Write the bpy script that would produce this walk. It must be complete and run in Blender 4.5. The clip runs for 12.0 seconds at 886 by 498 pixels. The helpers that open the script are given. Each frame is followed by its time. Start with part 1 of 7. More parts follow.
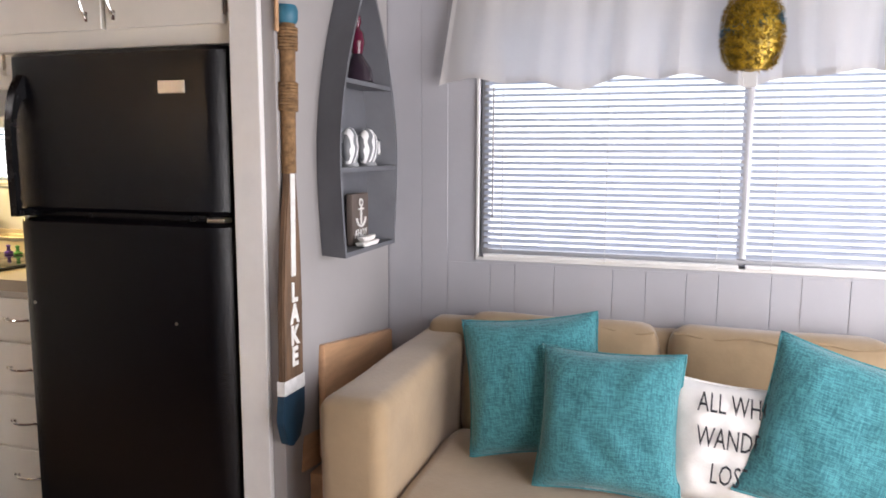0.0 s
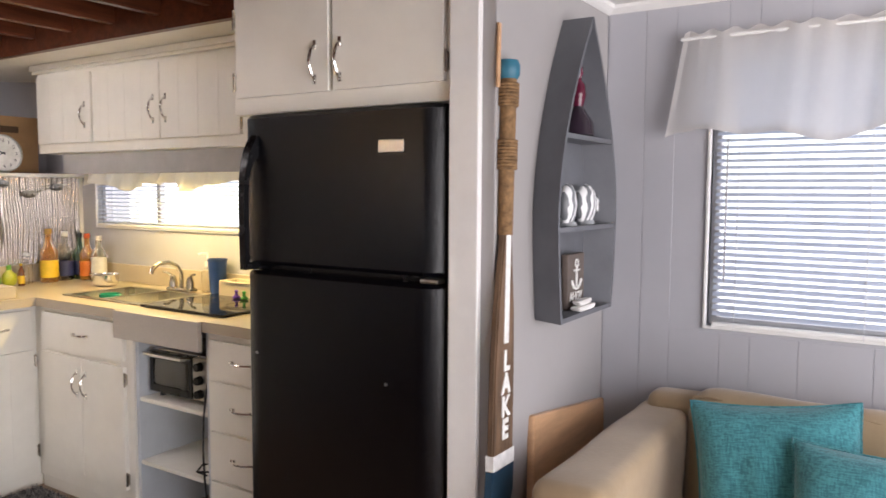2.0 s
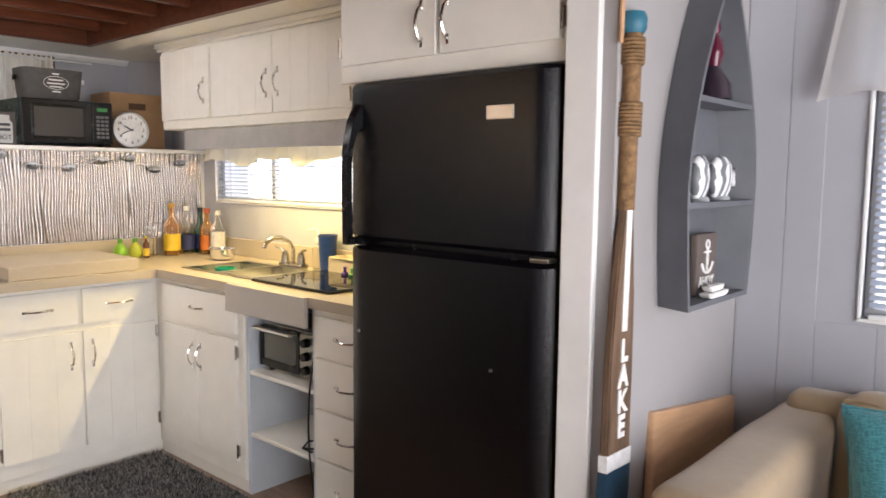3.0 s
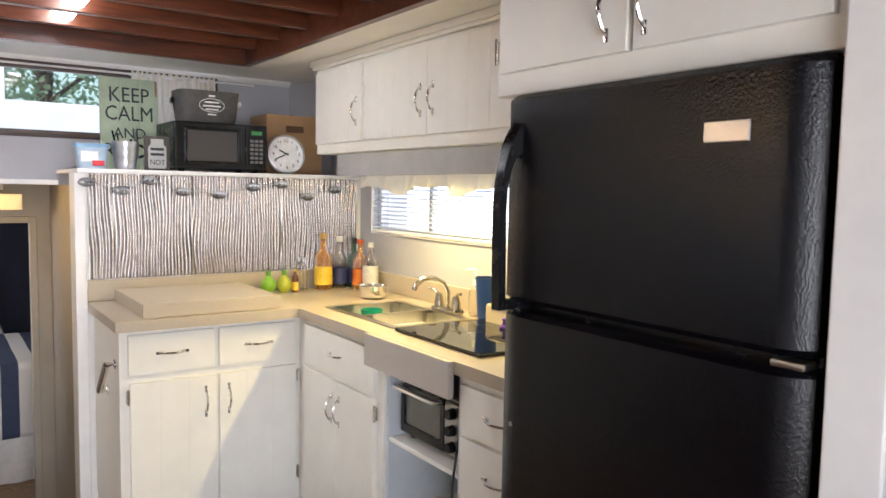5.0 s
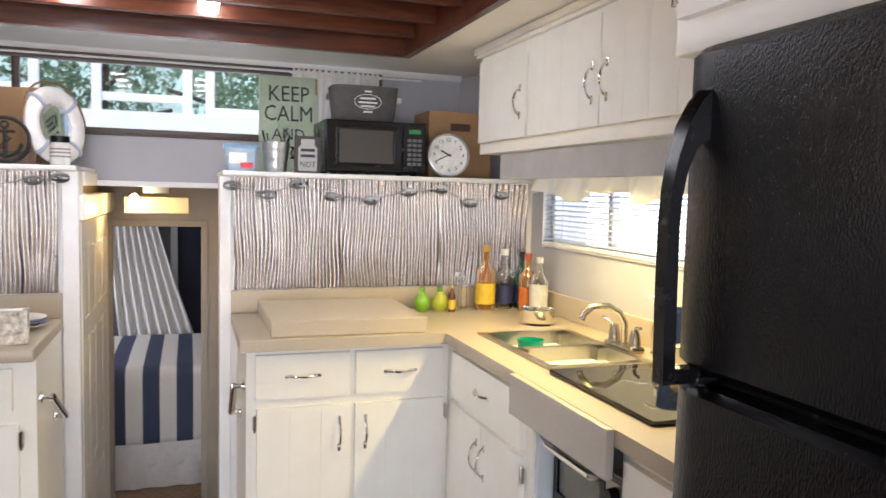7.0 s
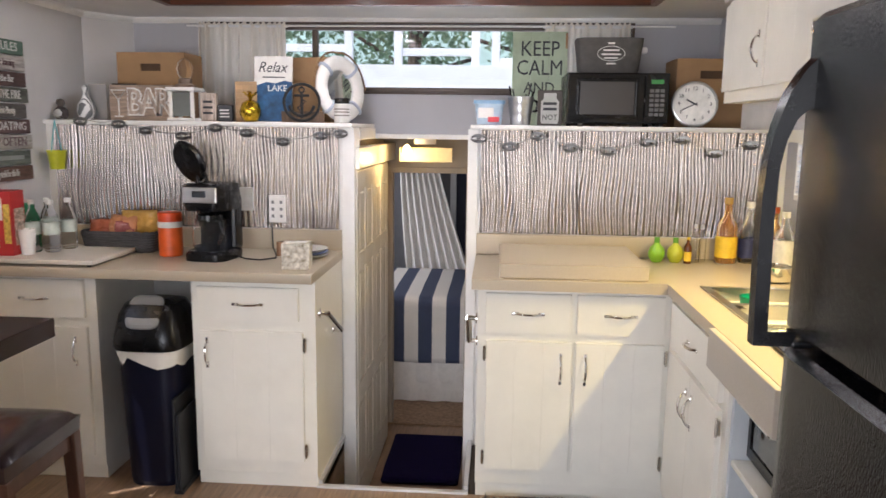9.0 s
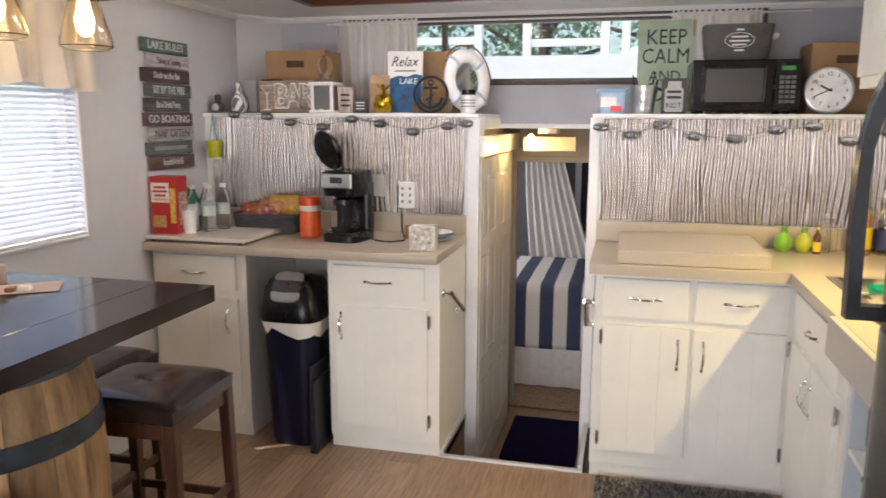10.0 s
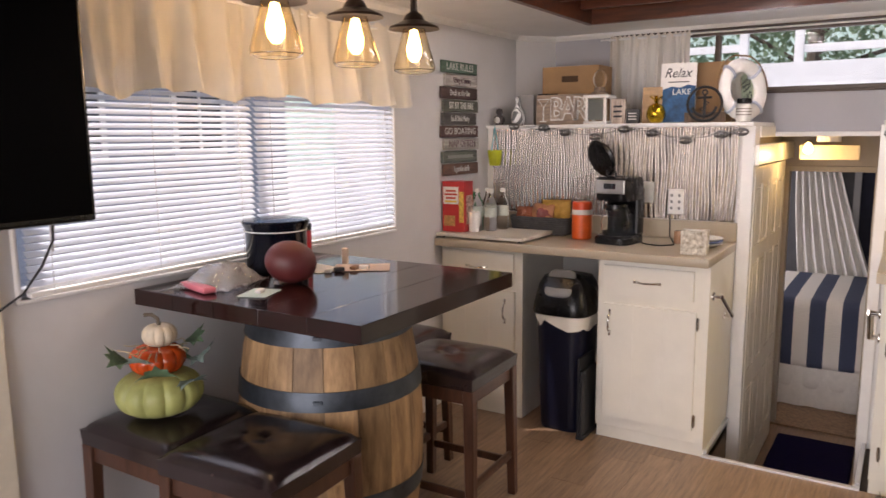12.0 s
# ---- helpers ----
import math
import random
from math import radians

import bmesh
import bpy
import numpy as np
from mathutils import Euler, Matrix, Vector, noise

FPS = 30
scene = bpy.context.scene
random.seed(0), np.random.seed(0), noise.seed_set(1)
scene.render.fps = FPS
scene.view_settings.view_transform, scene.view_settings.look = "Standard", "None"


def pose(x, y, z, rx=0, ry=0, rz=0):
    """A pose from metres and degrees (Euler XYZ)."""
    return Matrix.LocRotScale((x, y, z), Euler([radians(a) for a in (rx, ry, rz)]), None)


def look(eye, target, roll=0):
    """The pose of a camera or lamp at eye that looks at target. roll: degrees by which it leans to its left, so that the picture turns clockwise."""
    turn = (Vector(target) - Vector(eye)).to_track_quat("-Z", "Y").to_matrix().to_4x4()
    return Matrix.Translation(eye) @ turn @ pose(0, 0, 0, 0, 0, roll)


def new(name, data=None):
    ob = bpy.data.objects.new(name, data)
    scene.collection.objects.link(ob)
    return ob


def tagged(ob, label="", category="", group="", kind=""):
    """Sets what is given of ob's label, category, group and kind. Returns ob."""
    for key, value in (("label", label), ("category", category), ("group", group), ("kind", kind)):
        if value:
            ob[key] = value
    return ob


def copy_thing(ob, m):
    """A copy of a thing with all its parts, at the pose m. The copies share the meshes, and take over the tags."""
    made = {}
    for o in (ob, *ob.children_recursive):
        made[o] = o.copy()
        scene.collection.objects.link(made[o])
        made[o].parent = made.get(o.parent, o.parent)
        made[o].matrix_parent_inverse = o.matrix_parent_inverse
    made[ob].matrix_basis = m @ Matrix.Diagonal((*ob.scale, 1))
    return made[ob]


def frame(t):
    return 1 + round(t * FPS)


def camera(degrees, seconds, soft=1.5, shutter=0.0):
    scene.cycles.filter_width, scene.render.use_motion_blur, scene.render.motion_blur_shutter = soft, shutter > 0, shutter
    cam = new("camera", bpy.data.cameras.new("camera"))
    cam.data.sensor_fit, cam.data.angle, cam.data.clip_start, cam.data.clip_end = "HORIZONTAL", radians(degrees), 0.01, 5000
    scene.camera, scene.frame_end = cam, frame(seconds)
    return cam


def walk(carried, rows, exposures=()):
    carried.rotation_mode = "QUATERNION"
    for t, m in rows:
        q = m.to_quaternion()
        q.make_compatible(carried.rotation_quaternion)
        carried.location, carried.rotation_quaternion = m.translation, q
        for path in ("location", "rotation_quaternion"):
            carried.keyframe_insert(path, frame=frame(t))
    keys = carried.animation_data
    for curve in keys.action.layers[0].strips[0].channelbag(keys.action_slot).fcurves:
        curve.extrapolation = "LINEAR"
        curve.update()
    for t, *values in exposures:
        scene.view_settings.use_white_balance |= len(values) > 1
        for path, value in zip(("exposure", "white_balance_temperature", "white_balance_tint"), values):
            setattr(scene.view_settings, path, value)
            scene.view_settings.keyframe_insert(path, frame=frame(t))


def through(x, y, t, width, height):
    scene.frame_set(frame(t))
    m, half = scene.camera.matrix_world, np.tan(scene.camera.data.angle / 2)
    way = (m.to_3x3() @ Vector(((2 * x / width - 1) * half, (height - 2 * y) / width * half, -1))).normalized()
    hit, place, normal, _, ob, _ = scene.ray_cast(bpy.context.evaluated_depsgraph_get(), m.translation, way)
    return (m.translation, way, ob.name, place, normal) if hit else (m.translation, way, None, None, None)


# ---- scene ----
cam = camera(61.6, 12.0, shutter=0.3)
EXP = 0.36
PATH = [
    (0, (0.056, 0.122, 1.363), (-0.542, 2.012, 1.1), 0.2),
    (0.5, (0.008, 0.113, 1.388), (-0.66, 1.987, 1.182), 0.1),
    (1, (-0.026, 0.118, 1.4), (-0.8, 1.955, 1.233), 0.2),
    (1.5, (-0.048, 0.162, 1.404), (-0.965, 1.934, 1.26), 0.2),
    (2, (-0.064, 0.23, 1.41), (-1.134, 1.912, 1.255), 0.3),
    (2.5, (-0.077, 0.301, 1.397), (-1.287, 1.883, 1.218), 0.3),
    (3, (-0.136, 0.373, 1.381), (-1.456, 1.862, 1.176), 0.5),
    (3.5, (-0.25, 0.473, 1.378), (-1.658, 1.876, 1.151), 0.6),
    (3.7, (-0.29, 0.509, 1.371), (-1.732, 1.878, 1.153), 0.7),
    (5.5, (-0.643, 0.901, 1.441), (-2.346, 1.942, 1.305), 1.0),
    (6, (-0.774, 0.996, 1.426), (-2.537, 1.934, 1.31), 0.9),
    (6.5, (-0.883, 1.082, 1.433), (-2.705, 1.9, 1.315), 0.9),
    (7, (-0.922, 1.189, 1.428), (-2.808, 1.836, 1.276), 1.4),
    (7.5, (-0.914, 1.304, 1.41), (-2.865, 1.699, 1.214), 2.0),
    (7.7, (-0.897, 1.352, 1.408), (-2.864, 1.638, 1.19), 2.0),
    (9.3, (-0.643, 1.444, 1.483), (-2.603, 1.218, 1.154), 0.5),
    (9.5, (-0.607, 1.457, 1.478), (-2.557, 1.163, 1.146), 0.4),
    (10, (-0.559, 1.479, 1.469), (-2.471, 1.006, 1.124), 0.2),
    (10.5, (-0.535, 1.492, 1.454), (-2.368, 0.776, 1.098), 0.2),
    (11, (-0.47, 1.477, 1.452), (-2.233, 0.6, 1.103), -0.0),
    (11.5, (-0.374, 1.45, 1.453), (-2.094, 0.485, 1.119), -0.3),
    (12, (-0.244, 1.436, 1.453), (-1.916, 0.381, 1.145), -0.5),
]
walk(cam, [(t, look(eye, target, roll)) for t, eye, target, roll in PATH], exposures=((0, EXP - 0.10, 6500, 18), (1, EXP - 0.16, 6550, 19), (3.5, EXP + 0.12, 6250, 15), (6, EXP + 0.14, 5950, 14), (8, EXP + 0.02, 6050, 15), (10.5, EXP, 6400, 16), (12, EXP - 0.15, 6800, 22)))

# ---- light ----
world = bpy.data.worlds.new("sky")
scene.world = world
world.use_nodes = True
wn = world.node_tree.nodes
sky = wn.new("ShaderNodeTexSky")
sky.sky_type, sky.sun_disc, sky.sun_elevation, sky.sun_rotation = "NISHITA", False, radians(58), radians(120)
world.node_tree.links.new(sky.outputs[0], wn["Background"].inputs[0])
wn["Background"].inputs[1].default_value = 0.15


def lamp(name, kind, m, power, colour, size=(1, 1)):
    d = bpy.data.lights.new(name, kind)
    d.energy, d.color = power, colour
    if kind == "AREA":
        d.shape, d.size, d.size_y = "RECTANGLE", size[0], size[1]
    elif kind == "SUN":
        d.angle = radians(0.6)
    else:
        d.shadow_soft_size = size[0]
    ob = new(name, d)
    ob.matrix_world = m
    return ob


lamp("sun", "SUN", pose(0, 0, 8, 32, 0, 30), 5.0, (1.0, 0.95, 0.87))
# added lamp for daylight from behind the walker; its door opening is assumed
lamp("rear_fill_light", "AREA", pose(1.80, 0.75, 1.1, 0, 90, -25), 84, (0.99, 0.985, 0.97), (1.7, 2.4))
# skylight at the side windows
lamp("window_light", "AREA", pose(0.3, 2.96, 1.43, -90, 0, 0), 6.2, (0.95, 0.97, 1.0), (1.9, 0.92))
lamp("window_light", "AREA", pose(-3.2, 2.96, 1.38, -90, 0, 0), 3.4, (0.95, 0.97, 1.0), (1.6, 0.4))
# open sky above the dining window
lamp("window_light", "AREA", pose(-2.2, -1.35, 2.3, 45, 0, 0), 6, (0.95, 0.97, 1.0), (1.8, 0.6))
# added lamp lighting the forward cabin, for an unseen, assumed side window
lamp("cabin_fill_light", "AREA", pose(-6.1, -0.37, 0.85, 90, 0, 0), 14, (0.97, 0.98, 1.0), (1.1, 0.6))
# warm tube under the wall cabinets
lamp("undercabinet_light", "AREA", pose(-2.95, 2.41, 1.493, -12, 0, 0), 13.5, (1.0, 0.77, 0.29), (0.9, 0.02))
# bulb over the steps to the forward cabin
lamp("step_light", "POINT", pose(-4.72, 0.95, 1.31), 2.4, (1.0, 0.66, 0.25), (0.03,))


# ---- materials ----
def mat(name, colour, rough=0.5, metal=0.0, var=0.08, scale=6.0, bump=0.0, bscale=120.0, stretch=(1, 1, 1), dark=None, spec=0.5, trans=0.0, emit=0.0, rvar=0.0, island=0.0, sheen=0.0):
    """A surface with two scales of variation; stretch lengthens the grain."""
    m = bpy.data.materials.new(name)
    m.use_nodes = True
    nt = m.node_tree
    nd, ln = nt.nodes, nt.links
    b = nd["Principled BSDF"]
    b.inputs["Roughness"].default_value, b.inputs["Metallic"].default_value = rough, metal
    b.inputs["Specular IOR Level"].default_value = spec
    b.inputs["Transmission Weight"].default_value = trans
    if sheen:
        b.inputs["Sheen Weight"].default_value = sheen
    tc = nd.new("ShaderNodeTexCoord")
    mp = nd.new("ShaderNodeMapping")
    mp.inputs["Scale"].default_value = stretch
    ln.new(tc.outputs["Object"], mp.inputs[0])
    n1 = nd.new("ShaderNodeTexNoise")
    n1.inputs["Scale"].default_value, n1.inputs["Detail"].default_value, n1.inputs["Roughness"].default_value = scale, 6, 0.65
    ln.new(mp.outputs[0], n1.inputs["Vector"])
    mix = nd.new("ShaderNodeMix")
    mix.data_type = "RGBA"
    d = dark or tuple(c * (1 - 2.2 * var) for c in colour)
    mix.inputs["A"].default_value, mix.inputs["B"].default_value = (*d, 1), (*(min(1, c * (1 + 0.6 * var)) for c in colour), 1)
    ramp = nd.new("ShaderNodeMapRange")
    ramp.inputs["From Min"].default_value, ramp.inputs["From Max"].default_value = 0.3, 0.68
    ln.new(n1.outputs["Fac"], ramp.inputs["Value"])
    ln.new(ramp.outputs[0], mix.inputs["Factor"])
    out = mix.outputs["Result"]
    if island:
        oi = nd.new("ShaderNodeObjectInfo")
        hs = nd.new("ShaderNodeHueSaturation")
        mr = nd.new("ShaderNodeMapRange")
        mr.inputs["To Min"].default_value, mr.inputs["To Max"].default_value = 1 - island, 1 + island
        ln.new(oi.outputs["Random"], mr.inputs["Value"])
        ln.new(mr.outputs[0], hs.inputs["Value"])
        ln.new(out, hs.inputs["Color"])
        out = hs.outputs[0]
    ln.new(out, b.inputs["Base Color"])
    if rvar:
        rr = nd.new("ShaderNodeMapRange")
        rr.inputs["To Min"].default_value, rr.inputs["To Max"].default_value = max(0.02, rough - rvar), rough + rvar
        ln.new(n1.outputs["Fac"], rr.inputs["Value"])
        ln.new(rr.outputs[0], b.inputs["Roughness"])
    if bump:
        n2 = nd.new("ShaderNodeTexNoise")
        n2.inputs["Scale"].default_value, n2.inputs["Detail"].default_value = bscale, 3
        ln.new(mp.outputs[0], n2.inputs["Vector"])
        bp = nd.new("ShaderNodeBump")
        bp.inputs["Strength"].default_value, bp.inputs["Distance"].default_value = bump, 0.004
        ln.new(n2.outputs["Fac"], bp.inputs["Height"])
        ln.new(bp.outputs[0], b.inputs["Normal"])
    if emit:
        b.inputs["Emission Color"].default_value, b.inputs["Emission Strength"].default_value = (*colour, 1), emit
    return m


def cloth(name, colour, through=0.45, bump=0.3, scale=40):
    """Thin cloth that lets part of the light through."""
    m = mat(name, colour, 0.9, var=0.05, scale=8, bump=bump, bscale=scale * 8)
    nt = m.node_tree
    tl = nt.nodes.new("ShaderNodeBsdfTranslucent")
    tl.inputs[0].default_value = (*colour, 1)
    ms = nt.nodes.new("ShaderNodeMixShader")
    ms.inputs[0].default_value = through
    nt.links.new(nt.nodes["Principled BSDF"].outputs[0], ms.inputs[1])
    nt.links.new(tl.outputs[0], ms.inputs[2])
    nt.links.new(ms.outputs[0], nt.nodes["Material Output"].inputs[0])
    return m


def glass(name, colour=(1, 1, 1), rough=0.02, ior=1.45):
    m = bpy.data.materials.new(name)
    m.use_nodes = True
    nt = m.node_tree
    b = nt.nodes["Principled BSDF"]
    b.inputs["Base Color"].default_value, b.inputs["Roughness"].default_value = (*colour, 1), rough
    b.inputs["Transmission Weight"].default_value, b.inputs["IOR"].default_value = 1.0, ior
    return m


def weave(name, colour, dark, rough=0.9):
    """Chenille: short flecks along and across the cloth, light and dark."""
    m = mat(name, colour, rough, var=0.1, scale=9, dark=tuple(c * 0.86 for c in colour), sheen=0.3)
    nt = m.node_tree
    nd, ln = nt.nodes, nt.links
    tc = nd.new("ShaderNodeTexCoord")
    add = nd.new("ShaderNodeMath")
    add.operation = "ADD"
    for k, st in enumerate(((0.16, 1, 1.3), (1.3, 1, 0.16))):
        mp, ns = nd.new("ShaderNodeMapping"), nd.new("ShaderNodeTexNoise")
        mp.inputs["Scale"].default_value = st
        ns.inputs["Scale"].default_value, ns.inputs["Detail"].default_value = 210, 2
        ln.new(tc.outputs["Object"], mp.inputs[0])
        ln.new(mp.outputs[0], ns.inputs["Vector"])
        ln.new(ns.outputs["Fac"], add.inputs[k])
    mr, mix = nd.new("ShaderNodeMapRange"), nd.new("ShaderNodeMix")
    mr.inputs["From Min"].default_value, mr.inputs["From Max"].default_value = 0.78, 1.18
    mix.data_type = "RGBA"
    mix.inputs["A"].default_value = (*dark, 1)
    b = nd["Principled BSDF"]
    ln.new(b.inputs["Base Color"].links[0].from_socket, mix.inputs["B"])
    ln.new(add.outputs[0], mr.inputs["Value"])
    ln.new(mr.outputs[0], mix.inputs["Factor"])
    ln.new(mix.outputs["Result"], b.inputs["Base Color"])
    bp = nd.new("ShaderNodeBump")
    bp.inputs["Strength"].default_value, bp.inputs["Distance"].default_value = 0.5, 0.002
    ln.new(add.outputs[0], bp.inputs["Height"])
    ln.new(bp.outputs[0], b.inputs["Normal"])
    return m


def striped(name, a, b, period, axis):
    m = bpy.data.materials.new(name)
    m.use_nodes = True
    nt = m.node_tree
    nd, ln = nt.nodes, nt.links
    bs = nd["Principled BSDF"]
    bs.inputs["Roughness"].default_value = 0.9
    tc, sep, mth, gt, mix = nd.new("ShaderNodeTexCoord"), nd.new("ShaderNodeSeparateXYZ"), nd.new("ShaderNodeMath"), nd.new("ShaderNodeMath"), nd.new("ShaderNodeMix")
    ns = nd.new("ShaderNodeTexNoise")
    ns.inputs["Scale"].default_value = 60
    bp = nd.new("ShaderNodeBump")
    bp.inputs["Strength"].default_value, bp.inputs["Distance"].default_value = 0.4, 0.01
    ln.new(ns.outputs["Fac"], bp.inputs["Height"])
    ln.new(bp.outputs[0], bs.inputs["Normal"])
    mix.data_type = "RGBA"
    mix.inputs["A"].default_value, mix.inputs["B"].default_value = (*a, 1), (*b, 1)
    ln.new(tc.outputs["Object"], sep.inputs[0])
    mth.operation, gt.operation = "PINGPONG", "GREATER_THAN"
    mth.inputs[1].default_value, gt.inputs[1].default_value = period, period / 2
    ln.new(sep.outputs[axis], mth.inputs[0])
    ln.new(mth.outputs[0], gt.inputs[0])
    ln.new(gt.outputs[0], mix.inputs["Factor"])
    ln.new(mix.outputs["Result"], bs.inputs["Base Color"])
    return m


GREY_WALL = mat("grey_paint", (0.42, 0.42, 0.45), 0.55, var=0.03, scale=3, bump=0.08, bscale=60)
CREAM_WALL = mat("pale_paint", (0.60, 0.595, 0.60), 0.6, var=0.03, scale=3, bump=0.08, bscale=60)
CEIL = mat("ceiling_paint", (0.80, 0.79, 0.77), 0.6, var=0.03, scale=4, bump=0.1, bscale=80)
WHITE = mat("white_gloss_paint", (0.83, 0.805, 0.735), 0.32, var=0.025, scale=7, bump=0.10, bscale=40, rvar=0.06)
TRIM = mat("white_trim_paint", (0.80, 0.79, 0.77), 0.4, var=0.03, scale=9)
COUNTER = mat("beige_laminate", (0.45, 0.38, 0.285), 0.32, var=0.05, scale=300, bump=0.04, bscale=300, rvar=0.05)
APRON = mat("beige_apron_laminate", (0.47, 0.43, 0.38), 0.4, var=0.04, scale=200)
CHROME = mat("chrome", (0.82, 0.80, 0.77), 0.12, 1.0, var=0.02)
STEEL = mat("brushed_steel", (0.42, 0.405, 0.38), 0.28, 1.0, var=0.05, scale=40, stretch=(1, 12, 1))
NICKEL = mat("satin_nickel", (0.50, 0.46, 0.40), 0.25, 1.0, var=0.04)
FRIDGE = mat("black_textured_enamel", (0.0015, 0.0016, 0.0032), 0.2, var=0.1, scale=5, bump=0.26, bscale=280, spec=0.38, stretch=(1, 1, 0.55))
BLACK = mat("black_plastic", (0.004, 0.004, 0.005), 0.26, spec=0.35, var=0.1, scale=20, rvar=0.08)
BLACKMATT = mat("black_rubber", (0.012, 0.012, 0.013), 0.7, var=0.1)
BLACKGLASS = mat("black_glass", (0.006, 0.006, 0.008), 0.04, var=0.02)
SILVER = mat("silver_wave_panel", (0.43, 0.39, 0.365), 0.225, 1.0, var=0.05, scale=14, rvar=0.02)
PLANK = mat("vinyl_plank", (0.29, 0.188, 0.122), 0.33, var=0.22, scale=5, bump=0.12, bscale=40, stretch=(1.2, 14, 1), island=0.16, rvar=0.08)
DARKWOOD = mat("stained_beam", (0.115, 0.033, 0.013), 0.3, var=0.3, scale=5, bump=0.15, bscale=40, stretch=(8, 0.8, 8))
ESPRESSO = mat("espresso_wood", (0.080, 0.034, 0.020), 0.3, var=0.25, scale=6, bump=0.08, stretch=(6, 6, 0.7))
TABLEWOOD = mat("varnished_dark_top", (0.022, 0.006, 0.005), 0.11, spec=0.42, var=0.25, scale=4, bump=0.0, stretch=(1.2, 8, 4), rvar=0.02)
LEATHER = mat("black_brown_leather", (0.026, 0.016, 0.017), 0.2, spec=0.6, var=0.2, scale=12, bump=0.05, bscale=60, rvar=0.06)
OAK = mat("barrel_oak", (0.44, 0.275, 0.135), 0.55, var=0.28, dark=(0.15, 0.08, 0.036), scale=5, bump=0.25, bscale=50, stretch=(5, 5, 0.8), island=0.34)
IRON = mat("barrel_hoop_iron", (0.085, 0.10, 0.12), 0.42, 0.75, var=0.25, scale=9, rvar=0.12)
SOFA = mat("tan_microsuede", (0.36, 0.255, 0.145), 0.85, var=0.09, scale=5, bump=0.18, bscale=90, sheen=0.4)
TEAL = weave("teal_chenille", (0.060, 0.275, 0.305), (0.020, 0.135, 0.165))
LINEN = mat("white_linen", (0.80, 0.78, 0.75), 0.85, var=0.04, scale=30, bump=0.2, bscale=200)
INK = mat("dark_ink", (0.03, 0.032, 0.04), 0.7, var=0.1)
WHITEINK = mat("white_ink", (0.82, 0.81, 0.78), 0.7, var=0.1, scale=40)
VALANCE = cloth("valance_voile", (0.84, 0.82, 0.80), 0.75)
CREAMCLOTH = cloth("cream_valance_cloth", (0.72, 0.68, 0.61), 0.32)
SLAT = cloth("blind_slat_vinyl", (0.56, 0.61, 0.70), 0.2, bump=0.0)
CORD = mat("cord_white", (0.75, 0.75, 0.76), 0.6)
ALU = mat("window_aluminium", (0.62, 0.62, 0.63), 0.35, 0.6, var=0.05)
BROWNALU = mat("brown_window_frame", (0.075, 0.05, 0.035), 0.4, 0.2, var=0.1)
PANE = glass("window_glass")
BOATGREY = mat("grey_shelf_paint", (0.125, 0.13, 0.145), 0.5, var=0.08, scale=6, bump=0.08)
OARWOOD = mat("worn_oar_wood", (0.16, 0.095, 0.055), 0.6, var=0.3, scale=6, bump=0.2, stretch=(8, 8, 0.9))
ROPE = mat("jute_rope", (0.27, 0.155, 0.07), 0.9, var=0.25, scale=60, bump=0.6, bscale=200)
TEALPAINT = mat("teal_paint", (0.03, 0.16, 0.24), 0.5, var=0.15, scale=9)
NAVYPAINT = mat("navy_paint", (0.015, 0.055, 0.10), 0.5, var=0.15, scale=9)
MAPLE = mat("honey_maple", (0.60, 0.36, 0.20), 0.35, var=0.13, scale=4, bump=0.06, stretch=(5, 0.8, 6))
CARDBOARD = mat("cardboard", (0.36, 0.215, 0.105), 0.8, var=0.07, scale=6, bump=0.08)
RUGGREY = mat("grey_shag", (0.20, 0.19, 0.18), 0.95, var=0.4, scale=120, bump=1.0, bscale=160)
RUGNAVY = mat("navy_pile", (0.008, 0.005, 0.042), 0.95, var=0.3, scale=90, bump=1.0, bscale=200, spec=0.1)
TVBLACK = mat("tv_screen", (0.001, 0.001, 0.0015), 0.35, var=0.05, spec=0.04)
GREENPAINT = mat("sage_sign_paint", (0.42, 0.50, 0.36), 0.6, var=0.12, scale=7)
BLUEGREY = mat("bluish_white_paint", (0.62, 0.66, 0.70), 0.5, var=0.04)
CABIN = mat("beige_cabin_paint", (0.42, 0.37, 0.30), 0.6, var=0.05, scale=4)
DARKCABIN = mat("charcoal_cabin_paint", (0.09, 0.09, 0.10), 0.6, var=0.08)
DUST = mat("blue_black_curtain", (0.012, 0.013, 0.03), 0.85, var=0.3, scale=8, stretch=(1, 8, 0.5))
BULB = mat("hot_filament", (1.0, 0.62, 0.22), 0.5, emit=16.0)
AMBERGLASS = glass("amber_glass", (1.0, 0.92, 0.76), 0.03)
CLEAR = glass("clear_glass", ior=1.12)
BRONZE = mat("dark_bronze", (0.045, 0.032, 0.025), 0.35, 0.6, var=0.15)


# ---- builders ----
def box(bm, x0, y0, z0, x1, y1, z1, bev=0.0):
    m = Matrix.LocRotScale(((x0 + x1) / 2, (y0 + y1) / 2, (z0 + z1) / 2), None, (abs(x1 - x0), abs(y1 - y0), abs(z1 - z0)))
    r = bmesh.ops.create_cube(bm, size=1, matrix=m)
    if bev:
        es = list({e for v in r["verts"] for e in v.link_edges})
        bmesh.ops.bevel(bm, geom=es, offset=bev, segments=2, affect="EDGES", profile=0.5)
    return bm


def B(*a, bev=0.003):
    return box(bmesh.new(), *a, bev=bev)


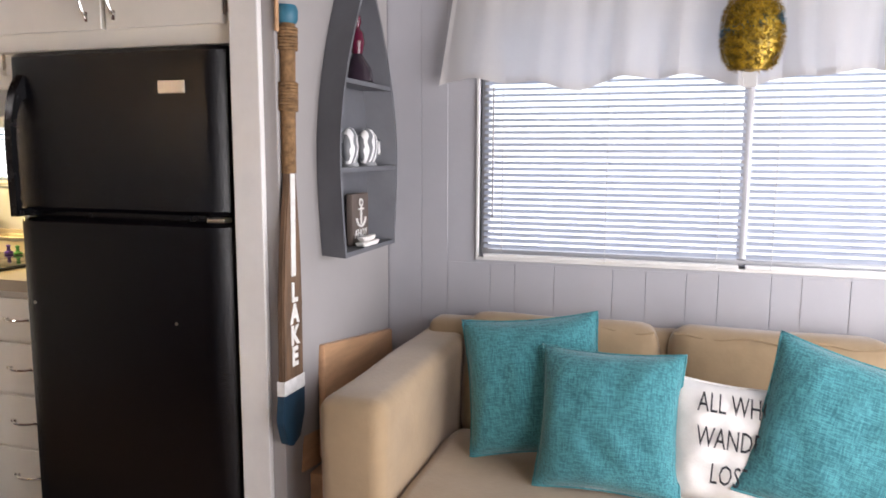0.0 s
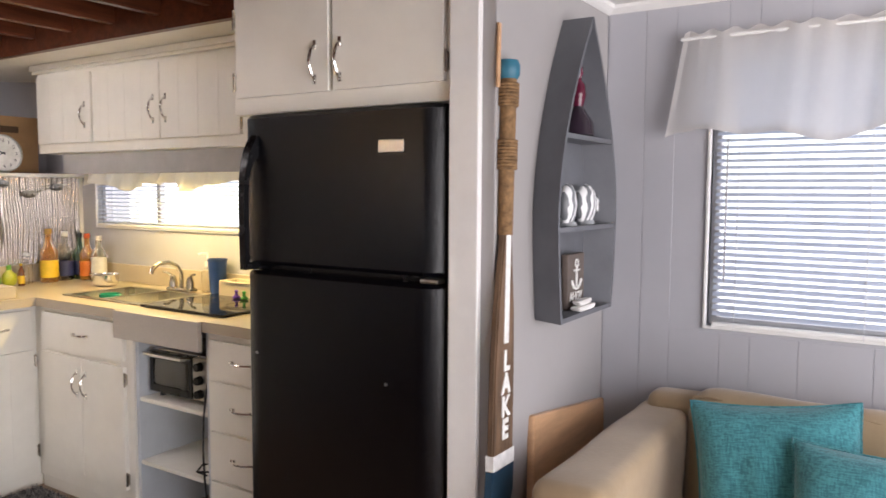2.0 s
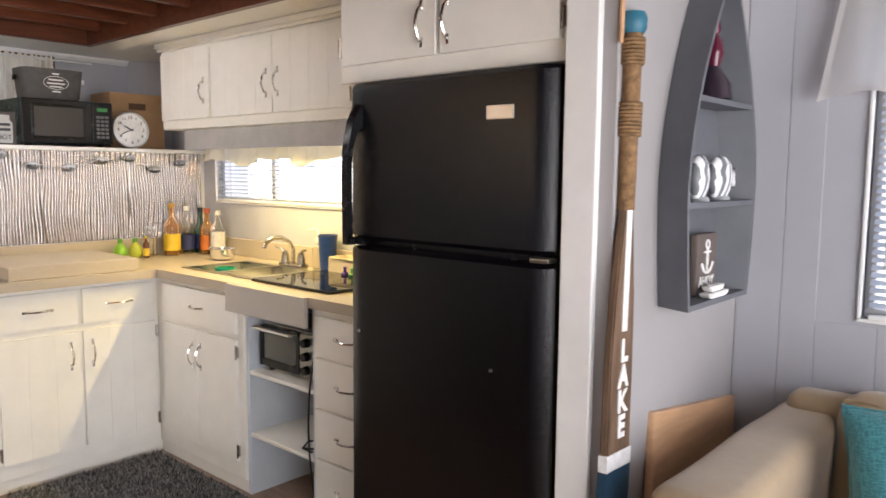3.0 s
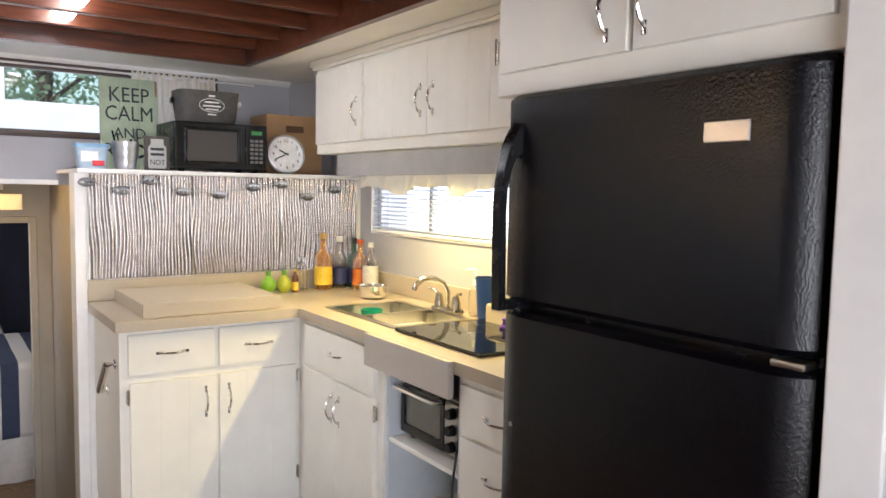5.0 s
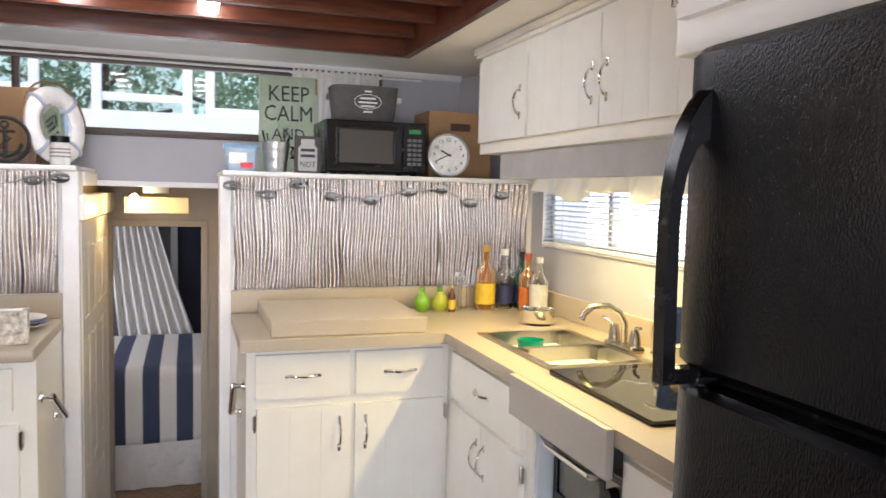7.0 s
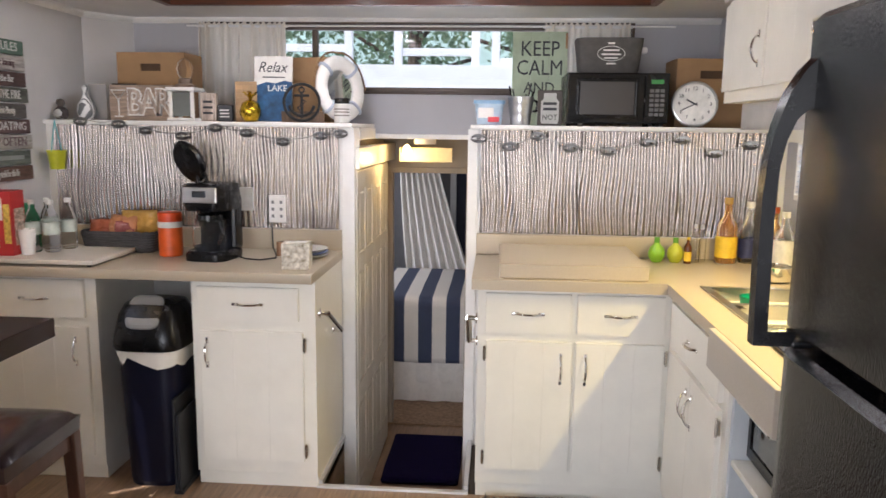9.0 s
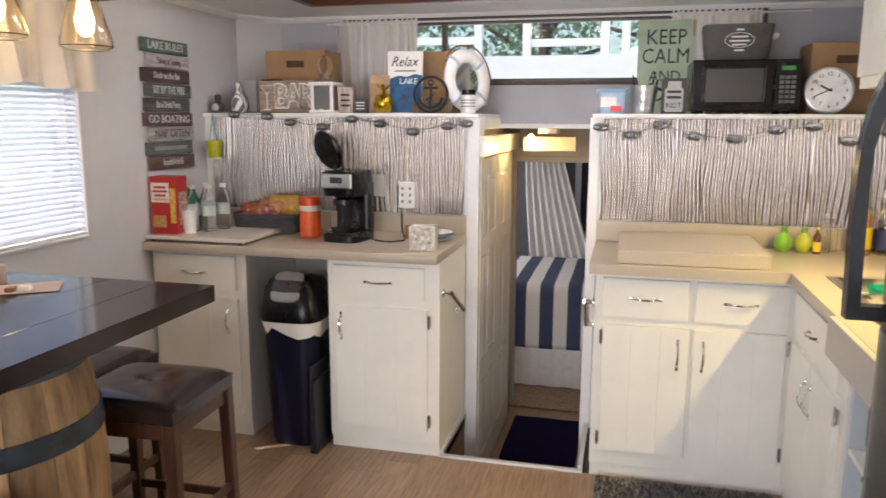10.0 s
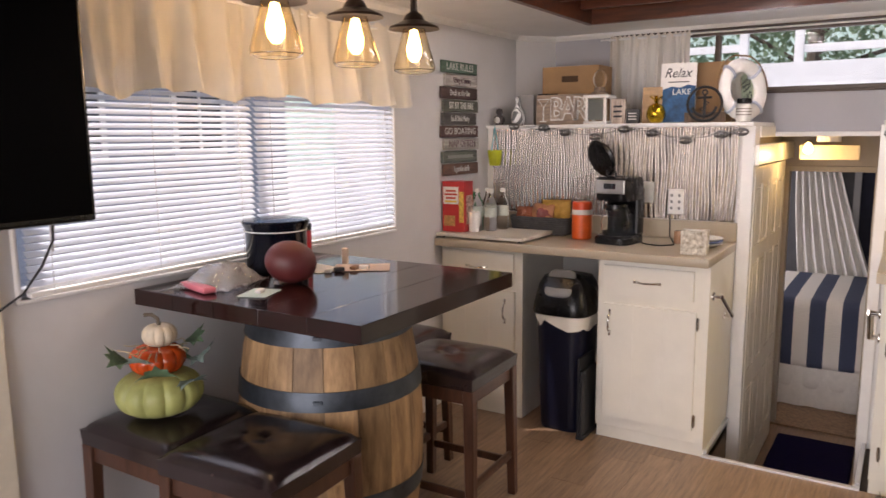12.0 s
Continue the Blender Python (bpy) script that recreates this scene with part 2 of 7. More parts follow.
def cyl(bm, p0, p1, r0, r1=None, seg=16):
    p0, p1 = Vector(p0), Vector(p1)
    m = Matrix.Translation((p0 + p1) / 2) @ (p1 - p0).to_track_quat("Z", "Y").to_matrix().to_4x4()
    bmesh.ops.create_cone(bm, cap_ends=True, segments=seg, radius1=r0, radius2=r0 if r1 is None else r1, depth=(p1 - p0).length, matrix=m)
    return bm


def lathe(profile, seg=24, c=(0, 0, 0), bm=None, squash=1.0):
    """Turned about z from (radius, height) pairs; ends at radius 0 close."""
    bm = bm or bmesh.new()
    rings = []
    for r, z in profile:
        if r < 1e-6:
            rings.append([bm.verts.new((c[0], c[1], c[2] + z))])
        else:
            rings.append([bm.verts.new((c[0] + r * math.cos(a), c[1] + squash * r * math.sin(a), c[2] + z)) for a in (2 * math.pi * k / seg for k in range(seg))])
    for a, b in zip(rings, rings[1:]):
        for k in range(seg):
            q = [a[k % len(a)], a[(k + 1) % len(a)], b[(k + 1) % len(b)], b[k % len(b)]]
            u = list(dict.fromkeys(q))
            if len(u) > 2:
                try:
                    bm.faces.new(u)
                except ValueError:
                    pass
    return bm


def tube(pts, r, seg=8, bm=None, closed=False):
    """A round bar along points."""
    bm = bm or bmesh.new()
    pts = [Vector(p) for p in pts]
    n = len(pts)
    rings = []
    up = Vector((0.13, 0.21, 0.97))
    for i, p in enumerate(pts):
        a, b = (pts[i - 1], pts[(i + 1) % n]) if closed else (pts[max(0, i - 1)], pts[min(n - 1, i + 1)])
        d = (b - a).normalized()
        u = d.cross(up)
        if u.length < 0.05:
            u = d.cross(Vector((1, 0, 0)))
        u.normalize()
        v = d.cross(u)
        rings.append([bm.verts.new(p + r * (math.cos(t) * u + math.sin(t) * v)) for t in (2 * math.pi * k / seg for k in range(seg))])
    for i in range(n if closed else n - 1):
        a, b = rings[i], rings[(i + 1) % n]
        for k in range(seg):
            bm.faces.new((a[k], a[(k + 1) % seg], b[(k + 1) % seg], b[k]))
    if not closed:
        bm.faces.new(rings[0])
        bm.faces.new(rings[-1])
    return bm


def arc(p0, p1, out, n=8):
    """Points of a bow from p0 to p1 that bulges by out."""
    p0, p1, out = Vector(p0), Vector(p1), Vector(out)
    return [p0.lerp(p1, k / n) + out * math.sin(math.pi * k / n) ** 0.6 for k in range(n + 1)]


def sheet(f, nu, nv, thick=0.0):
    """A surface f(u, v), u and v from 0 to 1."""
    bm = bmesh.new()
    g = [[bm.verts.new(f(i / nu, j / nv)) for j in range(nv + 1)] for i in range(nu + 1)]
    for i in range(nu):
        for j in range(nv):
            bm.faces.new((g[i][j], g[i + 1][j], g[i + 1][j + 1], g[i][j + 1]))
    if thick:
        bmesh.ops.recalc_face_normals(bm, faces=bm.faces)
        bmesh.ops.solidify(bm, geom=bm.faces[:], thickness=thick)
    return bm


def prism(outline, y0, y1, bev=0.0):
    """An outline in x and z, drawn out along y."""
    bm = bmesh.new()
    vs = [bm.verts.new((x, y0, z)) for x, z in outline]
    f = bm.faces.new(vs)
    r = bmesh.ops.extrude_face_region(bm, geom=[f])
    bmesh.ops.translate(bm, vec=(0, y1 - y0, 0), verts=[v for v in r["geom"] if isinstance(v, bmesh.types.BMVert)])
    if bev:
        bmesh.ops.bevel(bm, geom=bm.edges[:], offset=bev, segments=2, affect="EDGES")
    return bm


def mesh_of(bm, name, material, smooth):
    bmesh.ops.recalc_face_normals(bm, faces=bm.faces)
    # broad flat faces keep their own normals beside narrow bevels
    flat_sides = []
    if smooth:
        areas = {f: f.calc_area() for f in bm.faces}
        bm.edges.index_update()
        for e in bm.edges:
            if len(e.link_faces) == 2:
                a, b = sorted(areas[f] for f in e.link_faces)
                if b > 12 * a and e.calc_face_angle(0) > 0.17:
                    flat_sides.append(e.index)
    me = bpy.data.meshes.new(name)
    bm.to_mesh(me)
    bm.free()
    me.materials.append(material)
    if smooth:
        me.polygons.foreach_set("use_smooth", [True] * len(me.polygons))
        me.set_sharp_from_angle(angle=radians(38))
        for k in flat_sides:
            me.edges[k].use_edge_sharp = True
    return me


def part(name, bm, material, parent, label="", smooth=True):
    ob = new(name, mesh_of(bm, name, material, smooth))
    ob.parent = parent
    return tagged(ob, label)


def thing(name, label, category, pos=(0, 0, 0), rz=0, group="", rx=0, ry=0):
    ob = new(name)
    ob.empty_display_size = 0.05
    ob.matrix_basis = pose(*pos, rx, ry, rz)
    return tagged(ob, label, category, group)


def single(name, bm, material, label, category, pos=(0, 0, 0), rz=0, group="", kind="", smooth=True, rx=0, ry=0):
    ob = new(name, mesh_of(bm, name, material, smooth))
    ob.matrix_basis = pose(*pos, rx, ry, rz)
    return tagged(ob, label, category, group, kind)


def setting(name, bm, material, label="", category="", smooth=False):
    return single(name, bm, material, label, category, kind="structure", smooth=smooth)


def words(body, size, parent, material, x, y, z, name="lettering", wide=1.0, rz=0, tilt=0, depth=0.0012, shear=0.0, m=None, bold=0.0):
    """Lettering centred at x, z on a front that faces local -y."""
    cu = bpy.data.curves.new("lettering", "FONT")
    cu.body, cu.size, cu.align_x, cu.align_y, cu.extrude, cu.resolution_u, cu.shear, cu.offset = body, size, "CENTER", "CENTER", depth, 2, shear, bold
    ob = bpy.data.objects.new("lettering", cu)
    scene.collection.objects.link(ob)
    dg = bpy.context.evaluated_depsgraph_get()
    me = bpy.data.meshes.new_from_object(ob.evaluated_get(dg))
    bpy.data.objects.remove(ob)
    bpy.data.curves.remove(cu)
    me.transform((m or Matrix()) @ pose(x, y, z, 90, 0, 0) @ pose(0, 0, 0, 0, 0, tilt) @ Matrix.Diagonal((wide, 1, 1, 1)))
    me.materials.clear()
    me.materials.append(material)
    o = new(name, me)
    o.parent = parent
    return o


def holed(bm, u0, u1, w0, w1, holes, put):
    """Boxes round rectangular holes; put(u0, u1, w0, w1) adds one."""
    us = sorted({u0, u1, *(h[0] for h in holes), *(h[1] for h in holes)})
    for a, b in zip(us, us[1:]):
        if a < u0 - 1e-6 or b > u1 + 1e-6:
            continue
        cuts = sorted((h[2], h[3]) for h in holes if h[0] <= a + 1e-6 and h[1] >= b - 1e-6)
        z = w0
        for c0, c1 in cuts:
            if c0 > z + 1e-6:
                put(a, b, z, c0)
            z = c1
        if z < w1 - 1e-6:
            put(a, b, z, w1)

# ---- structure ----
CEILZ, YR, YL, XB, XF = 2.03, 2.69, -0.65, -4.62, 1.7


def wall_y(name, y0, y1, x0, x1, z0, z1, holes, material, label):
    bm = bmesh.new()
    holed(bm, x0, x1, z0, z1, holes, lambda a, b, c, d: box(bm, a, y0, c, b, y1, d))
    return setting(name, bm, material, label, "wall")


def wall_x(name, x0, x1, y0, y1, z0, z1, holes, material, label):
    bm = bmesh.new()
    holed(bm, y0, y1, z0, z1, holes, lambda a, b, c, d: box(bm, x0, a, c, x1, b, d))
    return setting(name, bm, material, label, "wall")


WIN_R = (-0.62, 1.25, 0.985, 1.87)      # sofa window in x and z
WIN_K = (-3.90, -2.35, 1.21, 1.56)      # kitchen window
WIN_L = (-3.11, -1.33, 1.00, 1.74)      # dining window
WIN_B = (-0.10, 2.10, 1.66, 2.0)       # bow window in y and z
wall_north = wall_y("wall_north", YR, YR + 0.09, XB, XF, -0.05, CEILZ + 0.25, [WIN_R, WIN_K], GREY_WALL, "grey painted panelled side wall with windows")
wall_south = wall_y("wall_south", YL - 0.09, YL, XB, XF, -0.05, CEILZ + 0.25, [WIN_L], CREAM_WALL, "pale grey painted side wall with a window")
wall_west = wall_x("wall_west", XB - 0.09, XB, YL - 0.09, YR + 0.09, 1.42, CEILZ + 0.25, [WIN_B], GREY_WALL, "grey wall below the long bow window")
# unseen east wall; its opening is assumed, to let the rear lamp in
wall_east = wall_x("wall_east", XF, XF + 0.09, YL - 0.09, YR + 0.09, -0.05, CEILZ + 0.25, [(-0.35, 2.15, 0.05, 1.95)], CREAM_WALL, "plain pale wall with an assumed wide opening, out of view")
for s, y in ((1, YL), (-1, YR)):
    bm = bmesh.new()
    vs = [bm.verts.new(p) for p in ((XB + 0.22, y, 1.45), (XB, y + s * 0.16, 1.45), (XB, y, 1.45), (XB + 0.22, y, CEILZ), (XB, y + s * 0.16, CEILZ), (XB, y, CEILZ))]
    for f in ((0, 1, 4, 3), (1, 2, 5, 4), (2, 0, 3, 5), (0, 2, 1), (3, 4, 5)):
        bm.faces.new([vs[k] for k in f])
    setting("wall_corner", bm, CREAM_WALL if s > 0 else GREY_WALL, "slanting painted corner of the bow wall", "wall")

# ceiling with the open beamed well
bm = bmesh.new()
holed(bm, XB, XF, YL, YR, [(-4.13, 0.9, -0.07, 2.09)], lambda a, b, c, d: box(bm, a, c, CEILZ, b, d, CEILZ + 0.05))
setting("ceiling", bm, CEIL, "white painted low ceiling round the beams", "ceiling")
setting("ceiling_deck", box(bmesh.new(), XB, YL, 2.24, XF, YR, 2.30), DARKWOOD, "dark stained boards above the beams", "ceiling")
bm = bmesh.new()
for a in ((-4.16, -0.10, -4.128, 2.12), (0.9, -0.10, 0.93, 2.12), (-4.128, -0.10, 0.9, -0.068), (-4.128, 2.088, 0.9, 2.12)):
    box(bm, a[0], a[1], CEILZ - 0.012, a[2], a[3], 2.24)
setting("ceiling_well_edge", bm, DARKWOOD, "dark wood edge round the ceiling well", "trim")
for k in range(17):
    x = -3.98 + 0.288 * k
    single("ceiling_beam", B(x - 0.019, -0.066, 2.072, x + 0.019, 2.086, 2.238, bev=0.003), DARKWOOD, "red-brown stained wooden ceiling beam", "beam", group="ceiling beams")
LIT = mat("lit_diffuser", (1.0, 0.98, 0.95), 0.5, emit=22.0)
for y in (0.78, 1.26):
    for k in range(4):
        x = -3.98 + 0.288 * k + 0.144
        t = thing("strip_light", "white glowing strip light between the ceiling beams", "light", (x, y, 2.09), 0, "strip lights")
        part("diffuser", B(-0.122, -0.036, 0.0, 0.122, 0.036, 0.035, bev=0.004), LIT, t)
        part("housing", B(-0.124, -0.04, 0.035, 0.124, 0.04, 0.145, bev=0.002), WHITE, t)

# crown moulding
bm = bmesh.new()
prof = [(0, 0), (0.028, 0), (0.024, -0.010), (0.010, -0.022), (0, -0.028)]
for p, q, n in (((-4.40, YL), (XF, YL), (0, 1)), ((XB, YL + 0.16), (-4.40, YL), (0.6, 0.8)), ((XB, YL + 0.16), (XB, YR - 0.16), (1, 0)), ((-0.97, YR), (XF, YR), (0, -1)), ((-0.968, 1.9), (-0.968, YR), (1, 0))):
    a = [bm.verts.new((p[0] + n[0] * d, p[1] + n[1] * d, CEILZ + h)) for d, h in prof]
    b = [bm.verts.new((q[0] + n[0] * d, q[1] + n[1] * d, CEILZ + h)) for d, h in prof]
    for k in range(5):
        bm.faces.new((a[k], a[(k + 1) % 5], b[(k + 1) % 5], b[k]))
setting("crown_moulding", bm, TRIM, "thin white crown moulding", "trim")

# floor: sub-floor with the step well, planks further down
bm = bmesh.new()
holed(bm, -4.04, XF, YL, YR, [(-4.04, -3.545, 0.735, 1.335)], lambda a, b, c, d: box(bm, a, c, -0.05, b, d, -0.006))
floor = setting("floor", bm, mat("floor_joint", (0.05, 0.035, 0.025), 0.8), "brown wood-look vinyl plank floor", "floor")
bm = bmesh.new()
box(bm, -3.565, 0.715, -0.42, -3.545, 1.355, -0.007)
box(bm, -4.04, 0.715, -0.42, -3.565, 0.735, -0.007)
box(bm, -4.04, 1.335, -0.42, -3.565, 1.355, -0.007)
setting("well_wall", bm, mat("well_board", (0.16, 0.10, 0.065), 0.5, var=0.2, stretch=(1, 1, 6)), "brown boards lining the step well", "wall")
bm = bmesh.new()
box(bm, -3.562, 0.722, -0.004, -3.535, 1.348, 0.008, 0.002)
box(bm, -4.04, 0.722, -0.004, -3.562, 0.742, 0.022, 0.002)
box(bm, -4.04, 1.328, -0.004, -3.562, 1.348, 0.022, 0.002)
setting("well_trim", bm, ALU, "pale metal strip round the step well", "trim")
setting("floor_lower", box(bmesh.new(), -6.93, -0.4, -0.47, -3.55, 2.5, -0.42), PLANK, "brown plank floor of the forward cabin", "floor")

# partition under the ledge, with posts
bm = bmesh.new()
box(bm, -4.10, YL, -0.05, -4.045, 0.735, 1.475)
box(bm, -4.10, 1.34, -0.05, -4.045, YR, 1.475)
setting("wall_partition", bm, TRIM, "white partition behind the counters", "wall")
bm = bmesh.new()
box(bm, XB, YL, 1.475, -4.02, 0.79, 1.494, 0.004)
box(bm, XB, 1.315, 1.475, -4.02, YR, 1.494, 0.004)
setting("ledge", bm, TRIM, "white painted ledge over the partition", "shelf")
bm = bmesh.new()
box(bm, -4.16, 0.735, -0.42, -4.03, 0.795, 1.475, 0.004)
box(bm, -4.16, 1.305, -0.42, -4.03, 1.352, 1.475, 0.004)
box(bm, XB - 0.02, 0.79, 1.42, XB + 0.03, 1.32, 1.445, 0.003)
box(bm, -4.6, 0.775, 1.42, -4.16, 0.80, 1.475, 0.003)
setting("doorway_trim", bm, TRIM, "white posts and head of the steps' opening", "trim")
# forward cabin
bm = bmesh.new()
box(bm, -5.25, 0.70, -0.42, -4.16, 0.745, 1.42)
box(bm, -5.25, 1.36, -0.42, -4.16, 1.40, 1.42)
setting("wall_passage", bm, CABIN, "beige walls of the passage down the steps", "wall")
bm = bmesh.new()
holed(bm, -0.4, 2.5, -0.42, 1.42, [(0.80, 1.255, -0.42, 1.205)], lambda a, b, c, d: box(bm, -5.31, a, c, -5.25, b, d))
setting("wall_cabin_door", bm, CABIN, "beige wall with the cabin doorway", "wall")
bm = bmesh.new()
box(bm, -5.25, 0.765, -0.42, -5.235, 0.80, 1.24, 0.003)
box(bm, -5.25, 1.255, -0.42, -5.235, 1.29, 1.24, 0.003)
box(bm, -5.25, 0.80, 1.205, -5.235, 1.255, 1.24, 0.003)
setting("door_casing", bm, CABIN, "beige casing of the cabin doorway", "trim")
setting("ceiling_passage", box(bmesh.new(), -6.93, -0.4, 1.42, XB - 0.005, 2.5, 1.46), CABIN, "beige low ceiling of the forward cabin", "ceiling")
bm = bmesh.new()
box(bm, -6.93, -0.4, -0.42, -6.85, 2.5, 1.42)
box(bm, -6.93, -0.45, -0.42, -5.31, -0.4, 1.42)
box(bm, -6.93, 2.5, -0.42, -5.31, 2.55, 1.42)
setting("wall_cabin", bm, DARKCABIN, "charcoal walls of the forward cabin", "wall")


# ---- windows ----
def blind(pos, w, h, rz, tilt, pitch=0.021, label="white horizontal slat blind, half closed"):
    """Slats hang from a head rail at local z=0 down to -h; local x from 0 to w."""
    t = thing("window_blind", label, "blind", pos, rz)
    part("head_rail", B(0, -0.012, -0.025, w, 0.016, 0.0), TRIM, t)
    part("bottom_rail", B(0, -0.012, -h, w, 0.012, -h + 0.014), TRIM, t)
    n = int((h - 0.05) / pitch)
    me = None
    for k in range(n):
        z = -0.035 - (k + 0.5) * pitch
        if me is None:
            bm = sheet(lambda u, v: Vector((w * u, 0.0125 * (2 * v - 1), 0.0022 * (1 - (2 * v - 1) ** 2))), 1, 4)
            bm.transform(pose(0, 0, 0, tilt, 0, 0))
            o = part("slat", bm, SLAT, t)
            me = o.data
        else:
            o = new("slat", me)
            o.parent = t
        o.location = (0, 0, z)
    for f in (0.08, 0.5, 0.92) if w > 0.6 else (0.12, 0.88):
        part("ladder_cord", cyl(bmesh.new(), (w * f, -0.0135, -h), (w * f, -0.0135, -0.02), 0.0012, seg=5), CORD, t)
    return t


def window(name, x0, x1, z0, z1, rz, pos, mid, material, label, sill=True):
    """Frame round a hole in a wall; local x along the wall, -y into the room."""
    t = tagged(thing(name, label, "window", pos, rz), kind="structure")
    bm = bmesh.new()
    for a in ((x0, z0, x1, z0 + 0.025), (x0, z1 - 0.025, x1, z1), (x0, z0 + 0.025, x0 + 0.025, z1 - 0.025), (x1 - 0.025, z0 + 0.025, x1, z1 - 0.025)):
        box(bm, a[0], 0.03, a[1], a[2], 0.07, a[3], 0.003)
    for x in mid:
        box(bm, x - 0.015, 0.032, z0 + 0.025, x + 0.015, 0.068, z1 - 0.025, 0.003)
    part("window_frame", bm, material, t)
    bm = bmesh.new()
    w = 0.011
    for a in ((x0 - w, z0 - w, x1 + w, z0), (x0 - w, z1, x1 + w, z1 + w), (x0 - w, z0, x0, z1), (x1, z0, x1 + w, z1)):
        box(bm, a[0], -0.012, a[1], a[2], 0.03, a[3], 0.004)
    part("window_surround", bm, TRIM if material is ALU else material, t)
    xs = [x0 + 0.025, *mid, x1 - 0.025]
    for a, b in zip(xs, xs[1:]):
        p = part("pane", B(a, 0.048, z0 + 0.025, b, 0.052, z1 - 0.025, bev=0), PANE, t)
        p.visible_shadow = False
    return t


window("window_1", WIN_R[0], WIN_R[1], WIN_R[2], WIN_R[3], 0, (0, YR, 0), (0.26,), ALU, "aluminium sliding window behind the sofa")
window("window_2", WIN_K[0], WIN_K[1], WIN_K[2], WIN_K[3], 0, (0, YR, 0), (-3.42,), ALU, "low aluminium sliding window above the sink")
window("window_3", -WIN_L[1], -WIN_L[0], WIN_L[2], WIN_L[3], 180, (0, YL, 0), (2.22,), ALU, "wide aluminium window beside the dining table")
window("window_4", WIN_B[0], WIN_B[1], WIN_B[2], WIN_B[3], 90, (XB, 0, 0), (0.47,), BROWNALU, "long low brown-framed bow window")
blind((-0.60, YR - 0.012, 1.87), 0.85, 0.885, 0, 27)
blind((0.27, YR - 0.012, 1.87), 0.96, 0.885, 0, 27)
blind((-3.88, YR - 0.008, 1.555), 1.5, 0.345, 0, 14)
blind((-1.35, YL + 0.012, 1.74), 0.86, 0.735, 180, 38)
blind((-2.23, YL + 0.012, 1.74), 0.86, 0.735, 180, 38)


def valance(pos, w, h, rz, material, folds, label, flare=0.05, name="valance"):
    """Gathered short curtain; local x 0..w, hangs from z=0, bulges to -y."""
    t = thing(name, label, "curtain", pos, rz)
    rnd = random.Random(int(w * 100) + folds)
    ph = [rnd.uniform(0.7, 1.4) for _ in range(folds + 2)]
    am = [rnd.uniform(0.4, 1.3) for _ in range(folds + 2)]

    def f(u, v):
        k = u * folds
        i = int(k)
        a = am[i] * (1 - k + i) + am[i + 1] * (k - i)
        wave = math.sin(2 * math.pi * (k + 0.25 * math.sin(k * 1.7))) + 0.35 * math.sin(2 * math.pi * k * 2.3 + 1.3)
        fine = math.sin(2 * math.pi * k * 2.6 + 3 * math.sin(k))
        d = 0.030 * (0.3 + v) * a * wave + 0.006 * (1 - v) * fine
        ex = flare * v * (1 if u > 0.985 else -1 if u < 0.015 else (u - 0.5) * 0.6)
        return Vector((w * u + ex, -0.03 - 0.016 * v + d, -h * v + 0.016 * v * math.sin(k * 2.3) + 0.010 * v * math.sin(k * 5.1) + 0.008 * (1 - v) * fine))
    part("cloth", sheet(f, folds * 14, 10), material, t)
    part("hem", sheet(lambda u, v: f(u, 0.94 + 0.06 * v) + Vector((0, -0.002, 0)), folds * 14, 1), material, t)
    bm = cyl(bmesh.new(), (-0.01, -0.028, -0.018), (w + 0.01, -0.028, -0.018), 0.006, seg=10)
    part("rod", bm, TRIM, t)
    return t


valance((-0.70, YR - 0.03, 1.905), 2.0, 0.32, 0, VALANCE, 10, "white gathered valance over the sofa window")
valance((-1.28, YL + 0.03, 1.925), 1.86, 0.34, 180, CREAMCLOTH, 11, "cream gathered valance over the dining window", 0.02)
valance((-3.92, YR - 0.03, 1.53), 1.3, 0.10, 0, cloth("yellow_lit_voile", (0.80, 0.76, 0.66), 0.4), 7, "short white gathered valance over the sink window", 0.02)
for y, w in ((-0.12, 0.46), (1.66, 0.42)):
    valance((XB + 0.02, y, 2.0), w, 0.52, 90, cloth("bow_curtain_voile", (0.86, 0.80, 0.71), 0.6), 6, "off-white sheer curtain at the bow window", 0.01, "bow_curtain")
single("curtain_rod", tube([(XB + 0.05, -0.18, 1.985), (XB + 0.05, 2.30, 1.985)], 0.005), TRIM, "thin white rod for the bow curtains", "rod")

# ---- outside ----
setting("ground", box(bmesh.new(), -400, -400, -2.2, 400, 400, -2.0), mat("pale_dock_concrete", (0.50, 0.51, 0.52), 0.8, var=0.1, scale=0.4, bump=0.1), "pale concrete dock and water's edge", "ground")
setting("cabin_roof", box(bmesh.new(), -7.1, -0.6, 1.462, -4.73, 2.7, 1.50), mat("white_deck_paint", (0.82, 0.82, 0.80), 0.6, var=0.05), "white painted roof of the forward cabin", "roof")

# ---- kitchen units ----
def pull(parent, x, y, z, upright, name="handle", length=0.10):
    a, b = ((x, y, z - length / 2), (x, y, z + length / 2)) if upright else ((x - length / 2, y, z), (x + length / 2, y, z))
    bm = tube(arc(a, b, (0, -0.026, 0), 10), 0.0048, 8)
    for p in (a, b):
        e = Vector(p)
        d = Vector((0, 0, 0.008)) if upright else Vector((0.008, 0, 0))
        box(bm, *(e - d - Vector((0.006, 0.004, 0.006)) * (1 if upright else 1)), *(e + d + Vector((0.006, 0.001, 0.006))), 0.002)
    return part(name, bm, CHROME, parent, "chrome bow handle")


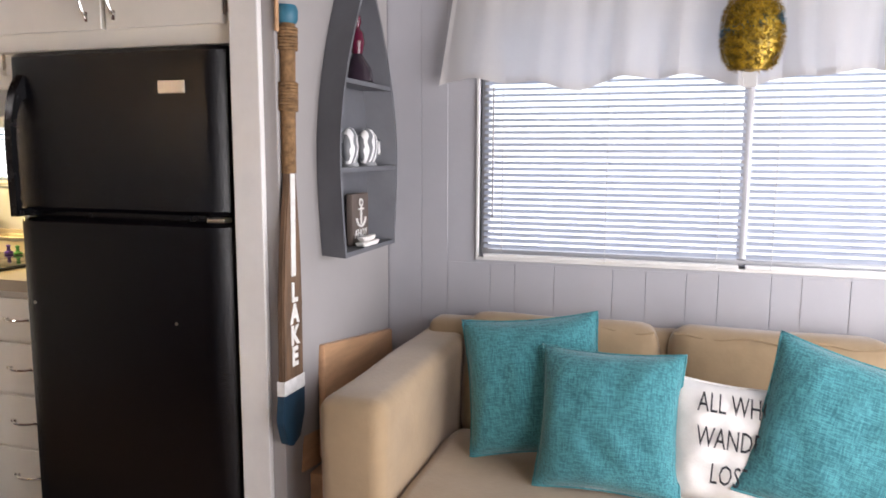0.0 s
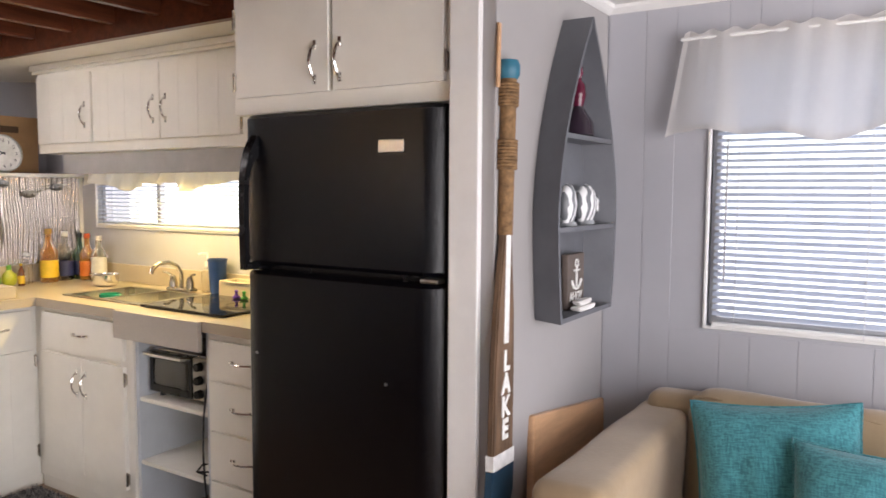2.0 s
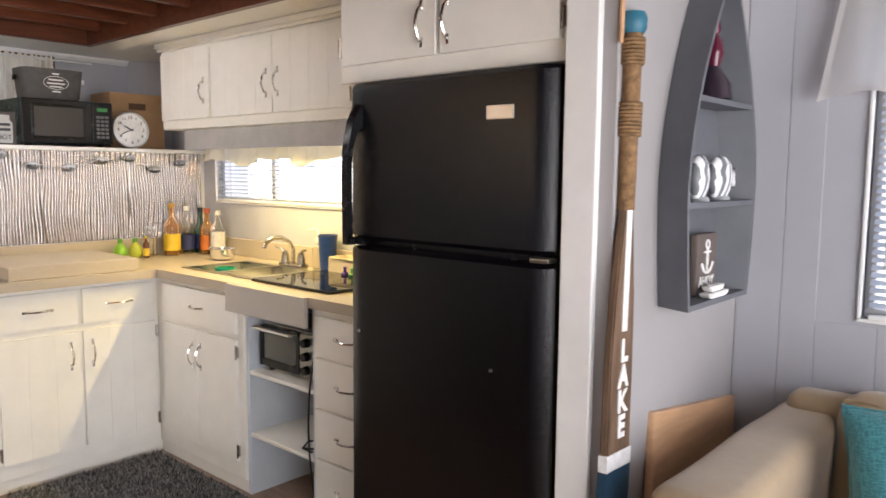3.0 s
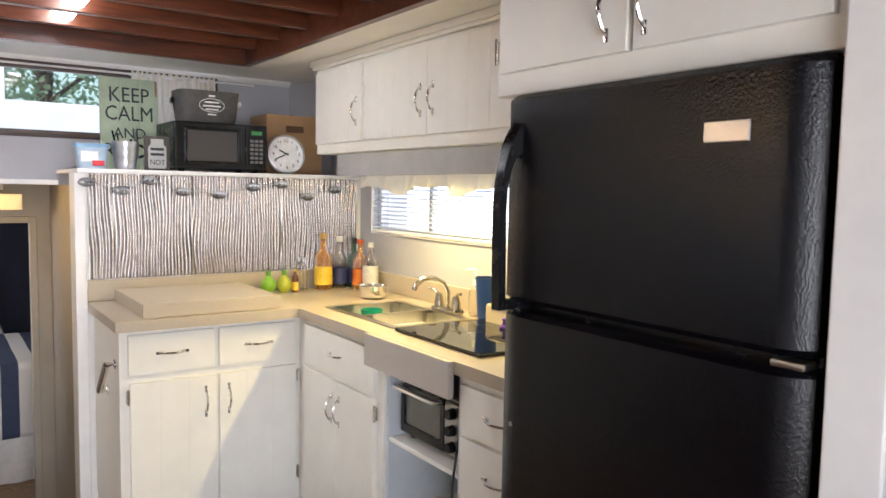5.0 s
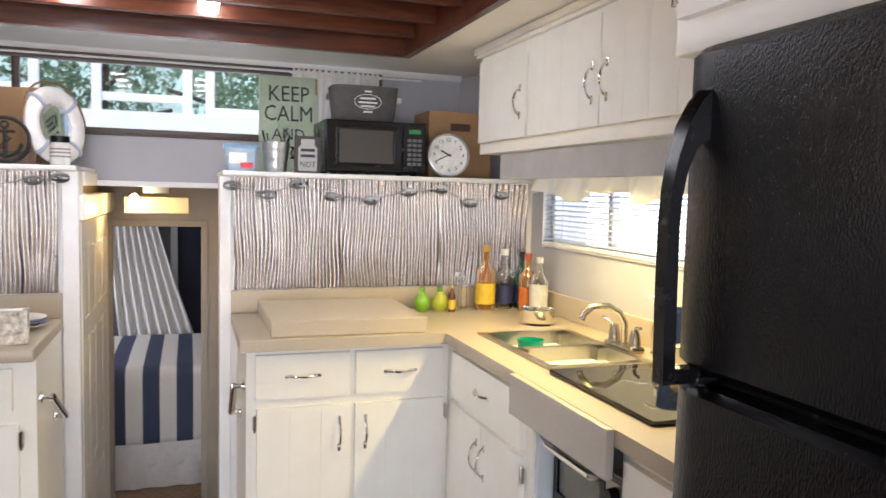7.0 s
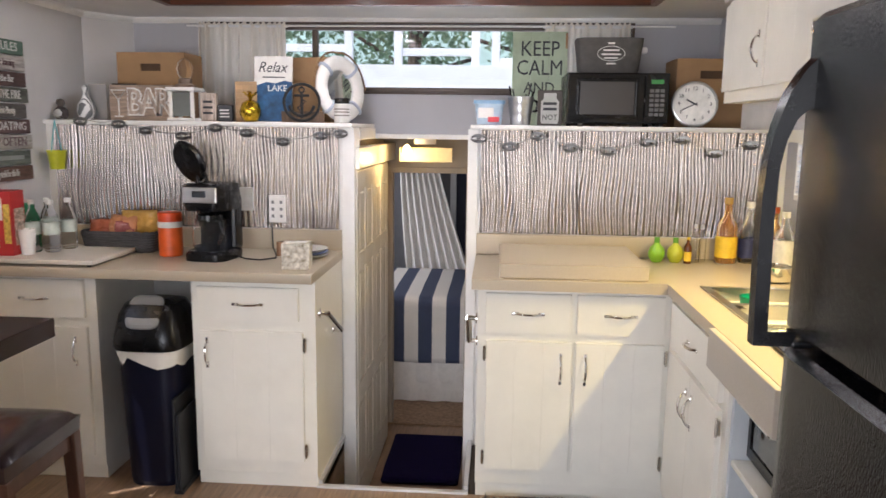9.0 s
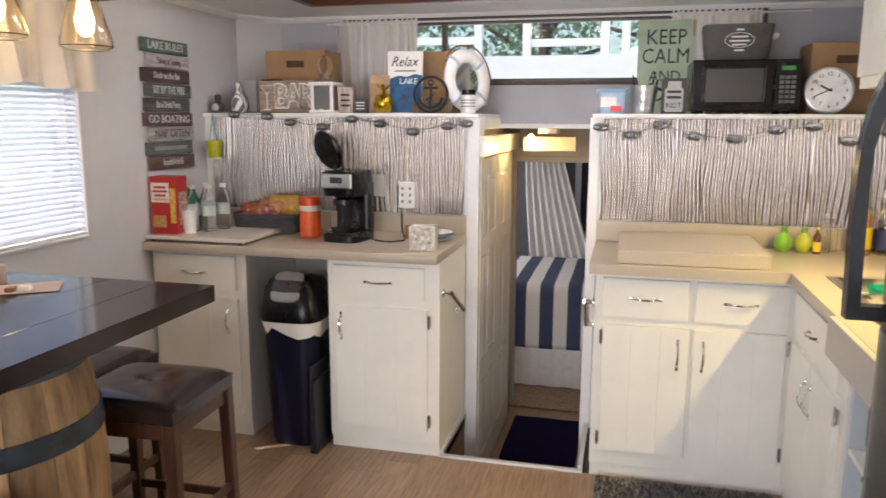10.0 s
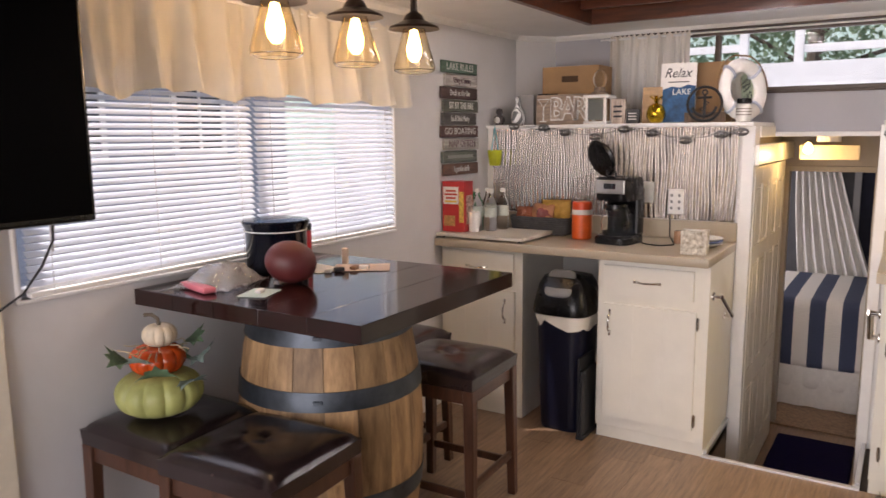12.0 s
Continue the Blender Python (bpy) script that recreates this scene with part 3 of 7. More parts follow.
def hinge(parent, x, y, z):
    bm = box(bmesh.new(), x - 0.006, y - 0.006, z - 0.024, x + 0.006, y + 0.004, z + 0.024, 0.0015)
    cyl(bm, (x, y - 0.007, z - 0.03), (x, y - 0.007, z + 0.03), 0.004, seg=8)
    return part("hinge", bm, NICKEL, parent, "nickel hinge")


def front(parent, x0, x1, z0, z1, kind, grip=None, hang=None, gripz=None, boards=3, y=-0.018):
    """A drawer or door front; boards: upright boards with a fine groove between."""
    n = boards if kind == "door" else 1
    out = [(x0, 0.0), (x0, y + 0.002), (x0 + 0.002, y)]
    for k in range(1, n):
        a = x0 + (x1 - x0) * k / n
        out += [(a - 0.0014, y), (a, y + 0.0013), (a + 0.0014, y)]
    out += [(x1 - 0.002, y), (x1, y + 0.002), (x1, 0.0)]
    bm = bmesh.new()
    lo, hi = ([bm.verts.new((a, b, z)) for a, b in out] for z in (z0, z1))
    for k in range(len(out)):
        q = (k + 1) % len(out)
        bm.faces.new((lo[k], lo[q], hi[q], hi[k]))
    bm.faces.new(lo)
    bm.faces.new(hi)
    o = part(kind, bm, WHITE, parent)
    if kind == "drawer":
        pull(o, (x0 + x1) / 2, y, (z0 + z1) / 2, False)
    else:
        if grip is not None:
            pull(o, grip, y, gripz, True)
        if hang is not None:
            for z in (z0 + 0.05, z1 - 0.05):
                hinge(o, hang, y + 0.006, z)
    return o


def carcass(parent, w, d, z0, z1, t=0.02, closed=True, kick=0.06, material=None):
    bm = bmesh.new()
    if closed:
        box(bm, 0, 0, z0 + kick, w, d, z1, 0.002)
    else:
        box(bm, 0, 0, z0 + kick, t, d, z1, 0.002)
        box(bm, w - t, 0, z0 + kick, w, d, z1, 0.002)
        box(bm, t, d - 0.012, z0 + kick, w - t, d, z1)
        box(bm, t, 0.0, z1 - 0.03, w - t, d - 0.012, z1 - 0.002)
    if kick:
        box(bm, 0.003, 0.012, z0, w - 0.003, d, z0 + kick)
    return part("body", bm, material or WHITE, parent)


FX, FY = -3.53, 2.115
u = thing("base_cabinet", "white painted base cabinet beside the waste bin", "cabinet", (FX, -0.645, 0), 90, "kitchen base cabinets")
carcass(u, 0.475, 0.51, 0, 0.873)
front(u, 0.012, 0.43, 0.70, 0.855, "drawer")
front(u, 0.012, 0.435, 0.11, 0.66, "door", 0.385, None, 0.56)
u = thing("base_cabinet", "white painted base cabinet with a grab rail on its side", "cabinet", (FX, 0.225, 0), 90, "kitchen base cabinets")
carcass(u, 0.505, 0.51, 0, 0.873)
front(u, 0.03, 0.44, 0.71, 0.845, "drawer")
front(u, 0.035, 0.455, 0.12, 0.665, "door", 0.065, 0.463, 0.575)
u = thing("base_cabinet", "white painted corner base cabinet with two doors", "cabinet", (FX, 1.375, 0), 90, "kitchen base cabinets")
carcass(u, 1.30, 0.51, 0, 0.873)
front(u, 0.03, 0.36, 0.695, 0.85, "drawer")
front(u, 0.382, 0.715, 0.695, 0.85, "drawer")
front(u, 0.035, 0.37, 0.13, 0.66, "door", 0.325, 0.028, 0.555)
front(u, 0.382, 0.72, 0.13, 0.66, "door", 0.42, 0.727, 0.555)
u = thing("sink_cabinet", "white painted sink cabinet with paired doors", "cabinet", (FX + 0.002, FY, 0), 0, "kitchen base cabinets")
carcass(u, 0.735, 0.56, 0, 0.873)
front(u, 0.08, 0.69, 0.69, 0.85, "drawer")
front(u, 0.08, 0.385, 0.135, 0.665, "door", 0.352, None, 0.55, 1)
front(u, 0.388, 0.69, 0.135, 0.665, "door", 0.418, 0.70, 0.55, 1)
u = thing("open_shelf_unit", "open white shelf bay below the cooktop", "shelf", (-2.79, FY, 0), 0, "kitchen base cabinets")
for x in (0.0, 0.442):
    part("side_panel", B(x, 0.01, 0.0, x + 0.018, 0.56, 0.873, bev=0), BLUEGREY, u)
part("back_panel", B(0.018, 0.545, 0, 0.442, 0.56, 0.873, bev=0), BLUEGREY, u)
part("pipe_cover", B(0.30, 0.40, 0.277, 0.441, 0.544, 0.525, bev=0.003), mat("dark_back_board", (0.10, 0.10, 0.105), 0.7), u, "dark grey cover board")
for z in (0.275, 0.545):
    part("shelf", B(0.018, 0.012, z - 0.018, 0.442, 0.545, z), WHITE, u)
u = thing("drawer_cabinet", "white painted cabinet of four drawers", "cabinet", (-2.325, FY, 0), 0, "kitchen base cabinets")
carcass(u, 0.395, 0.56, 0, 0.873)
for a, b in ((0.70, 0.845), (0.505, 0.685), (0.31, 0.49), (0.10, 0.295)):
    front(u, 0.02, 0.375, a, b, "drawer")

# worktops
ct = thing("worktop", "beige laminate worktop with a short upstand", "worktop", (-3.75, 0.05, 0.875))
part("slab", B(-0.295, -0.695, 0.0, 0.29, 0.685, 0.04, bev=0.004), COUNTER, ct)
part("upstand", B(-0.295, -0.695, 0.041, -0.277, 0.685, 0.135, bev=0.003), COUNTER, ct)
ct = thing("worktop", "beige laminate corner worktop with sink and cooktop", "worktop", (-3.2, 2.1, 0.875))
bm = bmesh.new()
for a in ((-4.045, 1.35, -3.455, 2.08), (-4.045, 2.08, -3.40, YR), (-3.40, 2.08, -2.87, 2.20), (-3.40, 2.54, -2.87, YR), (-2.87, 2.08, -1.93, YR)):
    box(bm, a[0] + 3.2, a[1] - 2.1, 0, a[2] + 3.2, a[3] - 2.1, 0.04)
bmesh.ops.remove_doubles(bm, verts=bm.verts, dist=0.0005)
part("slab", bm, COUNTER, ct, smooth=False)
bm = bmesh.new()
box(bm, -0.845, -0.75, 0.041, -0.827, 0.57, 0.135, 0.003)
box(bm, -0.827, 0.57, 0.041, 1.27, 0.588, 0.135, 0.003)
part("upstand", bm, COUNTER, ct)
part("apron", B(0.36, -0.042, -0.075, 0.885, -0.022, 0.0405, bev=0.002), APRON, ct, "deep grey-beige apron below the cooktop")

# cover boards on the worktops
single("cover_board", B(-0.255, -0.28, 0, 0.255, 0.28, 0.055, bev=0.003), COUNTER, "thick beige laminate cover board on the worktop", "board", (-3.745, 1.735, 0.916))
u = thing("cutting_board", "thin beige board on small feet on the worktop", "board", (-3.655, -0.395, 0.916))
part("panel", B(-0.175, -0.25, 0.008, 0.175, 0.25, 0.026, bev=0.002), mat("pale_board", (0.60, 0.55, 0.48), 0.4), u)
for x in (-0.15, 0.15):
    for y in (-0.22, 0.22):
        part("foot", cyl(bmesh.new(), (x, y, 0), (x, y, 0.009), 0.01), BLACKMATT, u)

# sink
u = thing("kitchen_sink", "stainless steel double bowl sink set in the worktop", "sink", (-3.135, 2.37, 0.915))
bm = bmesh.new()
holed(bm, -0.28, 0.28, -0.185, 0.185, [(-0.255, -0.012, -0.155, 0.155), (0.012, 0.255, -0.155, 0.155)], lambda a, b, c, d: box(bm, a, c, 0.001, b, d, 0.006))
part("rim", bm, STEEL, u)
for x0, x1 in ((-0.258, -0.009), (0.009, 0.258)):
    bm = bmesh.new()
    bmesh.ops.create_cube(bm, size=1, matrix=Matrix.LocRotScale(((x0 + x1) / 2, 0, -0.055), None, (x1 - x0, 0.316, 0.11)))
    bmesh.ops.delete(bm, geom=[f for f in bm.faces if f.normal.z > 0.5], context="FACES")
    bmesh.ops.bevel(bm, geom=[e for e in bm.edges if not e.is_boundary], offset=0.035, segments=4, affect="EDGES")
    part("bowl", bm, STEEL, u)
u = thing("tap", "brushed nickel tap with two lever handles", "tap", (-3.06, 2.575, 0.9155))
part("base", B(-0.085, -0.028, 0, 0.085, 0.028, 0.022, bev=0.008), NICKEL, u)
part("spout", tube([(0, 0, 0.02), (0, 0, 0.09), (-0.004, -0.02, 0.125), (-0.012, -0.06, 0.148), (-0.022, -0.11, 0.146), (-0.028, -0.14, 0.122), (-0.03, -0.148, 0.10)], 0.011, 12), NICKEL, u)
for s in (-1, 1):
    bm = lathe([(0.021, 0), (0.019, 0.03), (0.012, 0.055), (0.0, 0.06)], 16, (s * 0.062, 0, 0.02))
    tube([(s * 0.062, 0, 0.07), (s * 0.085, -0.01, 0.088), (s * 0.115, -0.015, 0.092)], 0.006, 8, bm)
    part("lever", bm, NICKEL, u)
u = thing("cooktop", "black glass two-ring cooktop in the worktop", "cooktop", (-2.56, 2.375, 0.916))
part("glass_top", B(-0.255, -0.205, 0, 0.255, 0.205, 0.012, bev=0.003), BLACKGLASS, u)
ring = mat("cooktop_ring", (0.09, 0.09, 0.095), 0.25)
for x, r in ((-0.12, 0.085), (0.12, 0.07)):
    bm = bmesh.new()
    tube([(x + r * math.cos(a), 0.02 + r * math.sin(a), 0.0122) for a in (2 * math.pi * k / 40 for k in range(40))], 0.0007, 4, bm, True)
    part("ring", bm, ring, u)

# silver wave panels
def wave_panel(w, h, seed):
    nx, nz = int(w / 0.0016), 60
    rnd = random.Random(seed)
    off = rnd.uniform(0, 40)

    def f(u, v):
        x, z = u * w, v * h
        ph = x / 0.0275 + 0.55 * noise.noise((x * 7 + off, z * 3.4, 0)) + 0.24 * noise.noise((x * 15 + off, z * 5.5, 3))
        s = 0.5 + 0.5 * math.sin(2 * math.pi * ph)
        return Vector((x, -0.003 - 0.0082 * s, z))
    return sheet(f, nx, nz)


for y0, ws in ((-0.612, (0.66, 0.675)), (1.362, (0.44, 0.44, 0.42))):
    y = y0
    for k, w in enumerate(ws):
        u = single("wave_panel", wave_panel(w - 0.0015, 0.462, int(y * 50) + 90), SILVER, "silver panel with wavy upright ridges above the worktop", "panel", (-4.043, y, 1.012), 90, "wave panels")
        y += w

# wall cabinets over the sink
u = thing("wall_cabinet", "white painted wall cabinet with three doors above the sink", "cabinet", (-3.86, 2.35, 0), 0)
carcass(u, 1.93, 0.335, 1.59, 2.0, kick=0)
bm = box(bmesh.new(), -0.02, -0.03, 2.0, 1.93, 0.335, 2.03 - 0.002, 0.004)
box(bm, -0.012, -0.02, 1.985, 1.93, 0, 2.0, 0.003)
part("cornice", bm, WHITE, u)
for a, b, g, hg in ((0.02, 0.475, 0.43, None), (0.495, 0.985, 0.945, None), (0.99, 1.49, 1.03, 1.498), (1.505, 1.92, 1.56, 1.497)):
    front(u, a, b, 1.635, 1.965, "door", g, hg, 1.765, 4)
single("light_fascia", B(0, 0, 0, 1.76, 0.018, 0.10, bev=0.002), mat("grey_fascia", (0.42, 0.41, 0.40), 0.6), "grey board hiding the light under the wall cabinet", "board", (-3.69, 2.372, 1.486))
u = thing("undercabinet_tube", "slim white tube fitting under the wall cabinet", "light", (-2.95, 2.425, 1.5))
part("housing", B(-0.47, -0.03, 0.0, 0.47, 0.03, 0.036), WHITE, u)

# refrigerator and its enclosure
u = thing("fridge_cabinet", "white painted cabinet over the refrigerator", "cabinet", (-1.93, 1.912, 0), 0)
bm = box(bmesh.new(), 0, 0, 1.648, 0.835, 0.77, 2.028, 0.003)
part("body", bm, WHITE, u)
front(u, 0.025, 0.41, 1.70, 1.995, "door", 0.36, 0.018, 1.785, 1)
front(u, 0.425, 0.805, 1.70, 1.995, "door", 0.455, 0.814, 1.785, 1)
setting("wall_fridge_side", box(bmesh.new(), -1.095, 1.90, 0, -0.97, YR, CEILZ, 0.004), mat("warm_grey_paint", (0.37, 0.355, 0.35), 0.55, var=0.03, scale=3, bump=0.08, bscale=60), "pale wall beside the refrigerator", "wall")
setting("fridge_stile", box(bmesh.new(), -1.097, 1.878, 0, -1.008, 1.90, CEILZ, 0.004), TRIM, "white upright board beside the refrigerator", "trim")
setting("fridge_partition", box(bmesh.new(), -1.945, 2.095, 0, -1.927, YR, 1.645), WHITE, "white panel between drawers and refrigerator", "wall")
u = thing("refrigerator", "black textured top-freezer refrigerator", "refrigerator", (-1.4835, 1.87, 0))
W2 = 0.361
part("cabinet_box", B(-W2 + 0.004, 0.06, 0.03, W2 - 0.004, 0.75, 1.632, bev=0.006), FRIDGE, u)


def fridge_door(z0, z1, name):
    def prof(x):
        a = abs(x) / W2
        return (0.034 if x > 0 else 0.014) * max(0, (a - 0.86) / 0.14) ** 2.0
    n = 28
    bm = bmesh.new()
    xs = [-W2 + 2 * W2 * k / n for k in range(n + 1)]
    rows = []
    for z, inset in ((z0, 0.012), (z0 + 0.012, 0), (z1 - 0.012, 0), (z1, 0.012)):
        rows.append([bm.verts.new((x, prof(x) + inset, z)) for x in xs])
    back = [[bm.verts.new((x, 0.057, z)) for x in xs] for z in (z0, z1)]
    for a, b in zip(rows, rows[1:]):
        for k in range(n):
            bm.faces.new((a[k], a[k + 1], b[k + 1], b[k]))
    for a, b in ((back[0], rows[0]), (rows[-1], back[1]), (back[1], back[0])):
        for k in range(n):
            bm.faces.new((a[k], a[k + 1], b[k + 1], b[k]))
    for e in (0, n):
        bm.faces.new([r[e] for r in rows] + [back[1][e], back[0][e]])
    return part(name, bm, FRIDGE, u)


fd = fridge_door(1.180, 1.642, "freezer_door")
fl = fridge_door(0.07, 1.160, "fridge_door")
part("toe_grille", B(-W2 + 0.01, 0.04, 0.0, W2 - 0.01, 0.09, 0.065), BLACK, u)
part("gasket", B(-W2 + 0.012, 0.045, 1.161, W2 - 0.012, 0.059, 1.179, bev=0), BLACK, u)
part("badge", B(0.165, -0.004, 1.515, 0.25, 0.004, 1.550, bev=0.002), mat("satin_badge", (0.75, 0.72, 0.68), 0.3, 0.8), fd, "plain satin metal badge")
# flared at the top, where it grows out of the door, and squared off below
hx = -W2 + 0.045
bm = bmesh.new()
rings = []
for yo, zo, yi, zi, hw in ((0.004, 1.582, 0.004, 1.508, 0.018), (-0.014, 1.563, -0.006, 1.509, 0.017), (-0.033, 1.530, -0.020, 1.495, 0.016), (-0.047, 1.485, -0.031, 1.465, 0.014), (-0.055, 1.440, -0.037, 1.430, 0.013), (-0.058, 1.390, -0.039, 1.388, 0.0125), (-0.058, 1.300, -0.038, 1.300, 0.0125), (-0.056, 1.205, -0.036, 1.205, 0.0125), (-0.055, 1.166, -0.035, 1.188, 0.0125), (0.006, 1.166, 0.006, 1.188, 0.0125)):
    rings.append([bm.verts.new(p) for p in ((hx - hw, yo, zo), (hx + hw, yo, zo), (hx + hw, yi, zi), (hx - hw, yi, zi))])
for p, q in zip(rings, rings[1:]):
    for k in range(4):
        bm.faces.new((p[k], p[(k + 1) % 4], q[(k + 1) % 4], q[k]))
bm.faces.new(rings[0])
bm.faces.new(rings[-1])
bmesh.ops.bevel(bm, geom=[e for e in bm.edges if e.calc_face_angle(0) > 0.9], offset=0.006, segments=3, affect="EDGES", profile=0.5)
part("freezer_handle", bm, BLACK, fd, "black bowed freezer handle")
for x in (W2 - 0.03, -W2 + 0.03):
    part("hinge", B(x - 0.028, 0.0, 1.163, x + 0.028, 0.04, 1.175, bev=0.003), BLACK if x < 0 else STEEL, u)
# top hinge hidden under the cabinet
part("top_hinge", B(W2 - 0.08, 0.065, 1.632, W2 - 0.01, 0.12, 1.644, bev=0.003), BLACK, u)
for x, z in ((W2 - 0.17, 0.87), (-W2 + 0.045, 0.90)):
    part("screw_cap", cyl(bmesh.new(), (x, -0.001, z), (x, -0.004, z), 0.005, seg=10), STEEL, fl)


# ---- sofa corner ----
def cushion(w, h, d, puff=1.0, crown=0.16, nu=24, corner=0.0, seed=1, wrinkle=0.004):
    """A stuffed cushion standing in x and z, thick along y."""
    bm = bmesh.new()
    for s in (-1, 1):
        g = []
        for i in range(nu + 1):
            row = []
            for j in range(nu + 1):
                a, b = 2 * i / nu - 1, 2 * j / nu - 1
                e = (max(0, 1 - abs(a) ** 3.2) * max(0, 1 - abs(b) ** 3.2)) ** 0.62
                pin = 1 - 0.07 * corner * (1 - abs(b) ** 2) * abs(a) ** 2
                pin2 = 1 - 0.07 * corner * (1 - abs(a) ** 2) * abs(b) ** 2
                wr = wrinkle * noise.noise((a * 3 + seed, b * 3, s * 2)) * e
                row.append(bm.verts.new((a * w / 2 * pin, s * (d / 2 * e * puff + wr), b * h / 2 * pin2)))
            g.append(row)
        for i in range(nu):
            for j in range(nu):
                bm.faces.new((g[i][j], g[i + 1][j], g[i + 1][j + 1], g[i][j + 1]))
    bmesh.ops.remove_doubles(bm, verts=bm.verts, dist=0.0004)
    return bm


def padded(x0, y0, z0, x1, y1, z1, r=0.05, seed=1, amp=0.006, cuts=10):
    """A padded block with soft edges."""
    bm = bmesh.new()
    bmesh.ops.create_cube(bm, size=1, matrix=Matrix.LocRotScale(((x0 + x1) / 2, (y0 + y1) / 2, (z0 + z1) / 2), None, (x1 - x0, y1 - y0, z1 - z0)))
    bmesh.ops.bevel(bm, geom=bm.edges[:], offset=r, segments=4, affect="EDGES", profile=0.5)
    bmesh.ops.subdivide_edges(bm, edges=[e for e in bm.edges if e.calc_length() > 0.12], cuts=cuts, use_grid_fill=True)
    for v in bm.verts:
        n = noise.noise(v.co * 4 + Vector((seed, 0, 0)))
        v.co += v.normal * amp * n
        c = Vector(((x0 + x1) / 2, (y0 + y1) / 2, (z0 + z1) / 2))
        v.co += (v.co - c) * 0.03 * (1 - min(1, (v.co - c).length / (0.5 * max(x1 - x0, y1 - y0))))
    return bm


u = thing("sofa", "tan microsuede three-seat sofa under the window", "sofa", (0.28, 2.2, 0))
part("base", padded(-0.92, -0.40, 0.08, 1.2, 0.44, 0.30, 0.03), SOFA, u)
bm = padded(-1.085, -0.43, 0.06, -0.905, 0.44, 0.735, 0.038, 4)
part("armrest", bm, SOFA, u)
for k in range(3):
    x = -0.91 + k * 0.67
    part("seat_cushion", padded(x, -0.44, 0.27, x + 0.66, 0.22, 0.46, 0.05, 7 + k, 0.012), SOFA, u)
    bm = padded(x + 0.005, 0.0, 0.42, x + 0.655, 0.22, 0.86, 0.07, 20 + k, 0.016)
    bm.transform(pose(0, 0.16, -0.03, -9, 0, 0))
    cu = part("back_cushion", bm, SOFA, u)
    tilt = pose(0, 0.16, -0.03, -9, 0, 0)
    zz = 0.835
    for yy in (0.012, 0.205):
        part("piping", tube([tilt @ Vector((x + 0.02 + 0.61 * k2 / 24, yy + 0.004 * math.sin(k2 * 1.9), zz + 0.006 * math.sin(k2 * 0.8 + k))) for k2 in range(25)], 0.0045, 6), SOFA, cu)
part("back", padded(-1.05, 0.34, 0.2, 1.2, 0.46, 0.78, 0.04), SOFA, u)
for x in (-1.0, 1.1):
    for y in (-0.36, 0.36):
        part("foot", cyl(bmesh.new(), (x, y, 0), (x, y, 0.09), 0.025, 0.032), ESPRESSO, u)


def throw_pillow(pos, rx, ry, rz, w, material, label, seed):
    u = thing("throw_pillow", label, "pillow", pos, rz, "throw pillows", rx, ry)
    bm = cushion(w, w, 0.15, 1, seed=seed, corner=1.0, wrinkle=0.010, nu=36)
    bm.transform(Matrix.Translation((0, 0, w / 2)))
    part("cover", bm, material, u)
    ed = []
    for k in range(96):
        s, f = divmod(k, 24)
        a = 2 * f / 24 - 1
        pin = 1 - 0.07 * (1 - a * a)
        x, z = ((a, -pin), (pin, a), (-a, pin), (-pin, -a))[s]
        ed.append((x * w / 2 * 1.002, 0, z * w / 2 * 1.002 + w / 2))
    part("seam", tube(ed, 0.0035, 6, None, True), material, u)
    return u
throw_pillow((-0.30, 2.17, 0.485), -14, -7, 4, 0.405, TEAL, "teal chenille throw pillow leaning on the sofa back", 3)
throw_pillow((-0.098, 2.02, 0.462), -20, -1, -3, 0.385, TEAL, "teal chenille throw pillow standing in front of another", 5)
throw_pillow((0.415, 2.0, 0.475), -22, 15, -4, 0.42, TEAL, "teal chenille throw pillow tilted to one side", 8)
u = throw_pillow((0.185, 2.06, 0.455), -18, 5, 2, 0.32, LINEN, "white linen pillow lettered in dark script", 9)
for s, z in (("ALL WHO", 0.258), ("WANDER", 0.172), ("LOST", 0.085)):
    me = words(s, 0.072, u, INK, 0.012, -0.092, z, "lettering", 0.58)
    for v in me.data.vertices:
        a, b = v.co.x / 0.16, (v.co.z - 0.16) / 0.16
        e = (max(0, 1 - abs(a) ** 3.2) * max(0, 1 - abs(b) ** 3.2)) ** 0.62
        v.co.y = -(0.075 * e + 0.014)

# ---- dining corner ----
u = thing("bar_table", "dark varnished plank top on a whiskey barrel", "table", (-2.09, -0.165, 0))
for k in range(5):
    part("top_plank", B(-0.42, -0.455 + 0.182 * k, 0.925, 0.42, -0.455 + 0.182 * (k + 1) - 0.0003, 0.975, bev=0.0015), TABLEWOOD, u)
BH = 0.925


def belly(z):
    return 0.250 + 0.062 * (1 - ((z - BH / 2) / (BH / 2)) ** 2)


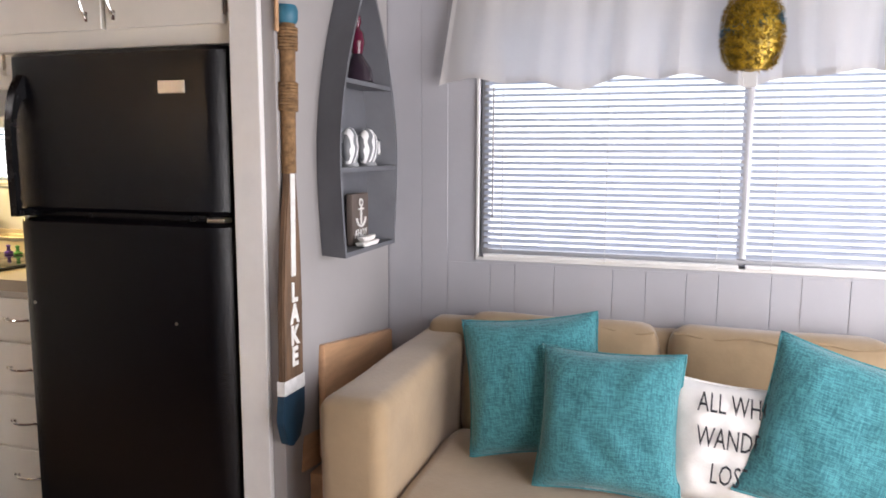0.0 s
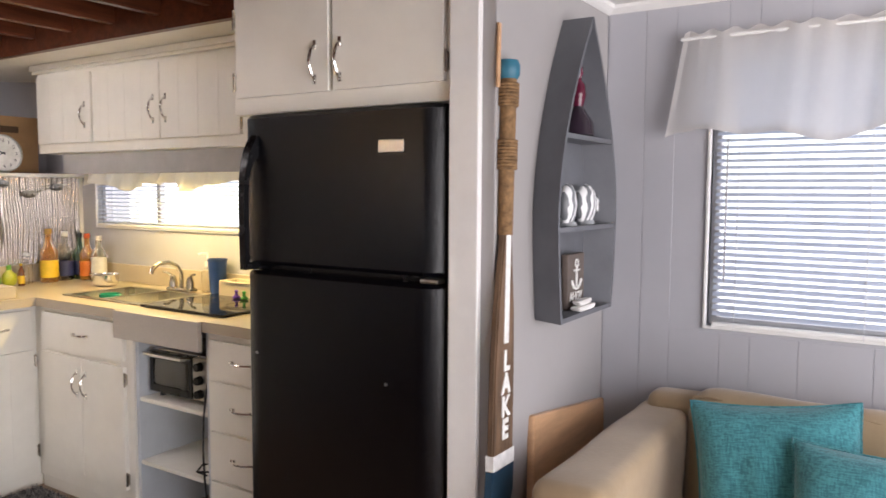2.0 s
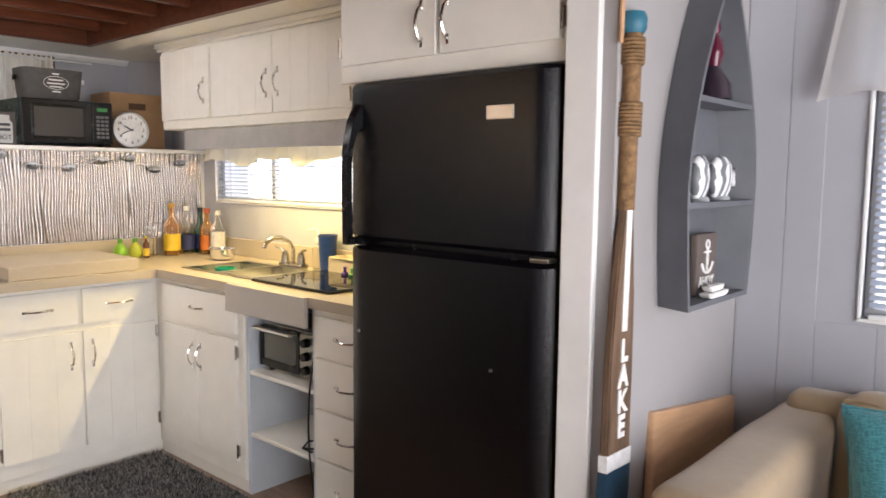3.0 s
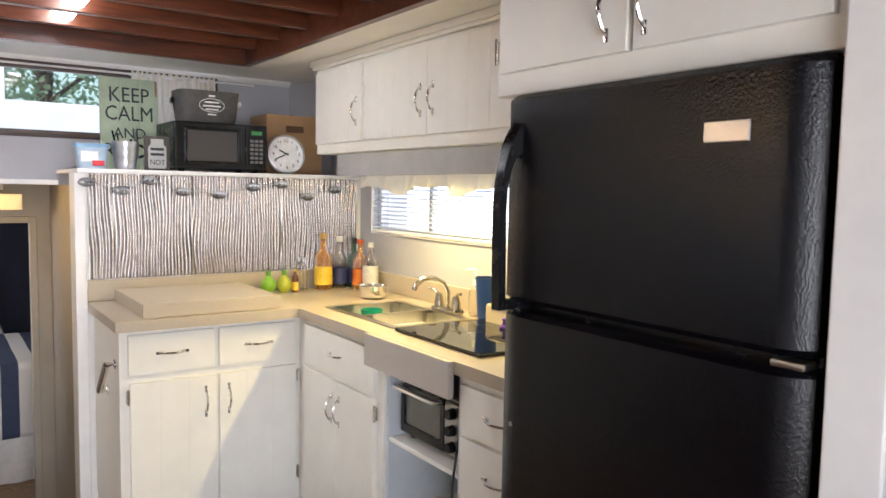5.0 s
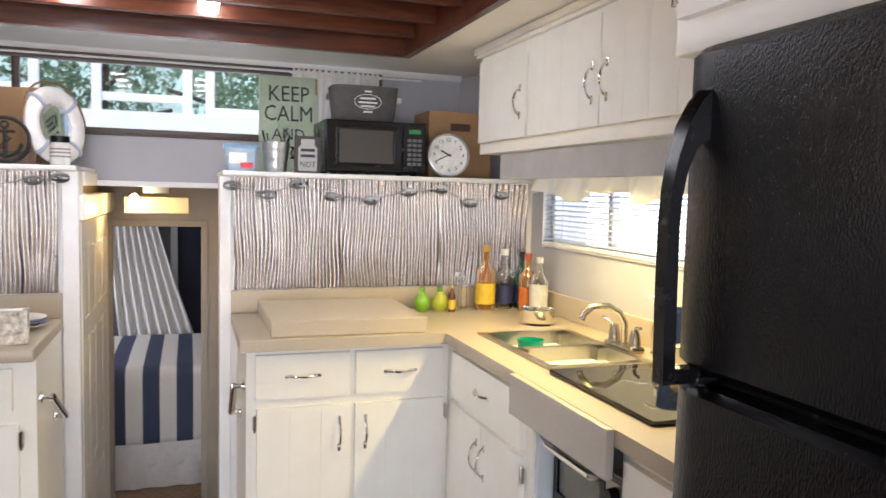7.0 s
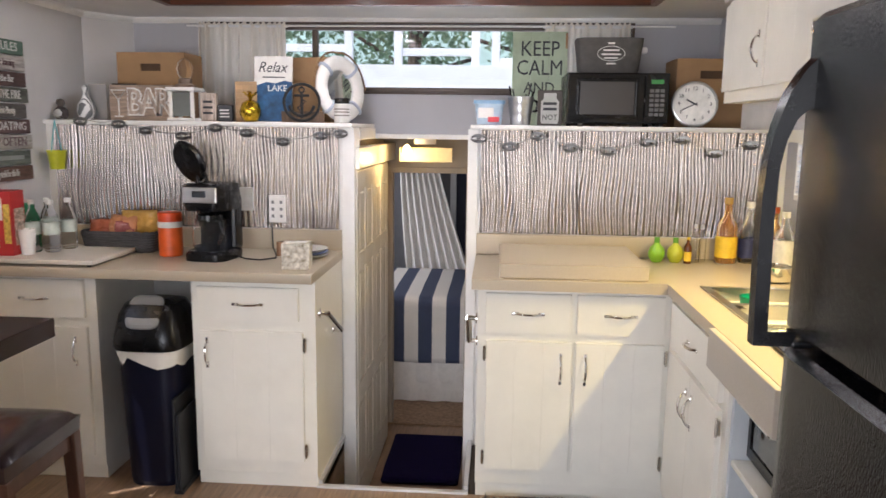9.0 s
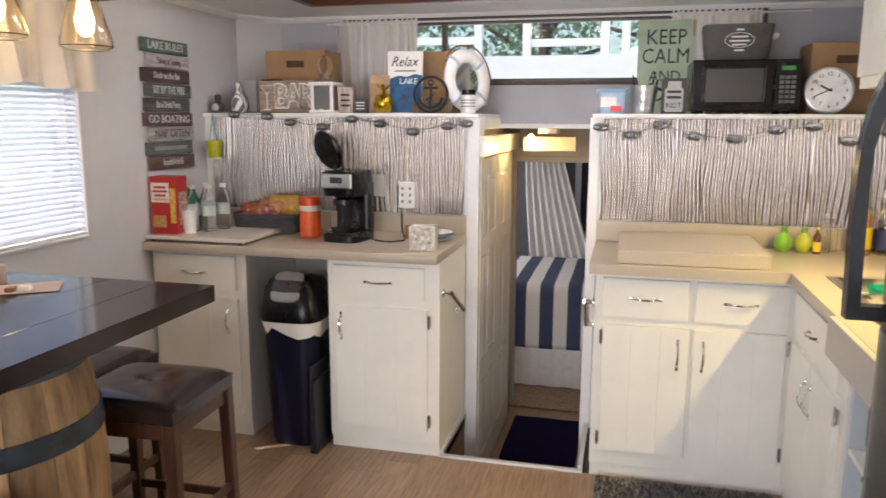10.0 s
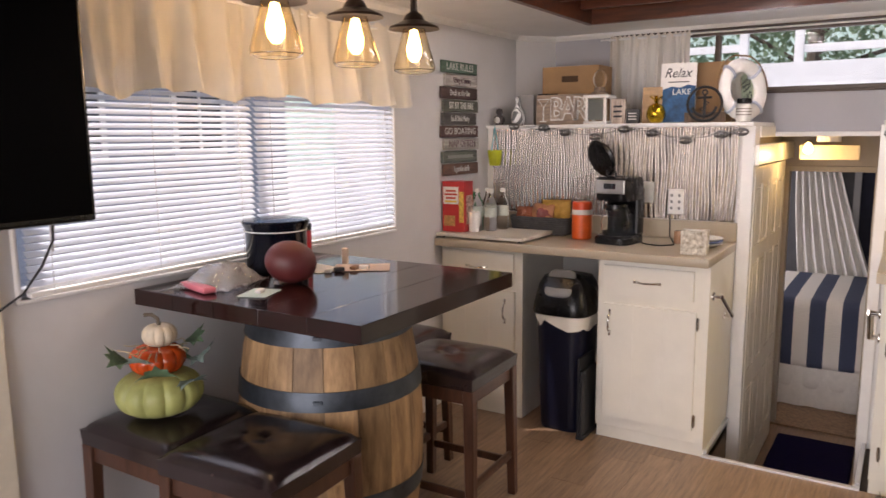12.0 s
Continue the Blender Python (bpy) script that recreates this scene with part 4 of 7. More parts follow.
barrel = thing("barrel", "oak whiskey barrel with iron hoops under the table top", "barrel", (-2.10, -0.19, 0))
rnd = random.Random(5)
ns = 21
aa = 0.0
wid = [rnd.uniform(0.7, 1.3) for _ in range(ns)]
tot = sum(wid)
for k in range(ns):
    a0, a1 = aa, aa + 2 * math.pi * wid[k] / tot
    aa = a1
    bm = bmesh.new()
    rows = []
    for j in range(13):
        z = 0.001 + (BH - 0.002) * j / 12
        r = belly(z)
        g = 0.0012 / r
        rows.append([bm.verts.new((rr * math.cos(t), rr * math.sin(t), z)) for rr, t in ((r - 0.02, a0 + g), (r - 0.001, a0 + g), (r, (a0 + a1) / 2), (r - 0.001, a1 - g), (r - 0.02, a1 - g))])
    for a, b in zip(rows, rows[1:]):
        for i in range(4):
            bm.faces.new((a[i], a[i + 1], b[i + 1], b[i]))
    bm.faces.new(rows[0])
    bm.faces.new(rows[-1])
    part("stave", bm, OAK, barrel)
part("head", cyl(bmesh.new(), (0, 0, 0.87), (0, 0, 0.89), 0.23, seg=32), OAK, barrel)
for z, h in ((0.845, 0.055), (0.655, 0.06), (0.31, 0.06), (0.075, 0.065)):
    bm = lathe([(belly(z - h / 2) + 0.0005, z - h / 2), (belly(z - h / 2) + 0.004, z - h / 2), (belly(z + h / 2) + 0.004, z + h / 2), (belly(z + h / 2) + 0.0005, z + h / 2)], 64)
    for k in range(3):
        t = 0.55 + 0.03 * k
        r = belly(z) + 0.004
        cyl(bm, (r * math.cos(t), r * math.sin(t), z), ((r + 0.004) * math.cos(t), (r + 0.004) * math.sin(t), z), 0.007, 0.005, 8)
    part("hoop", bm, IRON, barrel, "dark iron hoop")
bm = lathe([(0.028, 0), (0.024, 0.012), (0, 0.013)], 16)
bm.transform(pose(belly(0.40) * math.cos(0.75) - 0.004, belly(0.40) * math.sin(0.75) - 0.004, 0.42, 0, 90, math.degrees(0.75)))
part("bung", bm, mat("pale_bung", (0.55, 0.36, 0.18), 0.6, var=0.2, scale=20), barrel, "pale wooden bung")


def stool(pos, rz, label, first=None):
    if first is not None:
        o = copy_thing(first, pose(*pos, 0, 0, rz))
        return tagged(o, label)
    u = thing("bar_stool", label, "stool", pos, rz, "stools round the barrel table")
    H = 0.62
    n = 20
    g = []
    bm = bmesh.new()
    w, d = 0.19, 0.205
    for i in range(n + 1):
        row = []
        for j in range(n + 1):
            a, b = 2 * i / n - 1, 2 * j / n - 1
            e = (max(0, 1 - abs(a) ** 6) * max(0, 1 - abs(b) ** 6)) ** 0.5
            r2 = (a * w) ** 2 + (b * d) ** 2
            tuft = -0.014 * math.exp(-r2 / 0.0008) + 0.003 * math.sin(6 * math.atan2(b, a)) * math.exp(-r2 / 0.006) + 0.006 * (1 - a * a) * (1 - b * b)
            row.append(bm.verts.new((a * w, b * d, H - 0.032 + 0.030 * e + tuft * e)))
        g.append(row)
    for i in range(n):
        for j in range(n):
            bm.faces.new((g[i][j], g[i + 1][j], g[i + 1][j + 1], g[i][j + 1]))
    edge = [e for e in bm.edges if e.is_boundary]
    r = bmesh.ops.extrude_edge_only(bm, edges=edge)
    vs = [v for v in r["geom"] if isinstance(v, bmesh.types.BMVert)]
    bmesh.ops.translate(bm, verts=vs, vec=(0, 0, -0.045))
    for v in vs:
        v.co.x *= 0.985
        v.co.y *= 0.985
    bmesh.ops.contextual_create(bm, geom=[e for e in bm.edges if e.is_boundary])
    part("seat", bm, LEATHER, u, "tufted dark leather seat")
    part("button", lathe([(0.011, 0), (0.009, 0.005), (0, 0.007)], 12, (0, 0, H - 0.012)), LEATHER, u)
    zb = H - 0.077
    for sx in (-1, 1):
        for sy in (-1, 1):
            bm = bmesh.new()
            t, f = (sx * (w - 0.022), sy * (d - 0.022)), (sx * (w - 0.012), sy * (d - 0.012))
            va = [bm.verts.new((f[0] + a * 0.016, f[1] + b * 0.016, 0)) for a, b in ((-1, -1), (1, -1), (1, 1), (-1, 1))]
            vb = [bm.verts.new((t[0] + a * 0.021, t[1] + b * 0.021, zb)) for a, b in ((-1, -1), (1, -1), (1, 1), (-1, 1))]
            for k in range(4):
                bm.faces.new((va[k], va[(k + 1) % 4], vb[(k + 1) % 4], vb[k]))
            bm.faces.new(va)
            bm.faces.new(vb)
            bmesh.ops.bevel(bm, geom=bm.edges[:], offset=0.003, segments=1, affect="EDGES")
            part("leg", bm, ESPRESSO, u)
    for s in (-1, 1):
        part("apron", B(-w + 0.04, s * (d - 0.022) - 0.009, zb - 0.055, w - 0.04, s * (d - 0.022) + 0.009, zb), ESPRESSO, u)
        part("apron", B(s * (w - 0.022) - 0.009, -d + 0.04, zb - 0.055, s * (w - 0.022) + 0.009, d - 0.04, zb), ESPRESSO, u)
        part("stretcher", B(-w + 0.03, s * (d - 0.015) - 0.008, 0.16, w - 0.03, s * (d - 0.015) + 0.008, 0.19), ESPRESSO, u)
        part("stretcher", B(s * (w - 0.015) - 0.008, -d + 0.03, 0.125, s * (w - 0.015) + 0.008, d - 0.03, 0.155), ESPRESSO, u)
    return u


st = stool((-1.64, -0.41, 0), 0, "dark wood bar stool with leather seat holding the pumpkins")
stool((-1.635, -0.045, 0), 3, "dark wood bar stool with leather seat pushed up to the barrel", st)
stool((-2.61, -0.035, 0), 2, "dark wood bar stool with leather seat near the kitchen cabinets", st)
stool((-2.75, -0.43, 0), 0, "dark wood bar stool with leather seat half hidden behind another", st)

# pendant lamps on one bar
u = thing("pendant_fixture", "dark bronze ceiling bar with three amber glass pendants", "lamp", (-2.27, -0.19, CEILZ))
part("canopy", B(-0.45, -0.045, -0.025, 0.45, 0.045, -0.0, bev=0.006), BRONZE, u)
for x in (-0.36, -0.01, 0.365):
    sh = part("cap", lathe([(0.0, -0.06), (0.012, -0.062), (0.014, -0.125), (0.032, -0.14), (0.042, -0.16), (0.092, -0.182), (0.096, -0.191), (0.05, -0.176), (0, -0.174)], 32, (x, 0, 0)), BRONZE, u)
    part("stem", cyl(bmesh.new(), (x, 0, -0.07), (x, 0, -0.02), 0.006), BRONZE, sh)
    gl = part("shade", lathe([(0.040, -0.188), (0.048, -0.215), (0.079, -0.325), (0.078, -0.343), (0.062, -0.352), (0.060, -0.349), (0.075, -0.340), (0.076, -0.325), (0.046, -0.215), (0.038, -0.188)], 32, (x, 0, 0)), AMBERGLASS, u, "amber glass shade")
    gl.visible_shadow = False
    part("bulb", lathe([(0, -0.19), (0.013, -0.195), (0.02, -0.225), (0.029, -0.262), (0.025, -0.292), (0.012, -0.309), (0, -0.312)], 18, (x, 0, 0)), BULB, u, "glowing warm bulb")
    lamp("pendant_light", "POINT", pose(-2.27 + x, -0.19, CEILZ - 0.375), 1.7, (1.0, 0.72, 0.42), (0.03,))

# television on a wall arm
u = thing("television", "black flat-screen television on a wall arm", "television", (-0.92, -0.385, 1.235))
part("casing", B(-0.48, -0.025, 0, 0.48, 0.02, 0.57, bev=0.008), BLACK, u)
part("screen", B(-0.468, 0.0195, 0.018, 0.468, 0.0225, 0.558, bev=0.0), TVBLACK, u)
bm = tube([(0, -0.262, 0.28), (0.12, -0.14, 0.28), (0, -0.03, 0.28)], 0.018, 8)
part("arm", bm, BLACK, u)
part("wall_plate", B(-0.09, -0.265, 0.15, 0.09, -0.25, 0.41), BLACK, u)
single("power_cable", tube([(-1.30, -0.40, 1.24), (-1.315, -0.43, 1.19), (-1.33, -0.52, 1.11), (-1.31, -0.59, 1.03), (-1.26, -0.63, 0.985), (-1.20, -0.64, 1.0), (-1.14, -0.645, 1.03)], 0.0035, 6), BLACKMATT, "thin black cable hanging below the television", "cable")
setting("door_jamb", box(bmesh.new(), -1.27, YL, 0, -1.16, YL + 0.022, CEILZ, 0.004), mat("cream_jamb_paint", (0.72, 0.66, 0.55), 0.45), "cream painted upright casing beside the window", "trim")

# bin
u = thing("waste_bin", "tall dark blue plastic swing-top waste bin with a white liner", "bin", (-3.60, 0.045, 0))


def squircle(w, d, z, n=32, p=4.0):
    out = []
    for k in range(n):
        t = 2 * math.pi * k / n
        c, s = math.cos(t), math.sin(t)
        out.append(((abs(c) ** (2 / p)) * math.copysign(w, c), (abs(s) ** (2 / p)) * math.copysign(d, s), z))
    return out


def loft(rings, caps=True):
    bm = bmesh.new()
    rs = [[bm.verts.new(p) for p in r] for r in rings]
    n = len(rs[0])
    for a, b in zip(rs, rs[1:]):
        for k in range(n):
            bm.faces.new((a[k], a[(k + 1) % n], b[(k + 1) % n], b[k]))
    if caps:
        bm.faces.new(rs[0])
        bm.faces.new(rs[-1])
    return bm


NAVYPLASTIC = mat("navy_plastic", (0.007, 0.008, 0.022), 0.35, spec=0.3, var=0.1, rvar=0.06)
part("tub", loft([squircle(0.11, 0.105, 0), squircle(0.115, 0.11, 0.02), squircle(0.136, 0.128, 0.55)]), NAVYPLASTIC, u)
rnd = random.Random(3)
r1 = [(x * rnd.uniform(1.0, 1.03), y * rnd.uniform(1.0, 1.03), 0.545 + rnd.uniform(-0.03, 0.014) - 0.03 * math.sin(k / 5)) for k, (x, y, z) in enumerate(squircle(0.143, 0.135, 0))]
part("liner", loft([r1, squircle(0.147, 0.139, 0.585), squircle(0.142, 0.134, 0.60)], False), mat("white_bin_liner", (0.75, 0.72, 0.66), 0.4, var=0.05, bump=0.5, bscale=40), u, "crumpled white bin liner")
part("lid", loft([squircle(0.152, 0.144, 0.585), squircle(0.155, 0.147, 0.600), squircle(0.150, 0.142, 0.64), squircle(0.125, 0.124, 0.725), squircle(0.10, 0.105, 0.762), squircle(0.05, 0.06, 0.775)]), BLACK, u)
bm = loft([squircle(0.075, 0.072, 0.0), squircle(0.073, 0.070, 0.008), squircle(0.062, 0.06, 0.012)])
bm.transform(pose(0.098, 0, 0.735, 0, 52, 0))
part("flap", bm, mat("grey_flap", (0.24, 0.24, 0.245), 0.4), u, "grey swing flap")

# grab rails
for y, s, lab in ((0.733, 1, "chrome grab rail on the cabinet side by the steps"), (1.372, -1, "chrome grab rail on the corner cabinet by the steps")):
    u = thing("grab_rail", lab, "rail", (-3.60, y, 0.60), 0, "grab rails")
    part("bar", tube([(0.03, s * 0.035, 0.135), (-0.22 if s > 0 else -0.12, s * 0.035, 0.0)], 0.0125, 12), CHROME, u)
    for p in ((0.03, 0.135), (-0.22 if s > 0 else -0.12, 0.0)):
        bm = cyl(bmesh.new(), (p[0], 0.001 * s, p[1]), (p[0], s * 0.006, p[1]), 0.02, seg=16)
        cyl(bm, (p[0], 0.004 * s, p[1]), (p[0], s * 0.04, p[1]), 0.008, 0.012, 12)
        part("flange", bm, CHROME, u)

# ---- forward cabin ----
u = thing("bed", "bed with a navy and white striped cover", "bed", (-6.18, 0.975, -0.42))
part("mattress", padded(-0.52, -1.1, 0.12, 0.55, 1.2, 0.71, 0.06), LINEN, u)
part("cover", padded(-0.53, -1.12, 0.29, 0.58, 1.22, 0.76, 0.06, 3, 0.012), striped("navy_white_stripe", (0.05, 0.065, 0.12), (0.74, 0.71, 0.68), 0.095, 1), u, "wide navy and white striped bedspread")
part("bed_skirt", sheet(lambda a, b: Vector((0.555 + 0.008 * math.sin(a * 90), -1.1 + 2.3 * a, 0.02 + 0.32 * b)), 160, 2), LINEN, u, "white gathered bed skirt")
single("bath_mat", padded(-0.30, -0.21, 0, 0.30, 0.21, 0.035, 0.015, 2, 0.004), RUGNAVY, "dark navy pile mat at the foot of the steps", "rug", (-4.72, 1.06, -0.418))
single("bedroom_rug", B(-0.22, -0.6, 0, 0.22, 0.6, 0.012), mat("tan_rug", (0.30, 0.20, 0.13), 0.95, var=0.2, scale=50, bump=0.8), "tan rug beside the bed", "rug", (-5.45, 1.1, -0.419))


def panel_door(w, h):
    """A narrow leaf with two columns of three raised panels."""
    bm = box(bmesh.new(), 0, 0.007, 0, w, 0.026, h, 0.002)
    cols = ((0.055, w / 2 - 0.025), (w / 2 + 0.025, w - 0.055))
    rows = ((0.15, 0.56), (0.66, 1.22), (1.30, h - 0.09))
    for a, b in ((0.0, 0.055), (w / 2 - 0.025, w / 2 + 0.025), (w - 0.055, w)):
        box(bm, a, 0, 0, b, 0.033, h, 0.003)
    for a, b in ((0, 0.15), (0.56, 0.66), (1.22, 1.30), (h - 0.09, h)):
        for c in cols:
            box(bm, c[0], 0.0005, a, c[1], 0.0325, b, 0.003)
    for x0, x1 in cols:
        for z0, z1 in rows:
            box(bm, x0 + 0.018, 0.001, z0 + 0.018, x1 - 0.018, 0.032, z1 - 0.018, 0.007)
    return bm


u = tagged(thing("door_1", "white panelled folding door standing open beside the steps", "door", (-5.045, 0.766, -0.412)), kind="structure")
for k in range(2):
    bm = panel_door(0.484, 1.69)
    bm.transform(Matrix.Translation((0.488 * k, 0, 0)))
    part("door_leaf", bm, WHITE, u)
setting("door_track_board", box(bmesh.new(), -5.24, 0.747, 1.288, -4.05, 0.815, 1.385, 0.003), WHITE, "white board hiding the folding door's track", "trim")
u = thing("step_lamp", "small glowing cream box lamp under the passage ceiling", "lamp", (-4.80, 1.04, 1.29))
part("shade", B(-0.06, -0.148, 0, -0.045, 0.148, 0.08, bev=0.003), mat("cream_lamp_board", (0.80, 0.68, 0.45), 0.5), u)
part("lamp_base", cyl(bmesh.new(), (0, 0, 0.10), (0, 0, 0.135), 0.06), WHITE, u)
part("bulb", lathe([(0, 0.03), (0.02, 0.04), (0.028, 0.06), (0.015, 0.09), (0, 0.10)], 14, (0, -0.1, 0)), mat("step_bulb", (1.0, 0.72, 0.3), 0.5, emit=6.0), u)
u = thing("cabin_curtain", "white pleated curtain gathered to one side", "curtain", (-6.78, 0.80, 1.20))
part("cloth", sheet(lambda a, b: Vector((0.03 * math.sin(a * 46 + b), (0.30 + 0.22 * b) * (a - 0.5) + 0.17 * b ** 1.2, -0.93 * b + 0.03 * a)), 90, 14), LINEN, u)
u = tagged(thing("window_5", "cabin window with a dark curtain", "window", (-6.848, 1.09, 0.3), 90), kind="structure")
part("pane", B(0.02, -0.012, 0.0, 0.48, -0.006, 0.85, bev=0), DUST, u, "dark blue striped curtain behind the glass")
bm = bmesh.new()
for a in ((-0.03, 0, 0.02, 0.9), (0.48, 0, 0.52, 0.9), (-0.5, -0.06, 0.6, 0.0)):
    box(bm, a[0], -0.03, a[1], a[2], -0.001, a[3], 0.004)
part("window_frame", bm, mat("grey_frame", (0.42, 0.42, 0.44), 0.5), u)

# rug in the kitchen
u = thing("kitchen_rug", "speckled grey shag kitchen rug", "rug", (-2.74, 1.745, 0.0))
part("backing", padded(-0.76, -0.34, 0, 0.76, 0.34, 0.012, 0.005, 2, 0.001), RUGGREY, u)
rnd = random.Random(31)
for shade in range(3):
    vs, fs = [], []
    for _ in range(7000):
        x, y, a = rnd.uniform(-0.755, 0.755), rnd.uniform(-0.335, 0.335), rnd.uniform(0, 6.28)
        dx, dy, w, h = 0.012 * math.cos(a), 0.012 * math.sin(a), 0.0035, rnd.uniform(0.012, 0.024)
        k = len(vs)
        vs += [(x + w * math.sin(a), y - w * math.cos(a), 0.010), (x - w * math.sin(a), y + w * math.cos(a), 0.010), (x + dx, y + dy, 0.010 + h)]
        fs.append((k, k + 1, k + 2))
    me = bpy.data.meshes.new("pile")
    me.from_pydata(vs, [], fs)
    me.materials.append(mat("shag_yarn", ((0.30, 0.29, 0.275), (0.13, 0.125, 0.12), (0.045, 0.044, 0.045))[shade], 0.95, var=0.15, scale=60))
    o = new("pile", me)
    o.parent = u
    tagged(o, "tufts of grey yarn", kind="stuff")

# ---- hung on the sofa-corner wall ----
RW = 90  # faces +x
u = thing("oar", "worn wooden oar painted LAKE hung upright on the wall", "oar", (-0.955, 1.89, 0), RW, ry=1.5)


def flat(outline, d0, d1, bev=0.002):
    return prism(outline, d0, d1, bev)


part("blade", flat([(-0.055, 0.70), (-0.062, 0.62), (-0.04, 0.56), (-0.01, 0.545), (0.03, 0.56), (0.055, 0.62), (0.056, 0.70), (0.052, 0.95), (0.045, 1.1), (0.020, 1.32), (-0.016, 1.32), (-0.045, 1.1), (-0.054, 0.95)], -0.012, 0.008, 0.004), OARWOOD, u)
part("blade_tip", flat([(-0.057, 0.695), (-0.064, 0.62), (-0.041, 0.557), (-0.01, 0.541), (0.031, 0.557), (0.057, 0.62), (0.058, 0.695)], -0.0145, 0.009, 0.002), NAVYPAINT, u, "navy painted blade tip")
part("band", B(-0.0575, -0.0148, 0.695, 0.0575, 0.009, 0.735, bev=0.001), WHITEINK, u, "white painted band")
part("stripe", B(-0.012, -0.0145, 1.02, 0.012, -0.0115, 1.36, bev=0.001), WHITEINK, u, "white painted stripe")
part("shaft", cyl(bmesh.new(), (0, -0.002, 1.30), (0, -0.002, 1.70), 0.020, 0.021, 14), ROPE, u)
for z0, n in ((1.47, 9), (1.63, 7)):
    bm = bmesh.new()
    for k in range(n):
        tube([(0.024 * math.cos(a), -0.002 + 0.024 * math.sin(a), z0 + k * 0.0085) for a in (2 * math.pi * i / 14 for i in range(14))], 0.0048, 6, bm, True)
    part("rope_wrap", bm, ROPE, u, "jute rope wrapped round the shaft")
part("grip", lathe([(0, 1.745), (0.025, 1.742), (0.031, 1.73), (0.030, 1.705), (0.024, 1.695), (0, 1.695)], 18), TEALPAINT, u, "teal painted grip")
part("hanging_strap", B(-0.045, 0.004, 1.67, -0.030, 0.012, 1.83), MAPLE, u)
for k, c in enumerate("LAKE"):
    words(c, 0.072, u, WHITEINK, 0.004, -0.0135, 0.972 - 0.060 * k, "letter", 0.9, bold=0.003)

# boat shelf: opens to +x
u = thing("boat_shelf", "grey boat-shaped wooden shelf hung on the wall", "shelf", (-0.968, 2.305, 0), RW)


def hull(z):
    if z > 1.345:
        return 0.228 * max(0.0, 1 - ((z - 1.345) / 0.57) ** 1.75)
    return 0.228 * (1 - 0.13 * ((1.345 - z) / 0.30) ** 1.6)


zs = [1.045 + (1.913 - 1.045) * k / 26 for k in range(27)]
D, KB = -0.095, 0.82
part("back_board", flat([(-hull(z) * KB, z) for z in zs[:-1]] + [(0, zs[-1])] + [(hull(z) * KB, z) for z in reversed(zs[:-1])], -0.006, 0.0, 0), BOATGREY, u)
for s in (-1, 1):
    bm = bmesh.new()
    r = []
    for z in zs:
        h = max(hull(z), 0.004)
        t = min(0.012, h * 0.8)
        r.append([bm.verts.new(p) for p in ((s * h * KB, -0.001, z), (s * h, D, z), (s * (h - t), D, z), (s * (h * KB - t * KB), -0.001, z))])
    for a, b in zip(r, r[1:]):
        for k in range(4):
            bm.faces.new((a[k], a[(k + 1) % 4], b[(k + 1) % 4], b[k]))
    bm.faces.new(r[0])
    bm.faces.new(r[-1])
    part("side", bm, BOATGREY, u)
for z in (1.052, 1.305, 1.565):
    w = hull(z) - 0.012
    bm = B(-w, D + 0.002, z - 0.007, w, -0.007, z + 0.007, bev=0.0)
    for v in bm.verts:
        if v.co.y > -0.05:
            v.co.x *= KB
    part("shelf_board", bm, BOATGREY, u)


def zebra(name):
    m = mat(name, (0.75, 0.75, 0.76), 0.4)
    nt = m.node_tree
    wv = nt.nodes.new("ShaderNodeTexWave")
    wv.inputs["Scale"].default_value, wv.inputs["Distortion"].default_value, wv.inputs["Detail"].default_value = 13, 9, 1.5
    wv.bands_direction = "X"
    rp = nt.nodes.new("ShaderNodeValToRGB")
    rp.color_ramp.interpolation = "CONSTANT"
    rp.color_ramp.elements[0].color, rp.color_ramp.elements[1].color = (0.16, 0.17, 0.18, 1), (0.82, 0.82, 0.82, 1)
    rp.color_ramp.elements[1].position = 0.45
    tc = nt.nodes.new("ShaderNodeTexCoord")
    nt.links.new(tc.outputs["Object"], wv.inputs["Vector"])
    nt.links.new(wv.outputs["Fac"], rp.inputs[0])
    nt.links.new(rp.outputs[0], nt.nodes["Principled BSDF"].inputs["Base Color"])
    return m


ZEBRA = zebra("striped_ceramic")


def fish(pos, rz, label):
    u = thing("fish_figurine", label, "figurine", pos, rz, "striped fish")
    part("body", lathe([(0, 0.005), (0.03, 0.008), (0.043, 0.03), (0.05, 0.06), (0.042, 0.095), (0.022, 0.115), (0, 0.12)], 20, squash=0.55), ZEBRA, u)
    part("tail_fin", flat([(0.038, 0.055), (0.075, 0.09), (0.068, 0.06), (0.075, 0.03)], -0.006, 0.006, 0.003), ZEBRA, u)
    part("foot_ring", cyl(bmesh.new(), (0, 0, 0), (0, 0, 0.012), 0.03, 0.026), mat("grey_ceramic", (0.3, 0.31, 0.32), 0.4), u)


